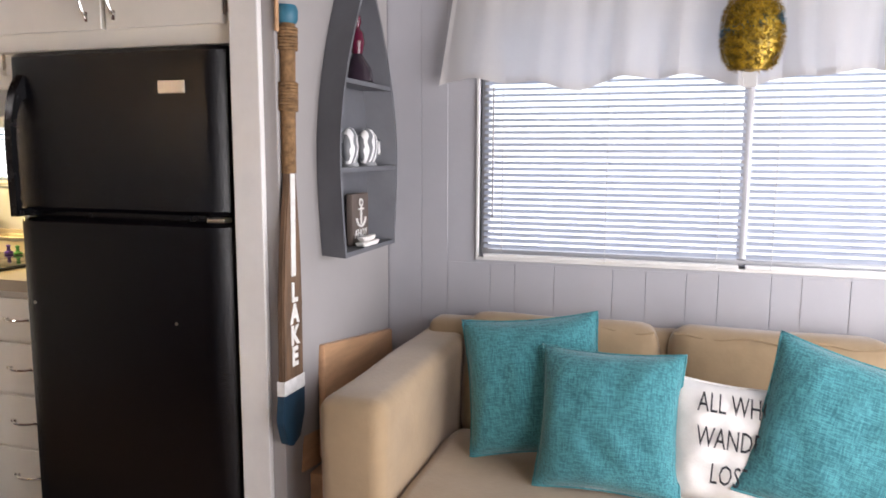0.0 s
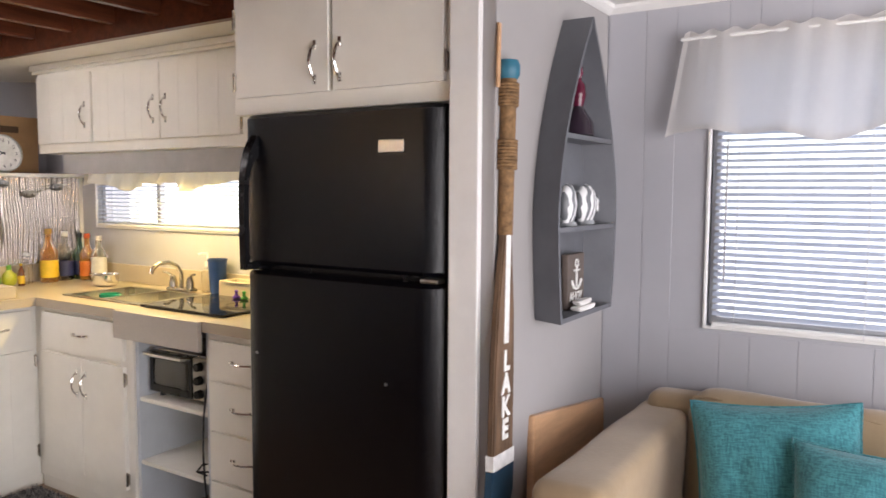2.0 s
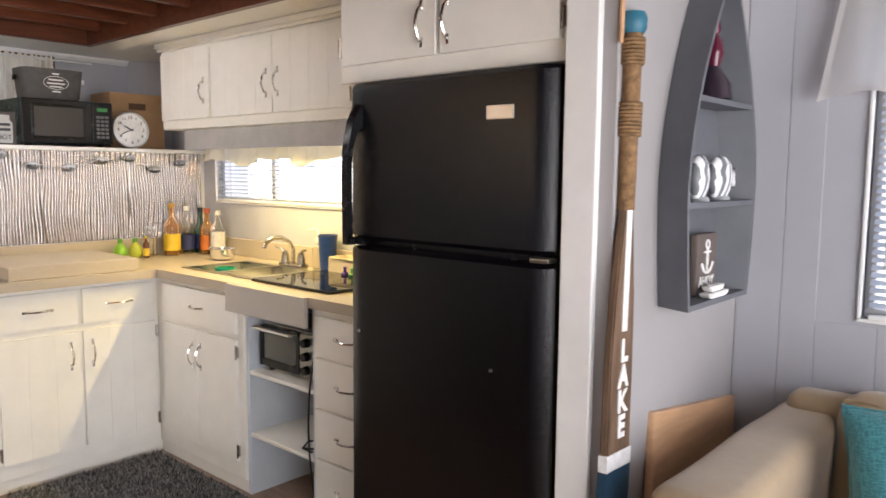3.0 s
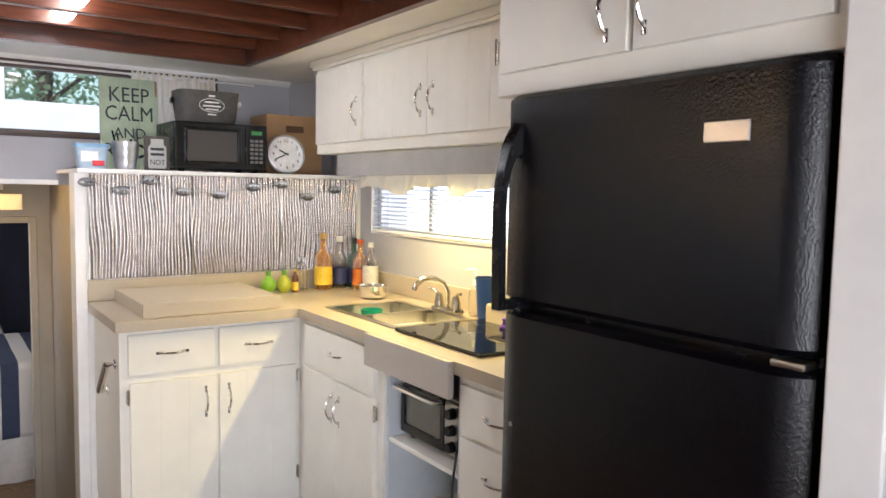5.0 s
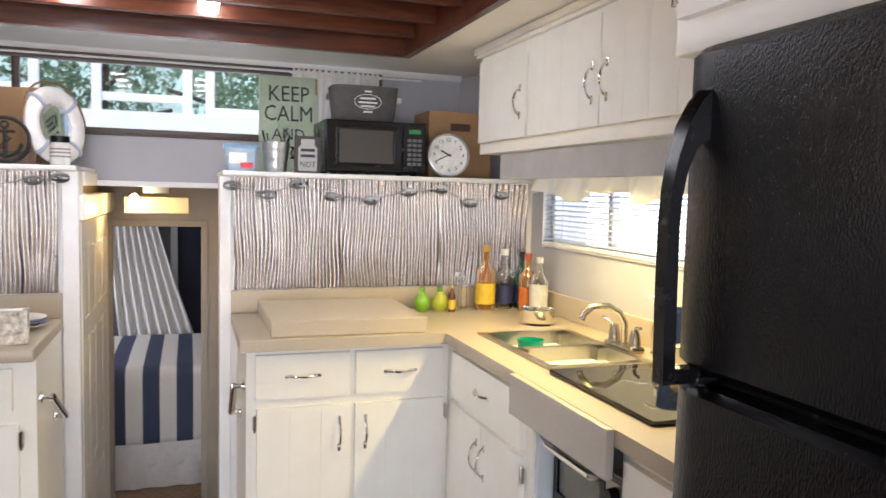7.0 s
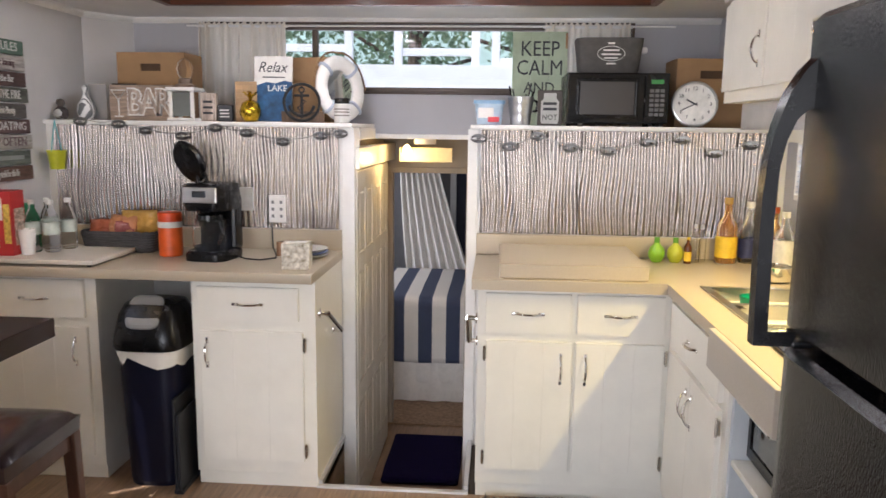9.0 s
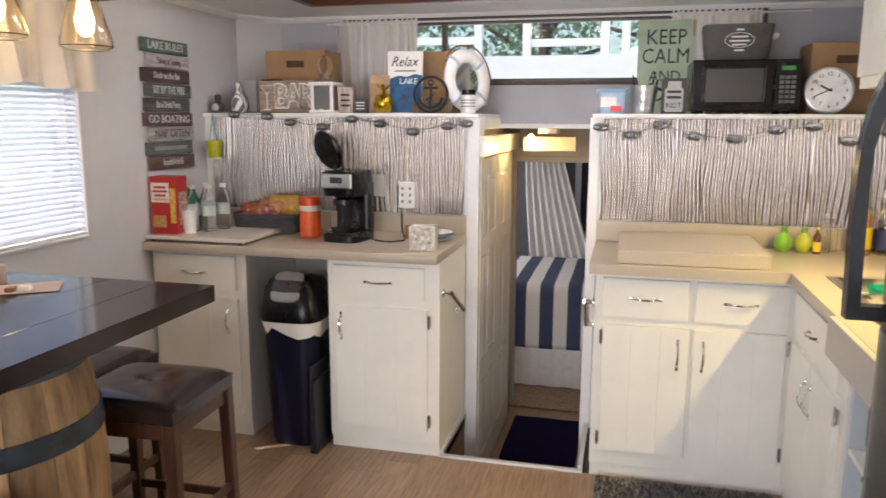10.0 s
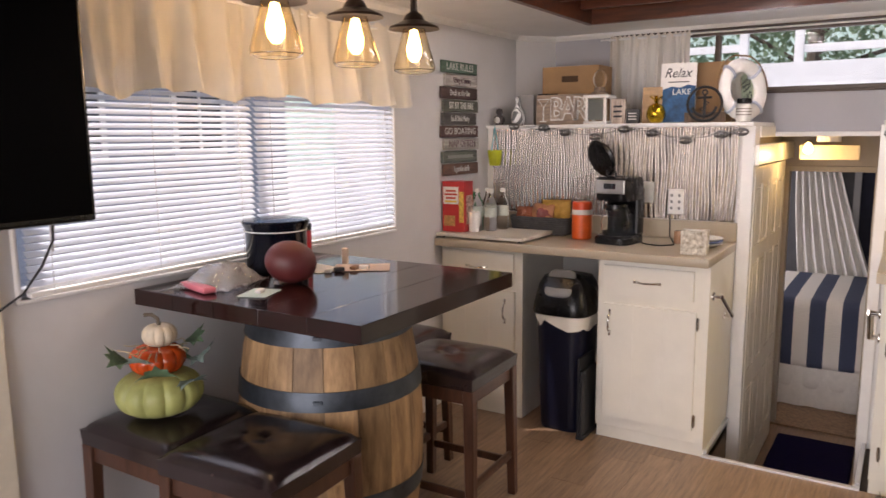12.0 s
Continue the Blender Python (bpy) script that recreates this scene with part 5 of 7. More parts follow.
fish((-0.915, 2.375, 1.313), 80, "black and white striped ceramic fish on the boat shelf")
fish((-0.915, 2.235, 1.313), 100, "black and white striped ceramic fish beside its pair")
u = thing("dark_figurine", "dark wine-red glass figurine on the boat shelf's top tier", "figurine", (-0.915, 2.30, 1.573))
part("skirt", lathe([(0, 0), (0.05, 0.002), (0.045, 0.04), (0.022, 0.075), (0.014, 0.09)], 18), mat("smoky_glass", (0.03, 0.02, 0.03), 0.1), u)
part("bust", lathe([(0.016, 0.085), (0.024, 0.12), (0.02, 0.15), (0.008, 0.165), (0.014, 0.18), (0.012, 0.20), (0, 0.207)], 16), mat("wine_glass_red", (0.10, 0.01, 0.03), 0.15), u)
u = thing("anchor_plaque", "small dark wooden plaque with a white anchor and AHOY", "sign", (-0.935, 2.33, 1.06), RW)
part("board", B(-0.065, -0.012, 0, 0.065, 0.008, 0.165), mat("plaque_brown", (0.13, 0.10, 0.085), 0.6, var=0.2), u)
bm = tube([(0, -0.014, 0.065), (0, -0.014, 0.125)], 0.004, 6)
tube([(0.011 * math.cos(a), -0.014, 0.136 + 0.011 * math.sin(a)) for a in (2 * math.pi * k / 14 for k in range(14))], 0.003, 6, bm, True)
tube([(-0.02, -0.014, 0.115), (0.02, -0.014, 0.115)], 0.003, 6, bm)
tube([(0.036 * math.cos(a), -0.014, 0.095 + 0.036 * math.sin(a)) for a in (math.pi * (1.08 + 0.84 * k / 12) for k in range(13))], 0.004, 6, bm)
part("anchor", bm, WHITEINK, u, "white painted anchor")
words("AHOY", 0.04, u, WHITEINK, 0, -0.013, 0.035, "lettering", 0.85)
u = thing("toy_boat", "small white wooden boats lying on the boat shelf", "ornament", (-0.895, 2.31, 1.06), RW)
for k, (z, w) in enumerate(((0.0, 0.07), (0.016, 0.055))):
    part("hull", flat([(-w, z + 0.014), (w, z + 0.014), (w - 0.02, z), (-w + 0.02, z)], -0.02 + 0.006 * k, 0.012, 0.003), LINEN, u)

# wooden leaves stood against the wall
u = thing("table_leaf", "pair of honey maple boards stood behind the sofa arm", "board", (-0.945, 2.27, 0), 0)
for k, (x, y0, y1, z0, z1) in enumerate(((-0.015, -0.33, 0.22, 0.38, 0.77), (0.02, -0.26, 0.31, 0.40, 0.745))):
    bm = B(x, y0, z0, x + 0.024, y1, z1, bev=0.006)
    bm.transform(pose(0, 0, 0, -7 - k, 0, 0) @ pose(0, 0, 0, 0, -4, 0))
    part("leaf", bm, MAPLE, u)
part("rest", B(-0.02, -0.24, 0, 0.04, 0.30, 0.40), MAPLE, u)

# tinsel pineapple over the window
u = thing("tinsel_pineapple", "gold tinsel pineapple hanging over the window valance", "decoration", (0.245, 2.585, 1.60))
GOLD = mat("gold_tinsel", (0.42, 0.27, 0.02), 0.35, 0.5, var=0.5, scale=60)
part("core", lathe([(0, 0), (0.05, 0.008), (0.078, 0.06), (0.084, 0.12), (0.07, 0.19), (0.035, 0.225), (0, 0.228)], 20, squash=0.5), GOLD, u)


def tinsel(n, seed, sel):
    rnd = random.Random(seed)
    vs, fs = [], []
    for _ in range(n):
        z = rnd.uniform(0.005, 0.225)
        r = 0.084 * (1 - abs((z - 0.115) / 0.125) ** 2.6) ** 0.5 if abs(z - 0.115) < 0.124 else 0.02
        a = rnd.uniform(0, 2 * math.pi)
        if not sel(a, z):
            continue
        p = Vector((r * math.cos(a), 0.5 * r * math.sin(a), z))
        d = Vector((math.cos(a) + rnd.uniform(-.7, .7), math.sin(a) + rnd.uniform(-.7, .7), rnd.uniform(-.8, .8))).normalized() * 0.016
        s = d.cross(Vector((rnd.uniform(-1, 1), rnd.uniform(-1, 1), 1))).normalized() * 0.0016
        k = len(vs)
        vs += [p - s, p + s, p + d]
        fs.append((k, k + 1, k + 2))
    bm = bmesh.new()
    bv = [bm.verts.new(v) for v in vs]
    for f in fs:
        bm.faces.new([bv[i] for i in f])
    return bm


def on_band(a, z):
    return abs(z - 0.135 - 0.02 * math.cos(a)) < 0.012


tagged(part("gold_tinsel", tinsel(3800, 2, lambda a, z: not on_band(a, z)), GOLD, u, smooth=False), "shaggy gold tinsel", kind="stuff")
tagged(part("blue_tinsel", tinsel(3500, 3, on_band), mat("blue_tinsel", (0.05, 0.14, 0.19), 0.35, 0.5, var=0.3), u, smooth=False), "blue-grey tinsel stripe", kind="stuff")
bm = bmesh.new()
rnd = random.Random(4)
for k in range(14):
    a = k * 2.4
    tube([(0, 0, 0.22), (0.03 * math.cos(a), 0.015 * math.sin(a), 0.255 + 0.02 * (k % 3)), (0.07 * math.cos(a), 0.03 * math.sin(a), 0.27 + 0.02 * (k % 4))], 0.006, 5, bm)
part("leaf_crown", bm, mat("green_tinsel", (0.05, 0.22, 0.03), 0.5, var=0.4, scale=80), u, "bright green leaf crown")
part("clip", B(-0.022, 0.0, -0.045, 0.022, 0.008, 0.01), mat("clip_plastic", (0.5, 0.5, 0.5), 0.4), u)
for x, y, s in ((-0.565, YR - 0.032, 0), (-1.42, YL + 0.032, 0)):
    single("blind_wand", cyl(bmesh.new(), (0, 0, 0), (0, 0, 0.45), 0.003, seg=6), mat("wand_grey", (0.35, 0.35, 0.37), 0.4), "thin grey wand hanging from the blind", "wand", (x, y, 1.13))

# ---- on the kitchen worktop ----
def bottle(pos, r, h, glassmat, label, neck=0.32, cap=None, tag=None, square=False, fill=None, group="bottles", liquid=None, tagz=(0.15, 0.5)):
    u = thing("bottle", label, "bottle", pos, random.Random(int(pos[0] * 900 + h * 700)).uniform(-20, 60), group)
    hs = h * (1 - neck)
    b = part("glass_body", lathe([(0, 0.001), (r * 0.92, 0.001), (r, 0.006), (r, hs * 0.86), (r * 0.92, hs * 0.95), (r * 0.42, hs * 1.12), (r * 0.34, h * 0.93), (r * 0.36, h * 0.94)], 4 * 5), glassmat, u)
    part("cap", cyl(bmesh.new(), (0, 0, h * 0.9), (0, 0, h), r * 0.42, seg=14), cap or BLACK, u)
    if tag:
        part("label_band", lathe([(r * 1.006, hs * tagz[0]), (r * 1.012, hs * tagz[0]), (r * 1.012, hs * (tagz[0] + tagz[1])), (r * 1.006, hs * (tagz[0] + tagz[1]))], 20), tag, u, "plain printed label")
    return u


def glossy(name, c, r=0.12):
    return mat(name, c, r, var=0.15, scale=12)


AMBER, GREENB = mat("amber_spirit", (0.50, 0.21, 0.02), 0.06, var=0.05, trans=0.7), mat("green_bottle", (0.02, 0.07, 0.03), 0.06, var=0.05, trans=0.3)
PALEG = glass("pale_glass", (0.92, 0.92, 0.86))
YLAB, WLAB, BLAB, OLAB = glossy("yellow_label", (0.75, 0.50, 0.03), 0.5), glossy("white_label", (0.72, 0.70, 0.66), 0.5), glossy("navy_label", (0.03, 0.04, 0.14), 0.5), glossy("orange_label", (0.60, 0.16, 0.02), 0.5)
ZC = 0.916
bottle((-3.95, 2.43, ZC), 0.045, 0.285, AMBER, "amber spirit bottle with a yellow label", 0.36, glossy("amber_cap", (0.35, 0.2, 0.04)), YLAB)
bottle((-3.97, 2.53, ZC), 0.040, 0.265, PALEG, "clear spirit bottle with a navy and white label", 0.38, WLAB, BLAB)
bottle((-3.965, 2.612, ZC), 0.036, 0.255, GREENB, "dark green spirit bottle with a black cap", 0.38, BLACK, BLAB)
bottle((-3.875, 2.60, ZC), 0.040, 0.255, AMBER, "brown spirit bottle with an orange label", 0.36, glossy("red_cap", (0.45, 0.08, 0.02)), OLAB)
bottle((-3.785, 2.61, ZC), 0.040, 0.245, PALEG, "clear spirit bottle with a white label", 0.34, glossy("silver_cap", (0.6, 0.58, 0.55)), WLAB, tagz=(0.1, 0.7))
bottle((-3.91, 2.61 - 0.35, ZC), 0.016, 0.115, glossy("tiny_amber", (0.1, 0.03, 0.01)), "tiny dark bottle with a yellow cap", 0.3, glossy("yellow_cap", (0.7, 0.5, 0.03)), YLAB)
bottle((-3.95, 2.30, ZC), 0.019, 0.165, CLEAR, "small clear salt shaker", 0.3, STEEL)
bottle((-3.98, 2.335, ZC), 0.019, 0.16, CLEAR, "small clear pepper shaker", 0.3, STEEL)
for y, c, lab in ((2.135, (0.20, 0.42, 0.02), "green lime-shaped juice bottle"), (2.215, (0.42, 0.45, 0.03), "yellow-green lemon-shaped juice bottle")):
    u = thing("juice_bottle", lab, "bottle", (-3.94, y, ZC), 0, "bottles")
    g = glossy("citrus_plastic", c, 0.35)
    part("body", lathe([(0, 0), (0.02, 0), (0.033, 0.02), (0.036, 0.04), (0.03, 0.062), (0.014, 0.078), (0.012, 0.085)], 18), g, u)
    part("cap", cyl(bmesh.new(), (0, 0, 0.084), (0, 0, 0.108), 0.012), glossy("citrus_cap", (0.1, 0.3, 0.02), 0.4), u)
u = thing("metal_bowl", "small stainless bowl on the worktop", "bowl", (-3.56, 2.50, ZC))
part("bowl", lathe([(0, 0), (0.045, 0), (0.062, 0.01), (0.066, 0.06), (0.064, 0.062), (0.060, 0.012), (0.04, 0.004), (0, 0.004)], 28), CHROME, u)
part("grip", tube([(-0.06, -0.01, 0.05), (-0.085, -0.012, 0.06), (-0.11, -0.014, 0.055)], 0.006), CHROME, u)
u = single("teal_cup", lathe([(0, 0), (0.036, 0), (0.048, 0.112), (0.045, 0.112), (0.033, 0.004), (0, 0.004)], 24), glossy("teal_plastic", (0.0, 0.27, 0.17), 0.3), "teal plastic cup in the sink", "cup", (-3.27, 2.33, 0.8065))
u = thing("scrub_sponge", "blue and white sponge against the sink wall", "sponge", (-2.99, 2.30, 0.813), 20, rx=20)
part("pad", B(-0.045, -0.03, 0, 0.045, 0.03, 0.03, bev=0.005), glossy("blue_sponge", (0.05, 0.10, 0.40), 0.9), u)
part("scourer", B(-0.045, -0.03, 0.03, 0.045, 0.03, 0.038, bev=0.002), LINEN, u)
u = thing("soap_dispenser", "clear soap dispenser with a white pump", "dispenser", (-2.93, 2.625, ZC))
part("flask", lathe([(0, 0.001), (0.026, 0.001), (0.029, 0.01), (0.028, 0.10), (0.012, 0.125), (0.012, 0.132)], 20), CLEAR, u)
bm = cyl(bmesh.new(), (0, 0, 0.128), (0, 0, 0.15), 0.013)
cyl(bm, (0, 0, 0.15), (0, 0, 0.19), 0.004)
tube([(0, 0, 0.19), (-0.02, -0.012, 0.192), (-0.04, -0.02, 0.186)], 0.005, 6, bm)
part("pump", bm, LINEN, u, "white pump head")
u = thing("tumbler", "tall blue insulated tumbler", "cup", (-2.86, 2.625, ZC))
part("cup", lathe([(0, 0), (0.033, 0), (0.036, 0.006), (0.045, 0.165), (0.042, 0.165), (0.033, 0.008), (0, 0.008)], 26), mat("blue_steel", (0.02, 0.06, 0.22), 0.3, 0.3, var=0.1), u)
part("rim", lathe([(0.0445, 0.158), (0.0465, 0.158), (0.0465, 0.168), (0.0425, 0.168)], 26), mat("blue_rim", (0.02, 0.05, 0.16), 0.35), u)

u = thing("dish_tray", "cream plastic tray standing against the upstand", "tray", (-2.63, 2.60, ZC))
bm = bmesh.new()
box(bm, -0.13, -0.055, 0, 0.13, 0.055, 0.006, 0.002)
for q in ((-0.13, -0.055, 0.13, -0.049), (-0.13, 0.049, 0.13, 0.055), (-0.13, -0.049, -0.124, 0.049), (0.124, -0.049, 0.13, 0.049)):
    box(bm, q[0], q[1], 0.006, q[2], q[3], 0.075, 0.002)
part("tub", bm, mat("cream_plastic", (0.62, 0.52, 0.34), 0.4, var=0.05), u)
part("rim", tube([(x, y, 0.076) for x, y, _ in squircle(0.131, 0.056, 0, 40, 9)], 0.004, 6, None, True), bpy.data.materials["cream_plastic"], u)
for x, y, c, lab in ((-2.605, 2.51, (0.10, 0.03, 0.30), "tiny purple plastic stopper on the cooktop"), (-2.545, 2.50, (0.06, 0.30, 0.05), "tiny green plastic stopper on the cooktop")):
    single("bottle_stopper", lathe([(0, 0), (0.017, 0.001), (0.018, 0.008), (0.008, 0.014), (0.006, 0.026), (0.010, 0.034), (0, 0.04)], 16), glossy("stopper_plastic", c, 0.3), lab, "stopper", (x, y, 0.929), 0, "stoppers by the cooktop")

# toaster oven
u = thing("toaster_oven", "silver and black toaster oven on the open shelf", "toaster oven", (-2.565, 2.30, 0.546))
bm = bmesh.new()
for q in ((-0.185, -0.125, 0.018, -0.172, 0.125, 0.205), (0.085, -0.125, 0.018, 0.185, 0.125, 0.205), (-0.172, -0.125, 0.018, 0.085, 0.125, 0.03), (-0.172, -0.125, 0.193, 0.085, 0.125, 0.205), (-0.172, 0.113, 0.03, 0.085, 0.125, 0.193)):
    box(bm, *q, 0.003)
part("shell", bm, mat("oven_shell", (0.50, 0.50, 0.505), 0.25, 0.9), u)
bm = bmesh.new()
for k in range(7):
    tube([(-0.168 + 0.041 * k, -0.115, 0.085), (-0.168 + 0.041 * k, 0.11, 0.085)], 0.002, 5, bm)
for y in (-0.113, 0.0, 0.108):
    tube([(-0.17, y, 0.087), (0.083, y, 0.087)], 0.0022, 5, bm)
part("wire_rack", bm, CHROME, u, "chrome wire rack")
bm = bmesh.new()
holed(bm, -0.18, 0.085, 0.025, 0.195, [(-0.16, 0.065, 0.055, 0.165)], lambda p, q, c, d: box(bm, p, -0.140, c, q, -0.126, d))
dr = part("door", bm, BLACK, u)
part("door_glass", B(-0.16, -0.136, 0.055, 0.065, -0.132, 0.165, bev=0), glass("oven_glass", (0.80, 0.82, 0.80)), dr).visible_shadow = False
part("door_handle", tube([(-0.17, -0.145, 0.185), (-0.165, -0.174, 0.19), (0.07, -0.174, 0.19), (0.075, -0.145, 0.185)], 0.0095, 10), CHROME, dr)
part("control_panel", B(0.087, -0.138, 0.025, 0.183, -0.125, 0.195, bev=0.003), STEEL, u)
for z in (0.055, 0.11, 0.165):
    part("knob", cyl(bmesh.new(), (0.135, -0.138, z), (0.135, -0.162, z), 0.019, 0.016), BLACK, u)
for x in (-0.15, 0.15):
    for y in (-0.10, 0.10):
        part("foot", cyl(bmesh.new(), (x, y, 0), (x, y, 0.02), 0.012), BLACKMATT, u)
single("charger_cable", tube([(-2.46, 2.16, 0.279), (-2.50, 2.22, 0.281), (-2.44, 2.26, 0.282), (-2.41, 2.18, 0.281), (-2.45, 2.15, 0.283), (-2.39, 2.15, 0.281)], 0.004, 6), BLACKMATT, "black cable coiled on the lower shelf", "cable")
single("extension_cable", tube([(-2.352, 2.14, 0.70), (-2.356, 2.122, 0.60), (-2.352, 2.108, 0.52), (-2.356, 2.106, 0.40), (-2.352, 2.108, 0.29), (-2.356, 2.12, 0.20), (-2.354, 2.13, 0.12)], 0.004, 6), BLACKMATT, "black cable hanging down the side of the open bay", "cable")
single("plug_adapter", B(-0.03, -0.025, 0, 0.03, 0.025, 0.022, bev=0.004), LINEN, "small white plug adapter on the lower shelf", "adapter", (-2.42, 2.22, 0.2755))

# ---- on the other worktop ----
u = thing("snack_box", "red and white cracker box on the board", "box", (-3.585, -0.578, 0.943), 4)
part("carton", B(-0.05, -0.065, 0, 0.05, 0.065, 0.262, bev=0.002), mat("red_card", (0.48, 0.02, 0.02), 0.4, var=0.1), u)
part("front_panel", B(0.0505, -0.058, 0.145, 0.0515, 0.03, 0.235, bev=0), WLAB, u)
for z, w in ((0.215, 0.03), (0.197, 0.036), (0.178, 0.028), (0.16, 0.034)):
    part("print_bar", B(0.0516, -0.014 - w, z - 0.006, 0.0524, -0.014 + w, z + 0.004, bev=0), mat("card_print", (0.50, 0.05, 0.03) if z > 0.16 else (0.75, 0.45, 0.05), 0.4), u)
part("yellow_flash", B(0.0505, 0.034, 0.05, 0.0515, 0.06, 0.21, bev=0), mat("yellow_card", (0.75, 0.50, 0.08), 0.4, var=0.3, scale=70), u)
part("picture", B(0.0505, -0.055, 0.03, 0.0515, 0.01, 0.085, bev=0), mat("cracker_tan", (0.55, 0.32, 0.10), 0.5, var=0.3, scale=90), u)
part("side_bars", B(-0.04, 0.0655, 0.04, 0.03, 0.0665, 0.19, bev=0), mat("side_print", (0.65, 0.5, 0.4), 0.5, var=0.5, scale=60), u)
single("green_bag", padded(-0.03, -0.018, 0, 0.03, 0.018, 0.20, 0.012, 3, 0.012), glossy("green_bag_film", (0.03, 0.25, 0.10), 0.35), "green plastic bag beside the cracker box", "bag", (-3.72, -0.565, 0.942))
for x, y in ((-3.66, -0.50), (-3.755, -0.49), (-3.67, -0.425), (-3.765, -0.405)):
    u = thing("water_bottle", "empty clear bottle with a pale label", "bottle", (x, y, 0.942), 0, "clear bottles on the board")
    part("body", lathe([(0, 0.001), (0.027, 0.001), (0.031, 0.008), (0.031, 0.13), (0.027, 0.15), (0.012, 0.185), (0.012, 0.205)], 20), CLEAR, u)
    part("cap", cyl(bmesh.new(), (0, 0, 0.201), (0, 0, 0.219), 0.014), WLAB, u)
    part("label_band", lathe([(0.0315, 0.075), (0.0319, 0.075), (0.0319, 0.125), (0.0315, 0.125)], 20), glossy("pale_green_label", (0.60, 0.66, 0.60), 0.4), u)
single("paper_cup", lathe([(0, 0), (0.026, 0), (0.033, 0.105), (0.031, 0.105), (0.024, 0.003), (0, 0.003)], 20), LINEN, "white paper cup beside the bottles", "cup", (-3.60, -0.487, 0.942))
u = thing("basket", "dark grey woven basket full of snack bags", "basket", (-3.925, -0.235, ZC))
WICK = mat("grey_wicker", (0.07, 0.068, 0.07), 0.7, var=0.2, scale=30)
bm = bmesh.new()
for k in range(8):
    z = 0.006 + k * 0.0115
    g = 1 + 0.014 * k
    tube([(x * g, y * g, z + 0.002 * math.sin(i * 2.1)) for i, (x, y, _) in enumerate(squircle(0.085, 0.155, 0, 44, 7))], 0.0062, 6, bm, True)
part("weave", bm, WICK, u)
part("base", B(-0.08, -0.15, 0, 0.08, 0.15, 0.008), WICK, u)
for k, (y, rz, c) in enumerate(((-0.09, 10, (0.34, 0.10, 0.05)), (0.0, -20, (0.48, 0.21, 0.10)), (0.07, 15, (0.52, 0.30, 0.07)), (0.03, 60, (0.30, 0.09, 0.08)))):
    bm = cushion(0.15, 0.11, 0.07, seed=k, wrinkle=0.02)
    single("snack_bag", bm, glossy("snack_film", c, 0.25), "shiny snack bag in the basket", "bag", (-3.925 + 0.02 * (k % 2), -0.235 + y, ZC + 0.085 + 0.02 * (k % 3)), 90 + rz, "snack bags", rx=-30 + 14 * k)
u = thing("orange_canister", "orange plastic canister with a white band", "canister", (-3.80, 0.03, ZC))
part("tub", lathe([(0, 0), (0.047, 0), (0.05, 0.006), (0.05, 0.125), (0.046, 0.13)], 26), glossy("orange_plastic", (0.72, 0.11, 0.015), 0.35), u)
part("label_band", lathe([(0.0505, 0.125), (0.051, 0.125), (0.051, 0.15), (0.0505, 0.15)], 26), WLAB, u)
part("lid", lathe([(0.05, 0.13), (0.05, 0.185), (0.046, 0.19), (0, 0.19)], 26), glossy("orange_lid", (0.65, 0.07, 0.012), 0.35), u)
u = thing("coffee_maker", "black drip coffee maker with its lid open", "coffee maker", (-3.77, 0.235, ZC), 84)
part("base", loft([squircle(0.095, 0.115, 0), squircle(0.095, 0.115, 0.03), squircle(0.085, 0.105, 0.04)]), BLACK, u)
part("column", B(-0.085, 0.03, 0.03, 0.085, 0.11, 0.27, bev=0.015), BLACK, u)
hd = part("head", loft([squircle(0.088, 0.11, 0.21), squircle(0.092, 0.115, 0.23), squircle(0.092, 0.115, 0.315), squircle(0.085, 0.108, 0.32)]), BLACK, u)
part("steel_band", B(-0.075, -0.118, 0.245, 0.075, -0.108, 0.31, bev=0.004), STEEL, hd)
part("display", B(-0.03, -0.121, 0.268, 0.03, -0.117, 0.295, bev=0.001), BLACKGLASS, hd)
bm = lathe([(0, 0), (0.088, 0.002), (0.098, 0.012), (0.09, 0.028), (0, 0.034)], 30)
bm.transform(pose(-0.135, 0.04, 0.40, -66, 0, 0) @ pose(0, 0, 0, 0, 0, 0) @ pose(0, 0, 0, 0, 24, 0))
part("lid", bm, BLACK, u, "black lid standing open")
for x in (-0.082, -0.045):
    part("lid_hinge", tube([(x, 0.05, 0.312), (x - 0.006, 0.052, 0.33), (x - 0.014, 0.05, 0.352)], 0.007, 8), BLACK, u)
cf = part("carafe", lathe([(0, 0.042), (0.06, 0.042), (0.07, 0.06), (0.072, 0.11), (0.058, 0.165), (0.05, 0.178), (0.047, 0.178), (0.055, 0.165), (0.069, 0.11), (0.067, 0.062), (0, 0.046)], 28, (0, -0.035, 0)), CLEAR, u, "clear glass carafe")
part("carafe_band", lathe([(0.052, 0.165), (0.055, 0.165), (0.053, 0.19), (0.02, 0.196), (0, 0.196)], 24, (0, -0.035, 0)), BLACK, cf)
part("carafe_handle", tube([(0.05, -0.07, 0.175), (0.085, -0.10, 0.17), (0.09, -0.105, 0.12), (0.065, -0.085, 0.075)], 0.009, 8), BLACK, cf)
single("appliance_cord", tube([(-3.79, 0.33, 0.922), (-3.74, 0.38, 0.92), (-3.72, 0.45, 0.92), (-3.78, 0.50, 0.92), (-3.88, 0.47, 0.92), (-4.0, 0.42, 0.93), (-4.03, 0.41, 1.04)], 0.0035, 6), BLACKMATT, "black cord from the coffee maker to the socket", "cord")
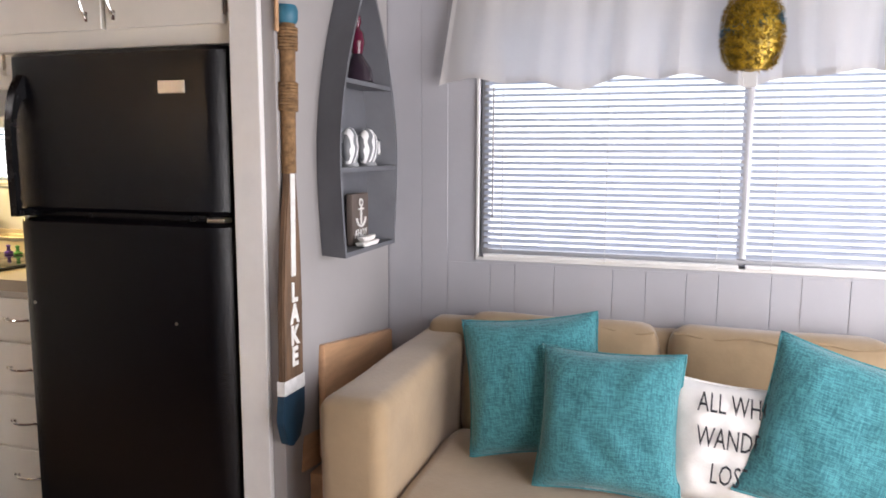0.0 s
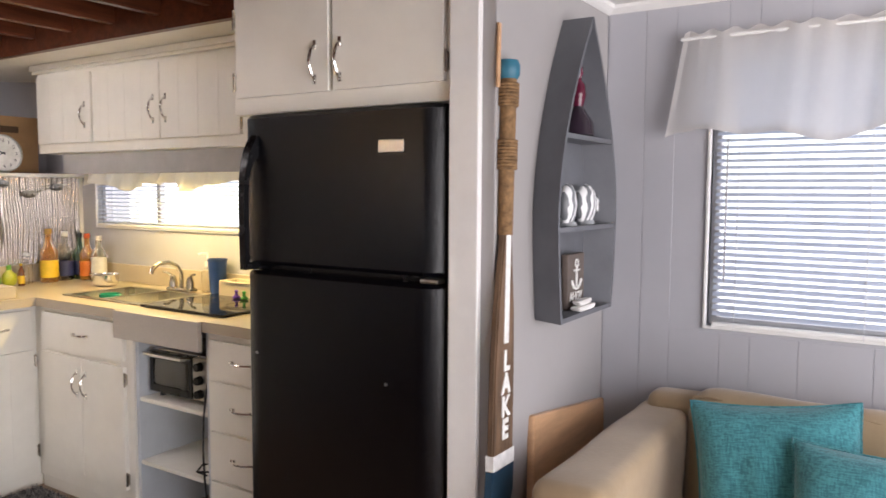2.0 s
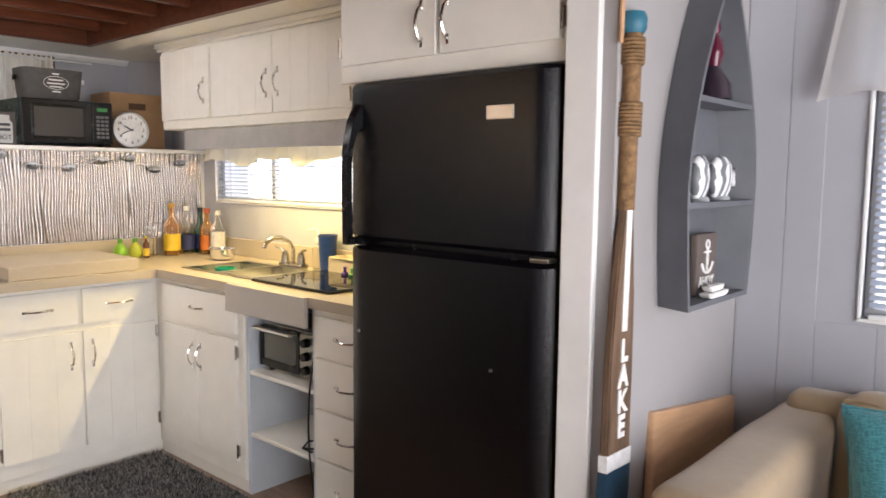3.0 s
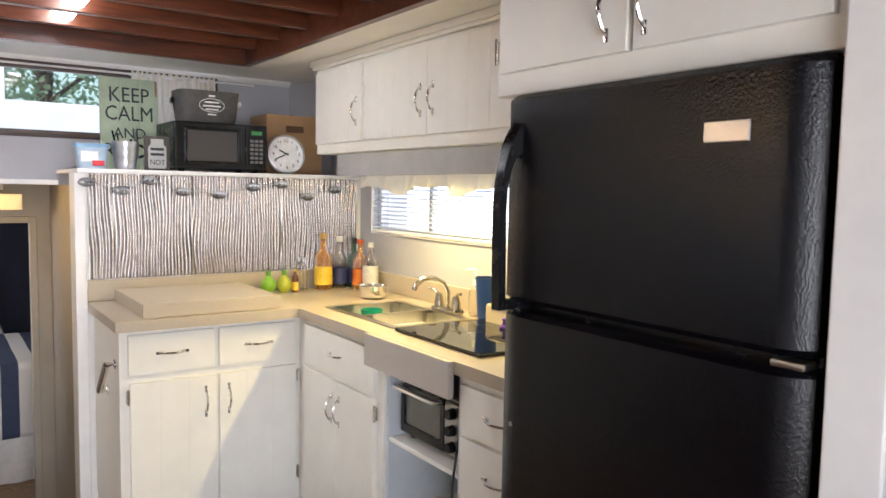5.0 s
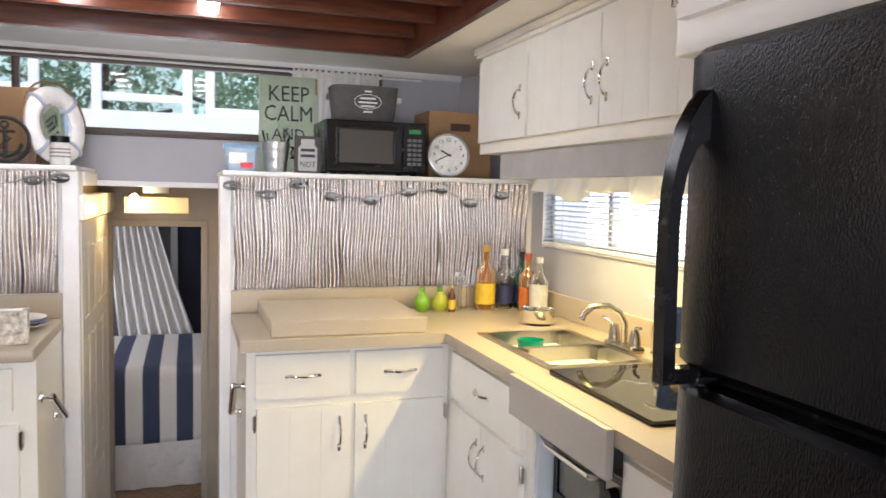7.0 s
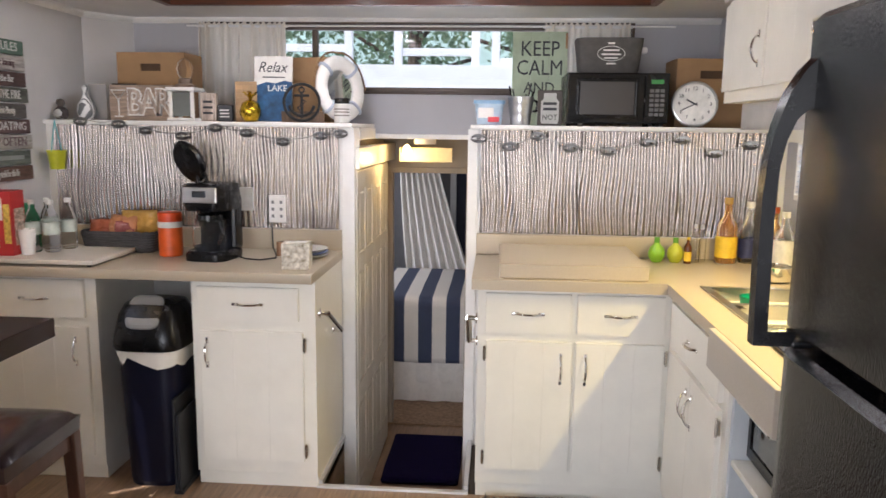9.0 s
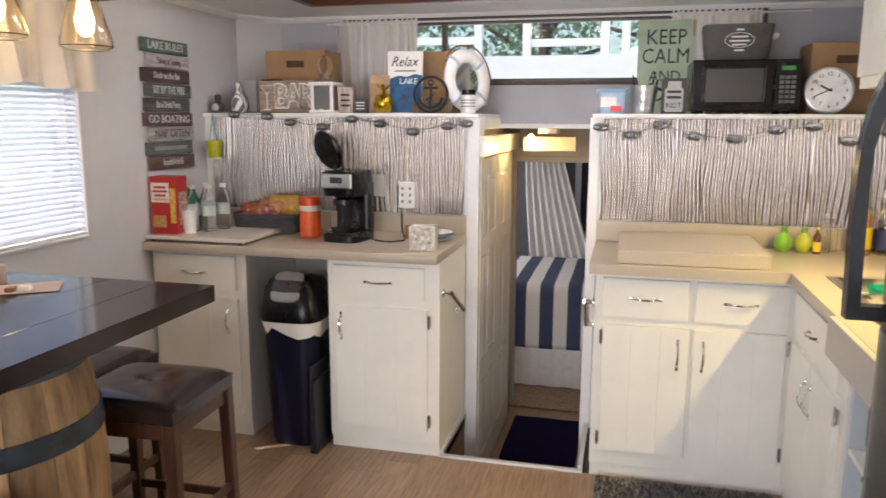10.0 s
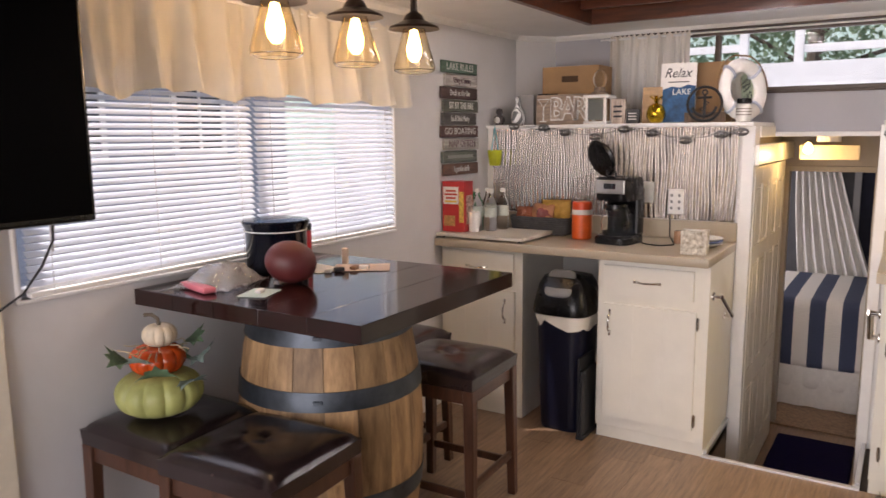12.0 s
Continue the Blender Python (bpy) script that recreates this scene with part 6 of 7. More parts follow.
u = thing("tissue_box", "white tissue box printed with small leaves", "box", (-3.585, 0.645, ZC), 6)
part("carton", B(-0.045, -0.055, 0, 0.045, 0.055, 0.105, bev=0.002), mat("leaf_print", (0.78, 0.74, 0.66), 0.6, var=0.1, scale=46, dark=(0.20, 0.16, 0.10)), u)
part("slot", B(-0.02, -0.04, 0.1045, 0.02, 0.04, 0.1065, bev=0), LINEN, u)
u = thing("plate_stack", "stack of pale paper plates on the worktop", "plates", (-3.83, 0.625, ZC))
for k in range(3):
    part("plate", lathe([(0, 0.004 + k * 0.012), (0.06, 0.004 + k * 0.012), (0.088, 0.016 + k * 0.012), (0.088, 0.019 + k * 0.012), (0.06, 0.008 + k * 0.012), (0, 0.008 + k * 0.012)], 28), (WLAB, glossy("blue_plate", (0.25, 0.32, 0.60), 0.5), WLAB)[k], u)
single("small_jar", lathe([(0, 0), (0.02, 0), (0.02, 0.06), (0.018, 0.062), (0, 0.062)], 16), glossy("spice_jar", (0.35, 0.2, 0.12), 0.2), "small spice jar on the worktop", "jar", (-3.86, 0.50, ZC))
u = tagged(thing("wall_socket", "white wall socket plate on the silver panel", "socket", (-4.030, 0.437, 1.04), RW))
part("plate", B(-0.04, -0.006, 0, 0.04, 0.0, 0.125, bev=0.003), LINEN, u)
for z in (0.03, 0.062, 0.094):
    for x in (-0.02, 0.018):
        part("slot", B(x - 0.006, -0.0068, z - 0.007, x + 0.006, -0.0055, z + 0.007, bev=0), mat("slot_grey", (0.2, 0.2, 0.2), 0.6), u)
single("notice_card", B(-0.05, -0.003, 0, 0.05, 0.0, 0.105, bev=0), WLAB, "small white card stuck on the silver panel", "card", (-4.031, 0.273, 1.093), RW)

# ---- wall signs ----
SIGNS = (("LAKE RULES", (0.10, 0.17, 0.13), 0.36), ("Fishing or Sunning", (0.50, 0.47, 0.44), 0.33), ("Dock on the Bar", (0.085, 0.05, 0.045), 0.37), ("SIT BY THE FIRE", (0.11, 0.12, 0.10), 0.36), ("Eat & Drink Plenty", (0.09, 0.085, 0.08), 0.35), ("GO BOATING", (0.10, 0.055, 0.05), 0.38), ("NAP OFTEN", (0.42, 0.40, 0.37), 0.36), ("", (0.13, 0.15, 0.13), 0.36), ("Be grateful for this life", (0.14, 0.08, 0.06), 0.36))
u = thing("wall_sign", "column of nine worn wooden slats lettered with lake mottoes", "sign", (-3.715, YL + 0.002, 1.232), 180)
rnd = random.Random(8)
for k, (s, c, w) in enumerate(SIGNS):
    z = 0.594 - 0.0665 * (k + 1) + 0.004
    dx = rnd.uniform(-0.012, 0.012)
    p = part("slat", B(dx - w / 2, -0.016, z, dx + w / 2, -0.002, z + 0.0605, bev=0.002), mat("sign_slat_paint", c, 0.65, var=0.25, scale=9, bump=0.15, stretch=(1, 4, 8)), u)
    ink = mat("slat_ink", (0.62, 0.62, 0.60) if sum(c) < 0.6 else (0.12, 0.07, 0.08), 0.7)
    if s:
        words(s, 0.052 if s.isupper() else 0.043, p, ink, dx, -0.0165, z + 0.031, "lettering", min(1.0, 10.5 / len(s)))
    else:
        part("lettering_bar", B(dx - 0.13, -0.0175, z + 0.022, dx + 0.13, -0.0155, z + 0.040, bev=0), mat("faded_ink", (0.28, 0.30, 0.28), 0.7), p)
u = thing("hanging_pot", "small lime-green pot hanging at the ledge corner", "pot", (-3.99, -0.575, 1.27))
part("pot", lathe([(0, 0), (0.03, 0), (0.042, 0.085), (0.039, 0.085), (0.028, 0.005), (0, 0.005)], 20), glossy("lime_plastic", (0.50, 0.52, 0.02), 0.4), u)
part("hanger", tube([(0.04, 0, 0.08), (0.02, 0, 0.15), (0.0, 0, 0.22), (-0.02, 0, 0.15), (-0.04, 0, 0.08)], 0.003, 6), glossy("teal_cord", (0.1, 0.4, 0.45), 0.5), u)

# ---- on the ledge ----
ZL = 1.4955


def file_box(pos, w, d, h, rz, label):
    u = thing("cardboard_box", label, "box", pos, rz, "cardboard boxes")
    bm = bmesh.new()
    t = 0.004
    holed(bm, -w / 2, w / 2, 0, h, [(-0.05, 0.05, h - 0.085, h - 0.05)], lambda a, b, c, e: box(bm, a, -d / 2, c, b, -d / 2 + t, e))
    part("front_wall", bm, CARDBOARD, u)
    part("back_wall", B(-w / 2, d / 2 - t, 0, w / 2, d / 2, h, bev=0), CARDBOARD, u)
    for s in (-1, 1):
        part("side_wall", B(s * w / 2 - (t if s > 0 else 0), -d / 2 + t, 0, s * w / 2 + (0 if s > 0 else t), d / 2 - t, h, bev=0), CARDBOARD, u)
    part("bottom", B(-w / 2 + t, -d / 2 + t, 0, w / 2 - t, d / 2 - t, t, bev=0), CARDBOARD, u)
    # added dark sheet behind the hand slot, colouring in the box's inner shade
    part("inside", B(-w / 2 + t, -d / 2 + 0.02, t, w / 2 - t, -d / 2 + 0.024, h - 0.02, bev=0), mat("box_shadow_card", (0.12, 0.07, 0.04), 0.9), u)
    part("lid", B(-w / 2, -d / 2, h, w / 2, d / 2, h + t, bev=0), CARDBOARD, u)
    return u


file_box((-4.42, -0.262, ZL), 0.34, 0.22, 0.325, 90, "plain cardboard box with a hand slot on the ledge")
file_box((-4.36, 2.40, ZL), 0.31, 0.24, 0.305, 90, "cardboard box with a hand slot behind the clock")
u = thing("cardboard_box", "open brown cardboard box behind the lake sign", "box", (-4.42, 0.52, ZL), 80, "cardboard boxes")
part("body", B(-0.13, -0.10, 0, 0.13, 0.10, 0.31, bev=0.002), CARDBOARD, u)
part("flap", B(0.06, -0.104, 0.0, 0.128, -0.1005, 0.31, bev=0), mat("cut_cardboard", (0.40, 0.25, 0.13), 0.8), u)

u = thing("zebra_vase", "glass vase with a black and white striped figure", "vase", (-4.16, -0.515, ZL))
part("figure", lathe([(0, 0), (0.035, 0), (0.05, 0.03), (0.045, 0.07), (0.02, 0.10), (0.012, 0.13), (0.02, 0.15), (0, 0.165)], 20, squash=0.8), ZEBRA, u)
part("backing", B(-0.052, -0.01, 0, -0.048, 0.075, 0.17, bev=0), mat("grey_card", (0.33, 0.32, 0.32), 0.5), u)
u = thing("bird_figurine", "dark bird figurine at the ledge corner", "figurine", (-4.09, -0.60, ZL))
part("body", lathe([(0, 0), (0.022, 0.002), (0.032, 0.02), (0.03, 0.045), (0.014, 0.06), (0.02, 0.075), (0.016, 0.09), (0, 0.097)], 16), mat("dark_stone", (0.06, 0.05, 0.05), 0.6, var=0.3, scale=40), u)
part("breast", lathe([(0, 0.0), (0.018, 0.006), (0.02, 0.02), (0.012, 0.035), (0, 0.04)], 12, (0.022, 0.0, 0.01)), mat("pale_stone", (0.5, 0.5, 0.48), 0.6), u)
u = thing("bar_sign", "whitewashed wooden sign with a cocktail glass and cut-out letters", "sign", (-4.17, -0.245, ZL), RW)
STR = mat("striped_whitewash", (0.62, 0.52, 0.44), 0.7, var=0.3, scale=7, stretch=(12, 1, 1), dark=(0.12, 0.085, 0.07))
part("board", B(-0.155, -0.010, 0, 0.155, 0.008, 0.165, bev=0.002), mat("weathered_board", (0.40, 0.30, 0.23), 0.7, var=0.3, scale=8, stretch=(1, 1, 9)), u)
for s, x in (("B", -0.03), ("A", 0.04), ("R", 0.11)):
    words(s, 0.17, u, WHITEINK, x, -0.0125, 0.08, "letter_outline", 0.85, depth=0.0015, bold=0.007)
    words(s, 0.17, u, STR, x, -0.016, 0.08, "cutout_letter", 0.85, depth=0.004)
bm = tube([(-0.145, -0.012, 0.14), (-0.075, -0.012, 0.14), (-0.11, -0.012, 0.095)], 0.004, 6, None, True)
tube([(-0.11, -0.012, 0.095), (-0.11, -0.012, 0.02)], 0.0035, 6, bm)
tube([(-0.13, -0.012, 0.018), (-0.09, -0.012, 0.018)], 0.0035, 6, bm)
part("cocktail_glass", bm, WHITEINK, u, "white outline of a cocktail glass")
u = thing("picture_frame", "thin black picture frame behind the sign", "frame", (-4.25, -0.37, ZL), RW)
bm = bmesh.new()
for a in ((-0.06, 0, -0.05, 0.175), (0.05, 0, 0.06, 0.175), (-0.05, 0, 0.05, 0.01), (-0.05, 0.165, 0.05, 0.175)):
    box(bm, a[0], -0.006, a[1], a[2], 0.006, a[3])
part("frame", bm, BLACK, u)
part("print", B(-0.05, 0.0, 0.01, 0.05, 0.004, 0.165, bev=0), mat("grey_print", (0.3, 0.29, 0.28), 0.5), u)
u = thing("lantern", "white painted wooden lantern with a glass globe on top", "lantern", (-4.13, -0.015, ZL), RW)
for x in (-0.05, 0.05):
    for y in (-0.05, 0.05):
        part("post", B(x - 0.008, y - 0.008, 0.012, x + 0.008, y + 0.008, 0.135), LINEN, u)
part("base", B(-0.066, -0.066, 0, 0.066, 0.066, 0.014), LINEN, u)
part("top_plate", B(-0.068, -0.068, 0.135, 0.068, 0.068, 0.152), LINEN, u)
part("front_door", B(-0.042, -0.056, 0.02, 0.042, -0.052, 0.13, bev=0.001), mat("smoked_pane", (0.14, 0.15, 0.14), 0.1), u)
part("roof", lathe([(0.05, 0.152), (0.045, 0.165), (0.03, 0.17), (0.03, 0.19), (0.02, 0.195), (0, 0.195)], 16), mat("brown_roof", (0.20, 0.14, 0.10), 0.6), u)
part("globe", lathe([(0.02, 0.19), (0.034, 0.215), (0.038, 0.24), (0.03, 0.265), (0.012, 0.282), (0, 0.285)], 20), CLEAR, u)
for y, w, h, m, lab in ((0.085, 0.075, 0.13, STR, "small wooden block with dark arrows"), (0.165, 0.07, 0.075, mat("slate_block", (0.055, 0.055, 0.06), 0.6), "small dark lettered block")):
    u = thing("block_sign", lab, "sign", (-4.15, y, ZL), RW)
    part("block", B(-w / 2, -0.012, 0, w / 2, 0.012, h), m, u)
    for k in range(3):
        part("text_bar", B(-w * 0.32, -0.0135, h * (0.25 + 0.2 * k), w * 0.3, -0.0118, h * (0.33 + 0.2 * k), bev=0), INK if m is STR else WHITEINK, u)
u = thing("block_tower", "stack of plain wooden game blocks", "game", (-4.20, 0.255, ZL), 100)
for k in range(10):
    for i in range(3):
        a = (i - 1) * 0.033
        q = (-0.0485, a - 0.016, 0.0485, a + 0.016) if k % 2 else (a - 0.016, -0.0485, a + 0.016, 0.0485)
        part("wooden_block", B(q[0], q[1], k * 0.0185, q[2], q[3], k * 0.0185 + 0.018, bev=0), mat("block_pine", (0.50, 0.32, 0.17), 0.6, var=0.15, island=0.15) if k + i == 0 else bpy.data.materials["block_pine"], u)
u = thing("gold_pineapple", "small shiny gold pineapple ornament", "ornament", (-4.10, 0.30, ZL))
GO = mat("polished_gold", (0.62, 0.40, 0.03), 0.25, 0.9, var=0.3, scale=60)
bm = lathe([(0, 0), (0.028, 0.002), (0.046, 0.03), (0.048, 0.055), (0.036, 0.085), (0.015, 0.098), (0, 0.1)], 22)
for v in bm.verts:
    a = math.atan2(v.co.y, v.co.x)
    v.co.xy *= 1 + 0.06 * math.sin(8 * a + v.co.z * 160)
part("fruit", bm, GO, u)
bm = bmesh.new()
for k in range(9):
    a = k * 2.4
    tube([(0, 0, 0.095), (0.012 * math.cos(a), 0.012 * math.sin(a), 0.12), (0.03 * math.cos(a), 0.03 * math.sin(a), 0.135 - 0.01 * (k % 2))], 0.004, 5, bm)
part("crown", bm, GO, u)
u = thing("relax_sign", "white and blue canvas sign reading Relax and LAKE", "sign", (-4.17, 0.385, ZL), 96, rx=-8)
part("canvas", B(-0.088, -0.010, 0.0, 0.088, 0.008, 0.305, bev=0.001), LINEN, u)
bm = prism([(-0.0885, 0.002), (0.0885, 0.002), (0.0885, 0.185), (0.05, 0.192), (0.01, 0.178), (-0.03, 0.185), (-0.0885, 0.165)], -0.0115, -0.0098)
part("blue_wash", bm, mat("lake_blue_wash", (0.02, 0.10, 0.24), 0.6, var=0.35, scale=18), u, "blue watercolour lower half")
words("Relax", 0.07, u, INK, -0.005, -0.011, 0.252, "lettering", 0.85, shear=0.35)
part("text_bar", B(-0.05, -0.0115, 0.205, 0.055, -0.0102, 0.210, bev=0), INK, u)
words("LAKE", 0.042, u, WHITEINK, 0.02, -0.0122, 0.155, "lettering", 0.95)
u = thing("anchor_ring", "black iron ring with an anchor inside", "ornament", (-4.12, 0.535, ZL), RW)
bm = tube([(0.083 * math.cos(a), 0, 0.090 + 0.083 * math.sin(a)) for a in (2 * math.pi * k / 36 for k in range(36))], 0.007, 8, None, True)
part("ring", bm, BLACKMATT, u)
bm = tube([(0, 0, 0.02), (0, 0, 0.135)], 0.007, 8)
tube([(0.012 * math.cos(a), 0, 0.147 + 0.012 * math.sin(a)) for a in (2 * math.pi * k / 14 for k in range(14))], 0.0045, 6, bm, True)
tube([(-0.035, 0, 0.122), (0.035, 0, 0.122)], 0.006, 8, bm)
tube([(0.058 * math.cos(a), 0, 0.085 + 0.055 * math.sin(a)) for a in (math.pi * (1.05 + 0.9 * k / 14) for k in range(15))], 0.007, 8, bm)
tube([(0.0, -0.006, 0.105), (0.022, -0.006, 0.095), (0.0, -0.006, 0.08), (-0.02, -0.006, 0.065), (0.0, -0.006, 0.05)], 0.004, 6, bm)
part("anchor", bm, BLACKMATT, u)
part("backing", B(-0.10, 0.012, 0, 0.10, 0.018, 0.05, bev=0), OARWOOD, u)
u = thing("lifebuoy_mirror", "white lifebuoy with rope framing a round mirror", "mirror", (-4.25, 0.70, ZL + 0.004), 147, rx=-6)
bm = bmesh.new()
R, r, n, mm = 0.122, 0.034, 48, 14
g = [[bm.verts.new(((R + r * math.cos(b)) * math.cos(a), 0.6 * r * math.sin(b), 0.156 + (R + r * math.cos(b)) * math.sin(a))) for b in (2 * math.pi * j / mm for j in range(mm))] for a in (2 * math.pi * i / n for i in range(n))]
for i in range(n):
    for j in range(mm):
        bm.faces.new((g[i][j], g[(i + 1) % n][j], g[(i + 1) % n][(j + 1) % mm], g[i][(j + 1) % mm]))
part("ring", bm, LINEN, u)
for k in range(4):
    a0 = math.pi / 4 + k * math.pi / 2
    bm = tube([(R * math.cos(a0) + (r + 0.003) * math.cos(b) * math.cos(a0), 0.63 * (r + 0.002) * math.sin(b), 0.156 + (R + (r + 0.003) * math.cos(b)) * math.sin(a0)) for b in (2 * math.pi * j / 16 for j in range(16))], 0.008, 6, None, True)
    part("band", bm, mat("pale_blue_band", (0.45, 0.50, 0.60), 0.8), u)
bm = tube([((R + r + 0.012) * math.cos(a), 0, 0.156 + (R + r + 0.012 + 0.012 * abs(math.sin(2 * a))) * math.sin(a)) for a in (math.pi * k / 24 for k in range(25))], 0.0045, 6)
part("rope", bm, ROPE, u)
bm = bmesh.new()
cyl(bm, (0, 0.004, 0.156), (0, 0.008, 0.156), 0.095, seg=36)
part("mirror_glass", bm, mat("mirror_silver", (0.85, 0.87, 0.88), 0.03, 1.0, var=0.0), u)
u = thing("candle_jar", "small pale jar with a black lid and printed label", "jar", (-4.10, 0.725, ZL))
part("jar", lathe([(0, 0), (0.033, 0), (0.035, 0.004), (0.035, 0.08), (0.028, 0.088)], 22), WLAB, u)
part("lid", lathe([(0.03, 0.085), (0.034, 0.087), (0.034, 0.11), (0, 0.112)], 22), BLACK, u)
for z in (0.03, 0.045, 0.058):
    part("text_bar", lathe([(0.0352, z), (0.0356, z), (0.0356, z + 0.006), (0.0352, z + 0.006)], 22), mat("label_print", (0.25, 0.22, 0.2), 0.6), u)

# other side of the opening
u = thing("plastic_tub", "blue-tinted plastic storage tub on the ledge", "container", (-4.15, 1.395, ZL), RW)
BT = glossy("blue_tint_plastic", (0.42, 0.55, 0.68), 0.25)
part("tub", loft([squircle(0.055, 0.045, 0, 28, 6), squircle(0.066, 0.055, 0.095, 28, 6)]), BT, u)
part("rim", loft([squircle(0.072, 0.060, 0.093, 28, 6), squircle(0.072, 0.060, 0.108, 28, 6)]), glossy("blue_rim_plastic", (0.22, 0.40, 0.62), 0.3), u)
part("red_patch", B(-0.005, -0.0575, 0.012, 0.045, -0.0535, 0.035, bev=0.001), glossy("red_print", (0.6, 0.03, 0.04), 0.4), u)
part("white_patch", B(-0.05, -0.057, 0.03, 0.02, -0.054, 0.075, bev=0.001), LINEN, u)
u = thing("metal_bucket", "small ribbed tin bucket holding straws", "bucket", (-4.14, 1.535, ZL))
prf = []
for k in range(13):
    z = 0.125 * k / 12
    prf.append((0.043 + 0.016 * k / 12 + (0.0022 if k % 4 == 2 else 0), z))
part("pail", lathe([(0, 0), *prf, (0.062, 0.126), (0.057, 0.124), (0.04, 0.004), (0, 0.004)], 28), mat("tin", (0.55, 0.56, 0.57), 0.3, 0.9, var=0.12, scale=25), u)
for k, (dx, dy) in enumerate(((0.02, 0.035), (-0.01, -0.04), (0.01, -0.028), (-0.02, 0.045), (0.0, 0.02))):
    part("straw", cyl(bmesh.new(), (dx * 0.4, dy * 0.4, 0.01), (dx * 1.3, dy * 1.3, 0.185 - 0.012 * k), 0.004, seg=8), BLACK, u)
part("ear", tube([(0, 0.06, 0.11), (0.0, 0.085, 0.10), (0.0, 0.088, 0.07), (0, 0.062, 0.06)], 0.004, 6), BLACK, u)
u = thing("jar_plaque", "dark plaque with a white jar lettered NOT", "sign", (-4.11, 1.665, ZL), RW)
part("board", B(-0.055, -0.008, 0, 0.055, 0.01, 0.155, bev=0.002), mat("plaque_dark", (0.05, 0.04, 0.035), 0.6), u)
bm = prism([(-0.036, 0.008), (0.036, 0.008), (0.04, 0.02), (0.04, 0.105), (0.028, 0.118), (0.028, 0.142), (-0.028, 0.142), (-0.028, 0.118), (-0.04, 0.105), (-0.04, 0.02)], -0.0105, -0.008)
part("jar_print", bm, mat("chalk_grey", (0.42, 0.42, 0.40), 0.7), u)
for z in (0.09, 0.066):
    part("text_bar", B(-0.03, -0.012, z, 0.03, -0.0102, z + 0.012, bev=0), INK, u)
words("NOT", 0.034, u, INK, 0, -0.0115, 0.035, "lettering", 0.9)

u = thing("microwave", "black countertop microwave oven on the ledge", "microwave", (-4.235, 1.958, ZL), RW)
part("case", B(-0.222, -0.145, 0.012, 0.222, 0.17, 0.232, bev=0.005), BLACK, u)
dm = part("door", B(-0.221, -0.163, 0.013, 0.115, -0.146, 0.231, bev=0.006), mat("glossy_black_door", (0.008, 0.008, 0.009), 0.12), u)
part("window", B(-0.165, -0.1645, 0.05, 0.07, -0.1628, 0.192, bev=0.0), mat("mesh_window", (0.05, 0.045, 0.042), 0.35, var=0.1, scale=300), dm, "grey meshed door window")
bm = bmesh.new()
for a in ((-0.180, 0.036, 0.086, 0.048), (-0.180, 0.194, 0.086, 0.206), (-0.180, 0.048, -0.168, 0.194), (0.074, 0.048, 0.086, 0.194)):
    box(bm, a[0], -0.170, a[1], a[2], -0.162, a[3], 0.003)
part("window_bezel", bm, BLACK, dm)
part("control_panel", B(0.117, -0.161, 0.013, 0.221, -0.146, 0.231, bev=0.004), BLACK, u)
part("display", B(0.142, -0.1625, 0.184, 0.196, -0.1608, 0.202, bev=0), mat("green_display", (0.03, 0.16, 0.04), 0.3, emit=0.3), u, "green clock display")
btn = mat("key_grey", (0.11, 0.11, 0.115), 0.5)
for r_ in range(6):
    for c_ in range(3):
        part("key", B(0.137 + 0.023 * c_, -0.1622, 0.045 + 0.0205 * r_, 0.155 + 0.023 * c_, -0.1608, 0.059 + 0.0205 * r_, bev=0), btn, u)
for x in (-0.18, 0.18):
    for y in (-0.11, 0.13):
        part("foot", cyl(bmesh.new(), (x, y, 0), (x, y, 0.014), 0.015), BLACKMATT, u)
u = thing("fabric_tub", "charcoal fabric tub with side handles and a white printed badge", "basket", (-4.24, 1.93, ZL + 0.2335), RW)
CH = mat("charcoal_felt", (0.085, 0.08, 0.075), 0.85, var=0.12, scale=30, bump=0.2)
part("tub", loft([squircle(0.125, 0.08, 0, 36, 5), squircle(0.135, 0.09, 0.02, 36, 5), squircle(0.150, 0.10, 0.155, 36, 5), squircle(0.146, 0.096, 0.155, 36, 5), squircle(0.12, 0.075, 0.02, 36, 5)]), CH, u)
for s in (-1, 1):
    part("side_handle", B(s * 0.148 - 0.012, -0.03, 0.095, s * 0.148 + 0.018 * s + 0.006, 0.03, 0.12, bev=0.006), LINEN, u)
bm = tube([(0.06 * math.cos(a), -0.0968 - 0.004, 0.085 + 0.032 * math.sin(a)) for a in (2 * math.pi * k / 28 for k in range(28))], 0.0014, 5, None, True)
for z, w in ((0.10, 0.035), (0.082, 0.042), (0.066, 0.03), (0.13, 0.015), (0.042, 0.02)):
    box(bm, -w, -0.1025, z - 0.004, w, -0.0985, z + 0.003)
part("badge", bm, WHITEINK, u, "white oval printed badge")
u = thing("keep_calm_sign", "pale green wooden sign reading KEEP CALM AND ROCK", "sign", (-4.52, 1.637, ZL), RW, rx=-4)
for k in range(3):
    part("plank", B(-0.136 + 0.091 * k, -0.012, 0, -0.136 + 0.091 * (k + 1) - 0.0012, 0.008, 0.462, bev=0.002), GREENPAINT, u)
part("rust_edge", B(0.125, -0.0135, 0.38, 0.1355, -0.0115, 0.455, bev=0), mat("rusty_edge", (0.35, 0.20, 0.10), 0.7, var=0.3, scale=40), u)
words("KEEP", 0.105, u, INK, 0, -0.0128, 0.375, "lettering", 0.86)
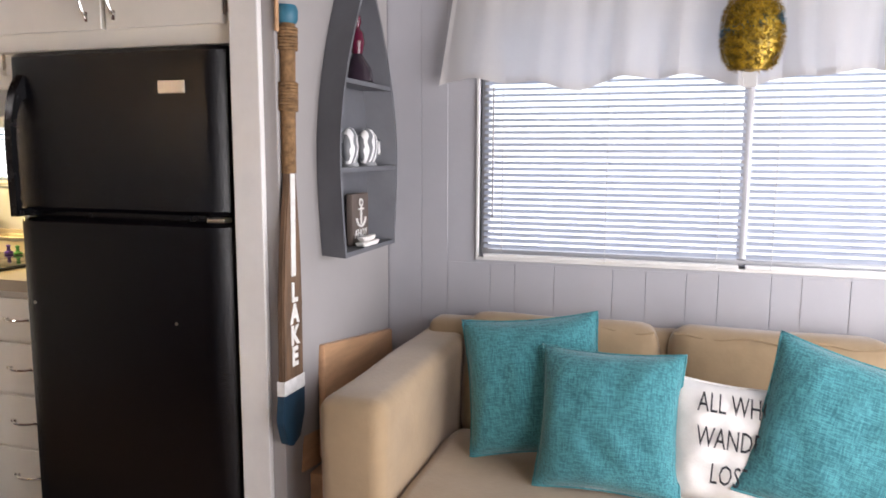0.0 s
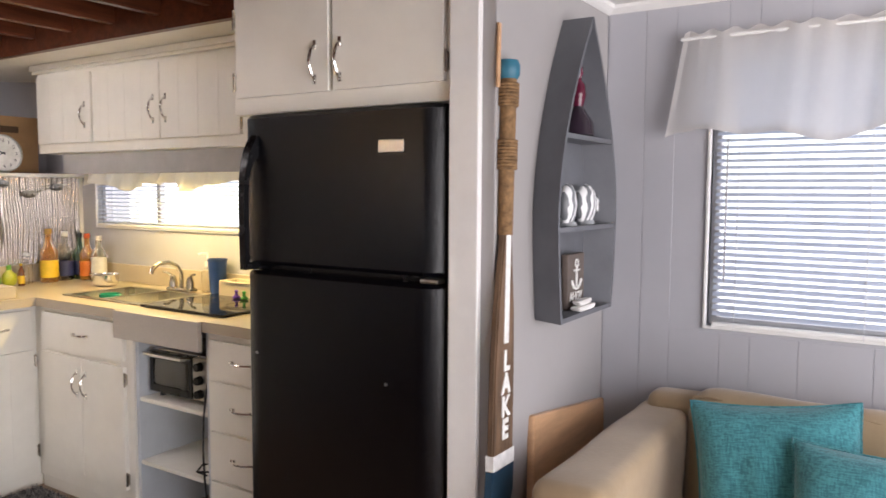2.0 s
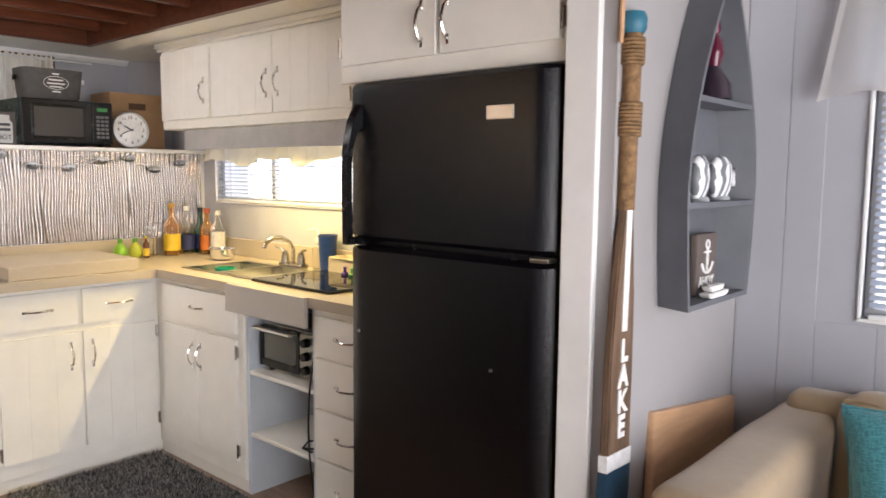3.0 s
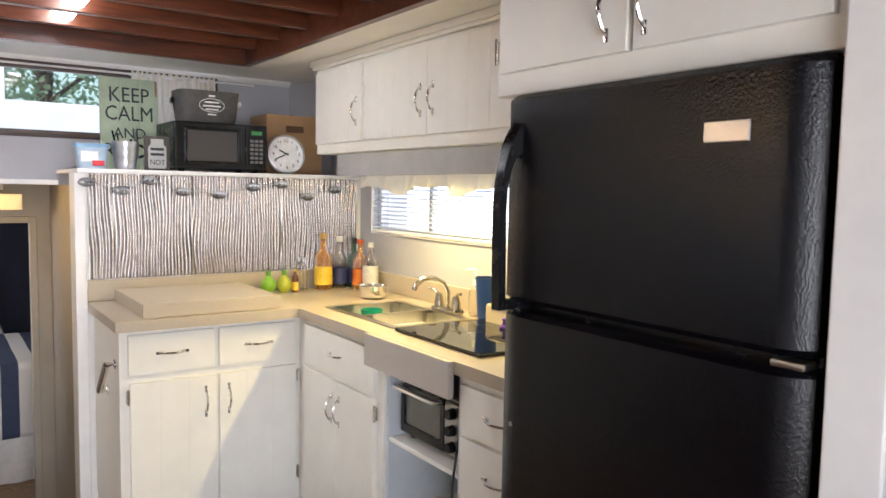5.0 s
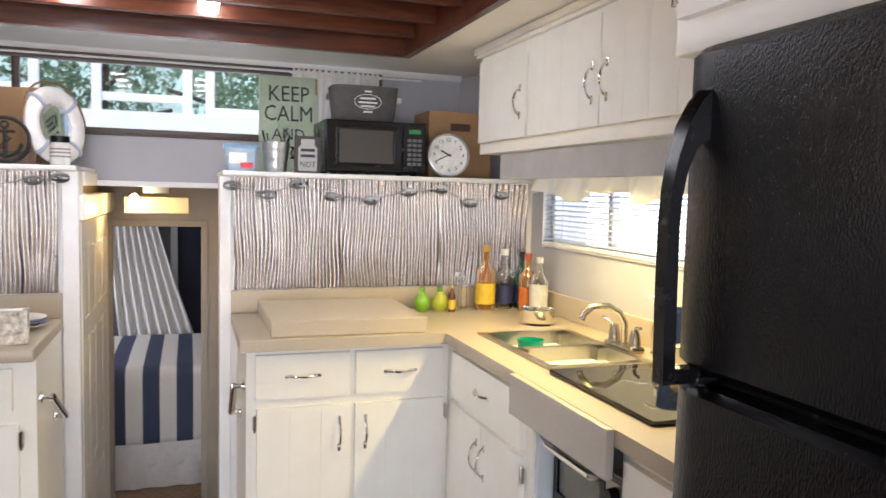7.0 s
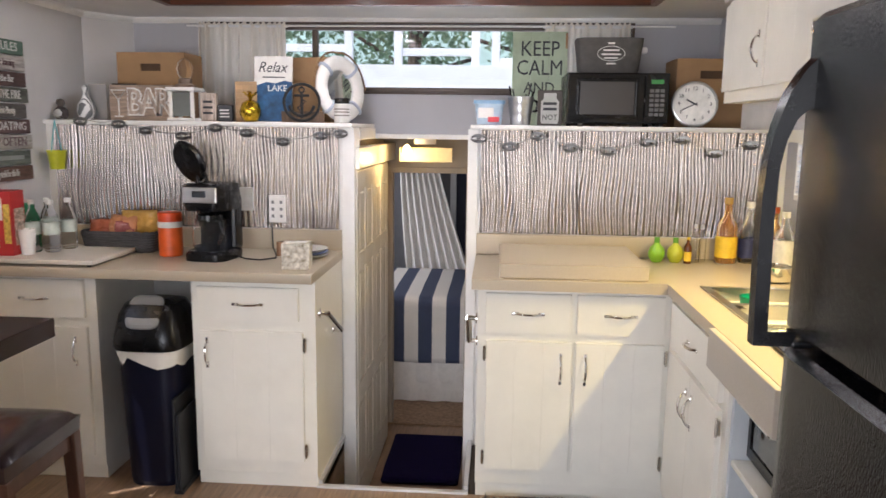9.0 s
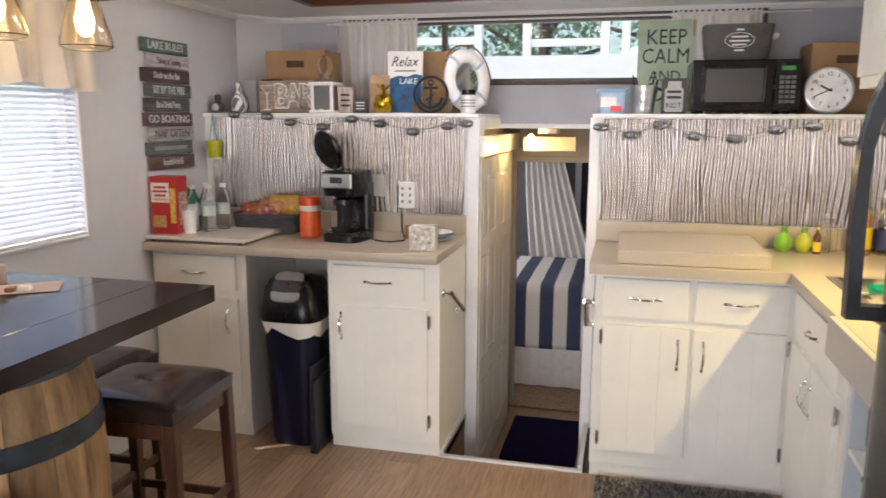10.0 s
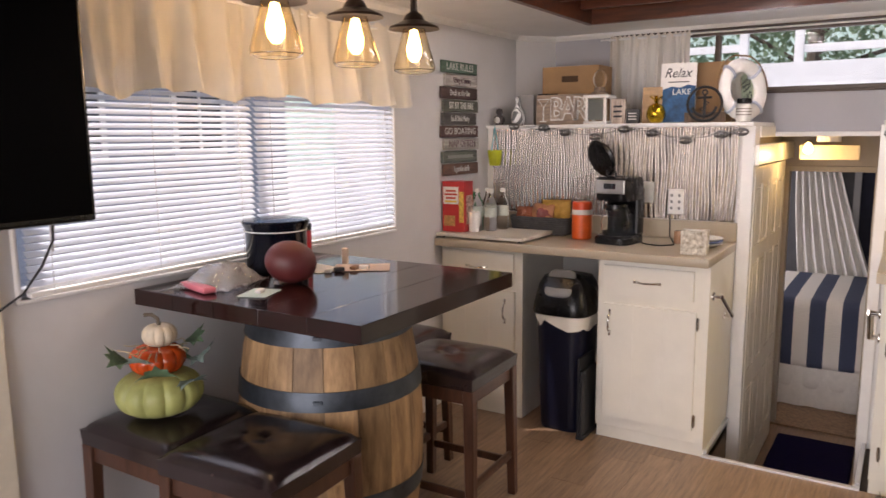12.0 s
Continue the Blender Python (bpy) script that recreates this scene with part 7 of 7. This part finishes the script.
words("CALM", 0.105, u, INK, 0, -0.0128, 0.282, "lettering", 0.84)
words("AND", 0.075, u, INK, 0.0, -0.0128, 0.185, "lettering", 0.95)
words("ROCK", 0.105, u, INK, 0, -0.0128, 0.095, "lettering", 0.84)
u = thing("wall_clock", "round silver clock leaning on the cardboard box", "clock", (-4.13, 2.305, ZL + 0.101), RW, rx=-8)


def disc(r, y0, y1, seg=48):
    return cyl(bmesh.new(), (0, y0, 0), (0, y1, 0), r, seg=seg)


bm = lathe([(0.088, -0.002), (0.094, 0.010), (0.100, 0.008), (0.101, -0.012), (0.088, -0.014)], 48)
bm.transform(pose(0, 0, 0, 90, 0, 0))
part("rim", bm, mat("silver_rim", (0.62, 0.62, 0.61), 0.3, 0.8), u)
part("dial", disc(0.09, -0.002, 0.008), WLAB, u)
for k in range(12):
    a = radians(90 - 30 * (k + 1))
    words(str(k + 1), 0.023, u, INK, 0.069 * math.cos(a), -0.003, 0.069 * math.sin(a), "numeral")
for a, l, w in ((152, 0.042, 0.0035), (205, 0.060, 0.0025)):
    t = radians(a)
    part("clock_hand", tube([(-0.012 * math.cos(t), -0.005, -0.012 * math.sin(t)), (l * math.cos(t), -0.005, l * math.sin(t))], w, 6), INK, u)
part("glass", disc(0.088, -0.009, -0.0085), CLEAR, u).visible_shadow = False

# string of wire-cage lights along the ledge front
for side, pts in ((0, ((-0.60, 1.50), (-0.465, 1.487), (-0.285, 1.478), (-0.16, 1.45), (0.01, 1.428), (0.165, 1.466), (0.31, 1.445), (0.475, 1.408), (0.645, 1.436), (0.735, 1.447))), (1, ((1.352, 1.435), (1.49, 1.40), (1.61, 1.447), (1.755, 1.398), (1.92, 1.386), (2.085, 1.425), (2.23, 1.44), (2.37, 1.382), (2.52, 1.42), (2.64, 1.45)))):
    u = thing("string_lights", "string of small silver cage lights along the ledge", "lights", (-4.012, pts[0][0], pts[0][1]))
    o0 = Vector((-4.012, pts[0][0], pts[0][1]))
    line = []
    for a, b in zip(pts, pts[1:]):
        for k in range(6):
            f = k / 6
            line.append(Vector((-4.012, a[0] + (b[0] - a[0]) * f, a[1] + (b[1] - a[1]) * f + 0.018 - 0.016 * math.sin(math.pi * f))) - o0)
    part("wire", tube(line, 0.0022, 5), mat("clear_wire", (0.35, 0.34, 0.32), 0.4), u)
    for y, z in pts[:-1] if side else pts[1:]:
        c = Vector((-4.010, y, z)) - o0
        bm = bmesh.new()
        for q in range(3):
            tube([c + Vector((0.012 * math.sin(q * 1.05) * math.cos(a), 0.032 * math.cos(a), 0.017 * math.sin(a) * (1 - 0.25 * q))) for a in (2 * math.pi * k / 18 for k in range(18))], 0.003, 5, bm, True)
        lathe([(0, -0.007), (0.010, -0.003), (0.010, 0.004), (0, 0.009)], 10, c, bm)
        part("cage_light", bm, mat("cage_silver", (0.24, 0.24, 0.24), 0.3, 0.9), u)

# ---- on the table and stool ----
TZ = 0.9765
u = thing("stock_pot", "black enamel stock pot with a white rim line", "pot", (-2.14, -0.46, TZ))
EN = mat("black_enamel", (0.004, 0.005, 0.010), 0.08, var=0.05)
part("pot", lathe([(0, 0), (0.098, 0), (0.106, 0.008), (0.108, 0.15), (0.118, 0.168), (0.12, 0.174), (0.112, 0.176), (0.103, 0.15), (0.10, 0.01), (0, 0.006)], 40), EN, u)
part("rim_line", lathe([(0.1083, 0.143), (0.1092, 0.143), (0.1092, 0.147), (0.1083, 0.147)], 40), WHITEINK, u)
part("lid", lathe([(0.118, 0.176), (0.115, 0.181), (0.08, 0.186), (0, 0.189)], 40), EN, u)
u = thing("football", "brown-red rubber ball resting on the table", "ball", (-1.985, -0.245, TZ + 0.0695), 45, rx=78)
part("skin", lathe([(0.0690 * math.sin(math.pi * k / 18), -0.083 * math.cos(math.pi * k / 18)) for k in range(19)], 32), mat("maroon_rubber", (0.12, 0.022, 0.022), 0.45, var=0.12, scale=8, bump=0.2, bscale=400), u)
single("plastic_bag", sheet(lambda a, b: Vector(((a - 0.5) * 0.24, (b - 0.5) * 0.20, max(0.002, 0.065 * (math.sin(math.pi * a) * math.sin(math.pi * b)) ** 0.7 + 0.018 * noise.noise((a * 6, b * 6, 1)) + 0.012 * noise.noise((a * 15, b * 15, 4))))), 26, 26, 0.0008), mat("film_plastic", (0.93, 0.92, 0.93), 0.18, var=0.03, trans=0.85), "crumpled clear plastic bag on the table", "bag", (-1.87, -0.44, TZ), 15)
single("pink_pouch", padded(-0.09, -0.022, 0, 0.09, 0.022, 0.018, 0.008, 2, 0.004), glossy("pink_film", (0.62, 0.16, 0.20), 0.35), "flat pink pouch under the plastic bag", "pouch", (-1.76, -0.43, TZ), 75)
u = thing("paper_sheet", "mint green paper card lying on the table", "paper", (-1.82, -0.22, TZ), 20)
part("card", B(-0.06, -0.045, 0, 0.06, 0.045, 0.0015, bev=0), mat("mint_card", (0.50, 0.62, 0.58), 0.6), u)
part("clip", B(-0.018, -0.008, 0.0015, 0.018, 0.012, 0.013, bev=0.003), LINEN, u)
single("paper_sheet", B(-0.07, -0.10, 0, 0.07, 0.10, 0.0015, bev=0), mat("tan_sheet", (0.55, 0.42, 0.34), 0.6, var=0.15), "pale printed sheet lying on the table", "paper", (-2.32, -0.22, TZ), 35)
single("paper_sheet", B(-0.06, -0.09, 0, 0.06, 0.09, 0.0015, bev=0), mat("white_sheet", (0.70, 0.66, 0.62), 0.6, var=0.1), "white crumpled receipt on the table", "paper", (-2.23, -0.36, TZ), -10)
single("wood_peg", lathe([(0, 0), (0.013, 0), (0.013, 0.055), (0.011, 0.058), (0, 0.058)], 16), mat("peg_wood", (0.62, 0.50, 0.40), 0.5), "small pale wooden cylinder on the table", "peg", (-2.36, -0.33, TZ))
u = thing("red_can", "red can with a dark top behind the pot", "can", (-2.34, -0.52, TZ))
part("can", lathe([(0, 0), (0.033, 0), (0.033, 0.115), (0.028, 0.12)], 22), glossy("red_can_paint", (0.50, 0.01, 0.02), 0.3), u)
part("lid", lathe([(0.03, 0.115), (0.034, 0.118), (0.034, 0.14), (0, 0.142)], 22), BLACK, u)
for k in range(7):
    rr = random.Random(k + 40)
    single("table_scrap", padded(-0.018, -0.012, 0, 0.018, 0.012, 0.014, 0.004, k, 0.004, 2), (LINEN, INK, mat("scrap_brown", (0.25, 0.13, 0.07), 0.6))[k % 3], "small odd scrap of packaging on the table", "clutter", (-2.02 - 0.05 * k + rr.uniform(-.02, .02), -0.36 + 0.028 * k + rr.uniform(-.03, .03), TZ), rr.uniform(0, 180), "scraps on the table")

u = thing("pumpkin_stack", "three stacked pumpkins in green, orange and white with leaves", "decoration", (-1.60, -0.43, 0.626))


def pumpkin(r, h, ribs, c, depth=0.09):
    bm = bmesh.new()
    n, m_ = ribs * 8, 16
    g = []
    for j in range(m_ + 1):
        t = math.pi * j / m_
        row = []
        for i in range(n):
            a = 2 * math.pi * i / n
            k = 1 - depth * (1 - abs(math.sin(ribs * a / 2))) ** 2 * math.sin(t)
            rr = r * math.sin(t) ** 0.8 * k
            row.append(bm.verts.new((c[0] + rr * math.cos(a), c[1] + rr * math.sin(a), c[2] + h / 2 - h / 2 * math.cos(t) * (1 - 0.18 * math.exp(-(math.sin(t) / 0.35) ** 2)))))
        g.append(row)
    for j in range(m_):
        for i in range(n):
            bm.faces.new((g[j][i], g[j][(i + 1) % n], g[j + 1][(i + 1) % n], g[j + 1][i]))
    bmesh.ops.remove_doubles(bm, verts=bm.verts, dist=0.0005)
    return bm


part("green_pumpkin", pumpkin(0.128, 0.142, 12, (0, 0, 0)), mat("pale_green_rind", (0.36, 0.38, 0.13), 0.5, var=0.12, scale=14), u, "pale green ribbed pumpkin")
part("orange_pumpkin", pumpkin(0.082, 0.098, 11, (0, 0.0, 0.122)), mat("orange_glaze", (0.62, 0.075, 0.008), 0.15, var=0.2, scale=10), u, "glossy orange pumpkin")
part("white_pumpkin", pumpkin(0.051, 0.072, 10, (-0.005, 0.01, 0.208)), mat("cream_rind", (0.66, 0.56, 0.42), 0.5, var=0.1, scale=14), u, "small cream pumpkin")
part("stem", tube([(-0.005, 0.01, 0.272), (-0.004, 0.006, 0.292), (0.006, -0.006, 0.305), (0.026, -0.016, 0.307)], 0.006, 7), mat("dry_stem", (0.14, 0.11, 0.08), 0.8), u)
LEAF = mat("sage_leaf", (0.10, 0.18, 0.10), 0.6, var=0.25, scale=16)
LEAF2 = mat("blue_sage_leaf", (0.20, 0.28, 0.25), 0.6, var=0.25, scale=16)
for k, (a, z, s, m_) in enumerate(((2.3, 0.16, 1.0, LEAF2), (0.9, 0.15, 1.1, LEAF), (1.7, 0.115, 0.95, LEAF2), (2.9, 0.20, 0.8, LEAF), (0.5, 0.19, 0.75, LEAF2), (3.6, 0.14, 0.9, LEAF), (5.2, 0.15, 0.9, LEAF))):
    bm = prism([(0.0, 0), (0.018, 0.015), (0.042, 0.01), (0.035, 0.032), (0.055, 0.05), (0.03, 0.058), (0.028, 0.085), (0.01, 0.075), (0, 0.105), (-0.01, 0.075), (-0.028, 0.085), (-0.03, 0.058), (-0.055, 0.05), (-0.035, 0.032), (-0.042, 0.01), (-0.018, 0.015)], -0.0006, 0.0006)
    bmesh.ops.subdivide_edges(bm, edges=bm.edges[:], cuts=1)
    for v in bm.verts:
        v.co.y += 0.9 * v.co.x ** 2 * 8 - 3.0 * (v.co.z - 0.03) ** 2
    bm.transform(pose(0.085 * math.cos(a), 0.085 * math.sin(a), z, 0, 0, math.degrees(a) - 90) @ pose(0, 0, 0, -62 - 9 * (k % 3), 0, 0) @ Matrix.Scale(s, 4))
    part("leaf", bm, m_, u)
bm = bmesh.new()
rnd = random.Random(12)
for k in range(16):
    a = rnd.uniform(0, 6.28)
    z = 0.205 + rnd.uniform(-0.02, 0.02)
    p0 = Vector((0.055 * math.cos(a), 0.055 * math.sin(a), z))
    q0 = Vector((p0.x, p0.y, 0))
    tube([p0, p0 + q0 * 0.5 + Vector((0, 0, 0.004)), p0 + q0 * (0.8 + 0.3 * (k % 2)) + Vector((0.006, 0.004, -0.012 + 0.012 * (k % 3)))], 0.0018, 5, bm)
part("straw_sprig", bm, mat("dry_sprig", (0.55, 0.45, 0.28), 0.8), u)

u = thing("folded_stool", "folded dark grey plastic step stool beside the bin", "step stool", (-3.48, 0.185, 0))
GP = mat("grey_stool_plastic", (0.02, 0.021, 0.026), 0.45, spec=0.3)
for k in range(2):
    part("leg_panel", B(-0.15 + 0.02 * k, -0.018 + 0.016 * k, 0, 0.05 + 0.005 * k, -0.006 + 0.016 * k, 0.40 - 0.06 * k, bev=0.004), GP, u)
part("foot_rail", B(-0.15, -0.02, 0.0, 0.055, 0.018, 0.02, bev=0.004), GP, u)

# ---- beyond the windows ----
single("white_fence", box(bmesh.new(), -9.15, -6, -2, -9.0, 8, 2.16), mat("white_boat_side", (0.82, 0.82, 0.80), 0.5, var=0.04), "white side of the boat moored ahead", "boat")
for y in (-1.9, -0.22, 0.33, 1.18, 1.40, 2.6):
    single("awning_post", B(-9.1, y - 0.045, 2.03, -9.03, y + 0.045, 3.2, bev=0.005), bpy.data.materials["white_boat_side"], "white awning post of the boat ahead", "post", group="awning posts")
for y0, y1, z in ((-1.9, -0.22, 2.34), (0.33, 1.18, 2.30), (-6, 8, 3.1), (1.40, 2.6, 2.2)):
    single("awning_rail", B(-9.09, y0, z - 0.04, -9.04, y1, z + 0.04, bev=0.005), bpy.data.materials["white_boat_side"], "white horizontal rail of the boat ahead", "rail", group="awning rails")


def tree(x, y, h, spread, seed, n=5000):
    rnd = random.Random(seed)
    u = thing("tree", "leafy broad green tree on the far bank", "tree", (x, y, -2), 0, "trees on the bank")
    bm = bmesh.new()
    tube([(0, 0, 0), (0.1, 0.05, h * 0.3), (0.0, 0.2, h * 0.6), (0.2, 0.1, h * 0.85)], 0.22, 8, bm)
    for k in range(7):
        a = k * 2.4
        z = h * (0.3 + 0.07 * k)
        tube([(0, 0.1, z), (spread * 0.4 * math.cos(a), spread * 0.4 * math.sin(a), z + 0.1 * h), (spread * 0.7 * math.cos(a), spread * 0.7 * math.sin(a), z + 0.13 * h)], 0.07, 6, bm)
    part("trunk", bm, mat("bark", (0.09, 0.07, 0.05), 0.9, var=0.3), u)
    cl = [(Vector((rnd.gauss(0, 0.5) * spread, rnd.gauss(0, 0.5) * spread, h * rnd.uniform(0.22, 1.0))), spread * rnd.uniform(0.22, 0.42)) for _ in range(26)]
    vs, fs = [], []
    for _ in range(n):
        c, r = cl[rnd.randrange(26)]
        d = Vector((rnd.gauss(0, 1), rnd.gauss(0, 1), rnd.gauss(0, 1))).normalized() * r * rnd.uniform(0.5, 1.05)
        p = c + d
        a = Vector((rnd.uniform(-1, 1), rnd.uniform(-1, 1), rnd.uniform(-1, 1))).normalized()
        b = a.cross(Vector((rnd.uniform(-1, 1), rnd.uniform(-1, 1), rnd.uniform(-1, 1)))).normalized()
        s = rnd.uniform(0.09, 0.17)
        k = len(vs)
        vs += [p - a * s, p + b * s * 0.5, p + a * s, p - b * s * 0.5]
        fs.append((k, k + 1, k + 2, k + 3))
    me = bpy.data.meshes.new("crown")
    me.from_pydata([tuple(v) for v in vs], [], fs)
    me.materials.append(bpy.data.materials.get("summer_leaf") or cloth("summer_leaf", (0.17, 0.25, 0.15), 0.5))
    o = new("crown", me)
    o.parent = u
    tagged(o, "dense green leaves", kind="stuff")
    return u


for k, (x, y, h, s) in enumerate(((-24, -7, 11, 4.2), (-26, -1.5, 12, 4.5), (-25, 3.5, 11, 4.2), (-27, 8.5, 12, 4.4), (-22, 13, 10, 4))):
    tree(x, y, h, s, 60 + k)
# the woods emit light, standing in for pale daylight haze
setting("backdrop", box(bmesh.new(), -62, -60, -2, -60, 60, 16), mat("self_lit_woods", (0.34, 0.46, 0.42), 0.9, var=0.25, scale=0.5, emit=0.55), "far green woods along the shore, brightened by their own glow", "woods")
# boat shed across the water on the dining side
u = thing("boat_shed", "grey-blue sided boat shed across the water", "building", (-3.5, -7.5, -2))
part("wall", B(-6, -0.2, 0, 6, 0, 5.2, bev=0), mat("bluegrey_siding", (0.30, 0.34, 0.40), 0.7, var=0.08, scale=3, stretch=(0.3, 1, 8)), u)
part("roof", prism([(-6.3, 5.2), (6.3, 5.2), (6.3, 5.35), (-6.3, 5.35)], -2.5, 0.5), mat("shed_roof", (0.12, 0.12, 0.12), 0.8), u)
for x in (-4.2, -2.2, 0.4, 2.4, 4.3):
    w = part("window", B(x - 0.4, 0.001, 3.2, x + 0.4, 0.03, 4.3, bev=0), mat("shed_window_glass", (0.03, 0.04, 0.05), 0.1), u)
    bm = bmesh.new()
    for a in ((-0.48, 3.12, 0.48, 3.2), (-0.48, 4.3, 0.48, 4.38), (-0.48, 3.2, -0.4, 4.3), (0.4, 3.2, 0.48, 4.3), (-0.02, 3.2, 0.02, 4.3)):
        box(bm, x + a[0], 0.002, a[1], x + a[2], 0.05, a[3])
    part("window_frame", bm, bpy.data.materials["white_boat_side"], w)

# ---- pieces of floor and wall ----
rnd = random.Random(11)
cache = {}
for k in range(23):
    y0 = YL + 0.146 * k
    y1 = min(YR, y0 + 0.146)
    x = -4.04 - rnd.uniform(0, 1.0)
    while x < XF:
        x1 = x + 1.22
        a, b = max(x, -4.04), min(x1, XF)
        spans = [(a, b)]
        if y1 > 0.735 and y0 < 1.335 and a < -3.545:
            spans = [(-3.545, b)] if b > -3.54 else []
        for a, b in spans:
            if b - a > 0.03:
                o = new("plank", mesh_of(box(bmesh.new(), a + 0.0006, y0 + 0.0006, -0.006, b - 0.0006, y1 - 0.0006, -0.0005, 0.0), "plank", PLANK, False))
                o.parent = floor
        x = x1
# upright panels of the sofa wall
x = -0.968
n = 0
widths = (0.13, 0.10, 0.16, 0.09, 0.14, 0.20, 0.11)
while x < XF - 0.02:
    x1 = min(XF, x + widths[n % 7])
    n += 1
    cut = x1 > WIN_R[0] - 0.022 and x < WIN_R[1] + 0.022
    for z0, z1 in ((0.0, WIN_R[2] - 0.0225), (WIN_R[3] + 0.0225, CEILZ)) if cut else ((0.0, CEILZ),):
        o = new("panel", mesh_of(box(bmesh.new(), x + 0.0009, YR - 0.003, z0, x1 - 0.0009, YR - 0.0, z1, 0.0012), "panel", GREY_WALL, False))
        o.parent = wall_north
    x = x1
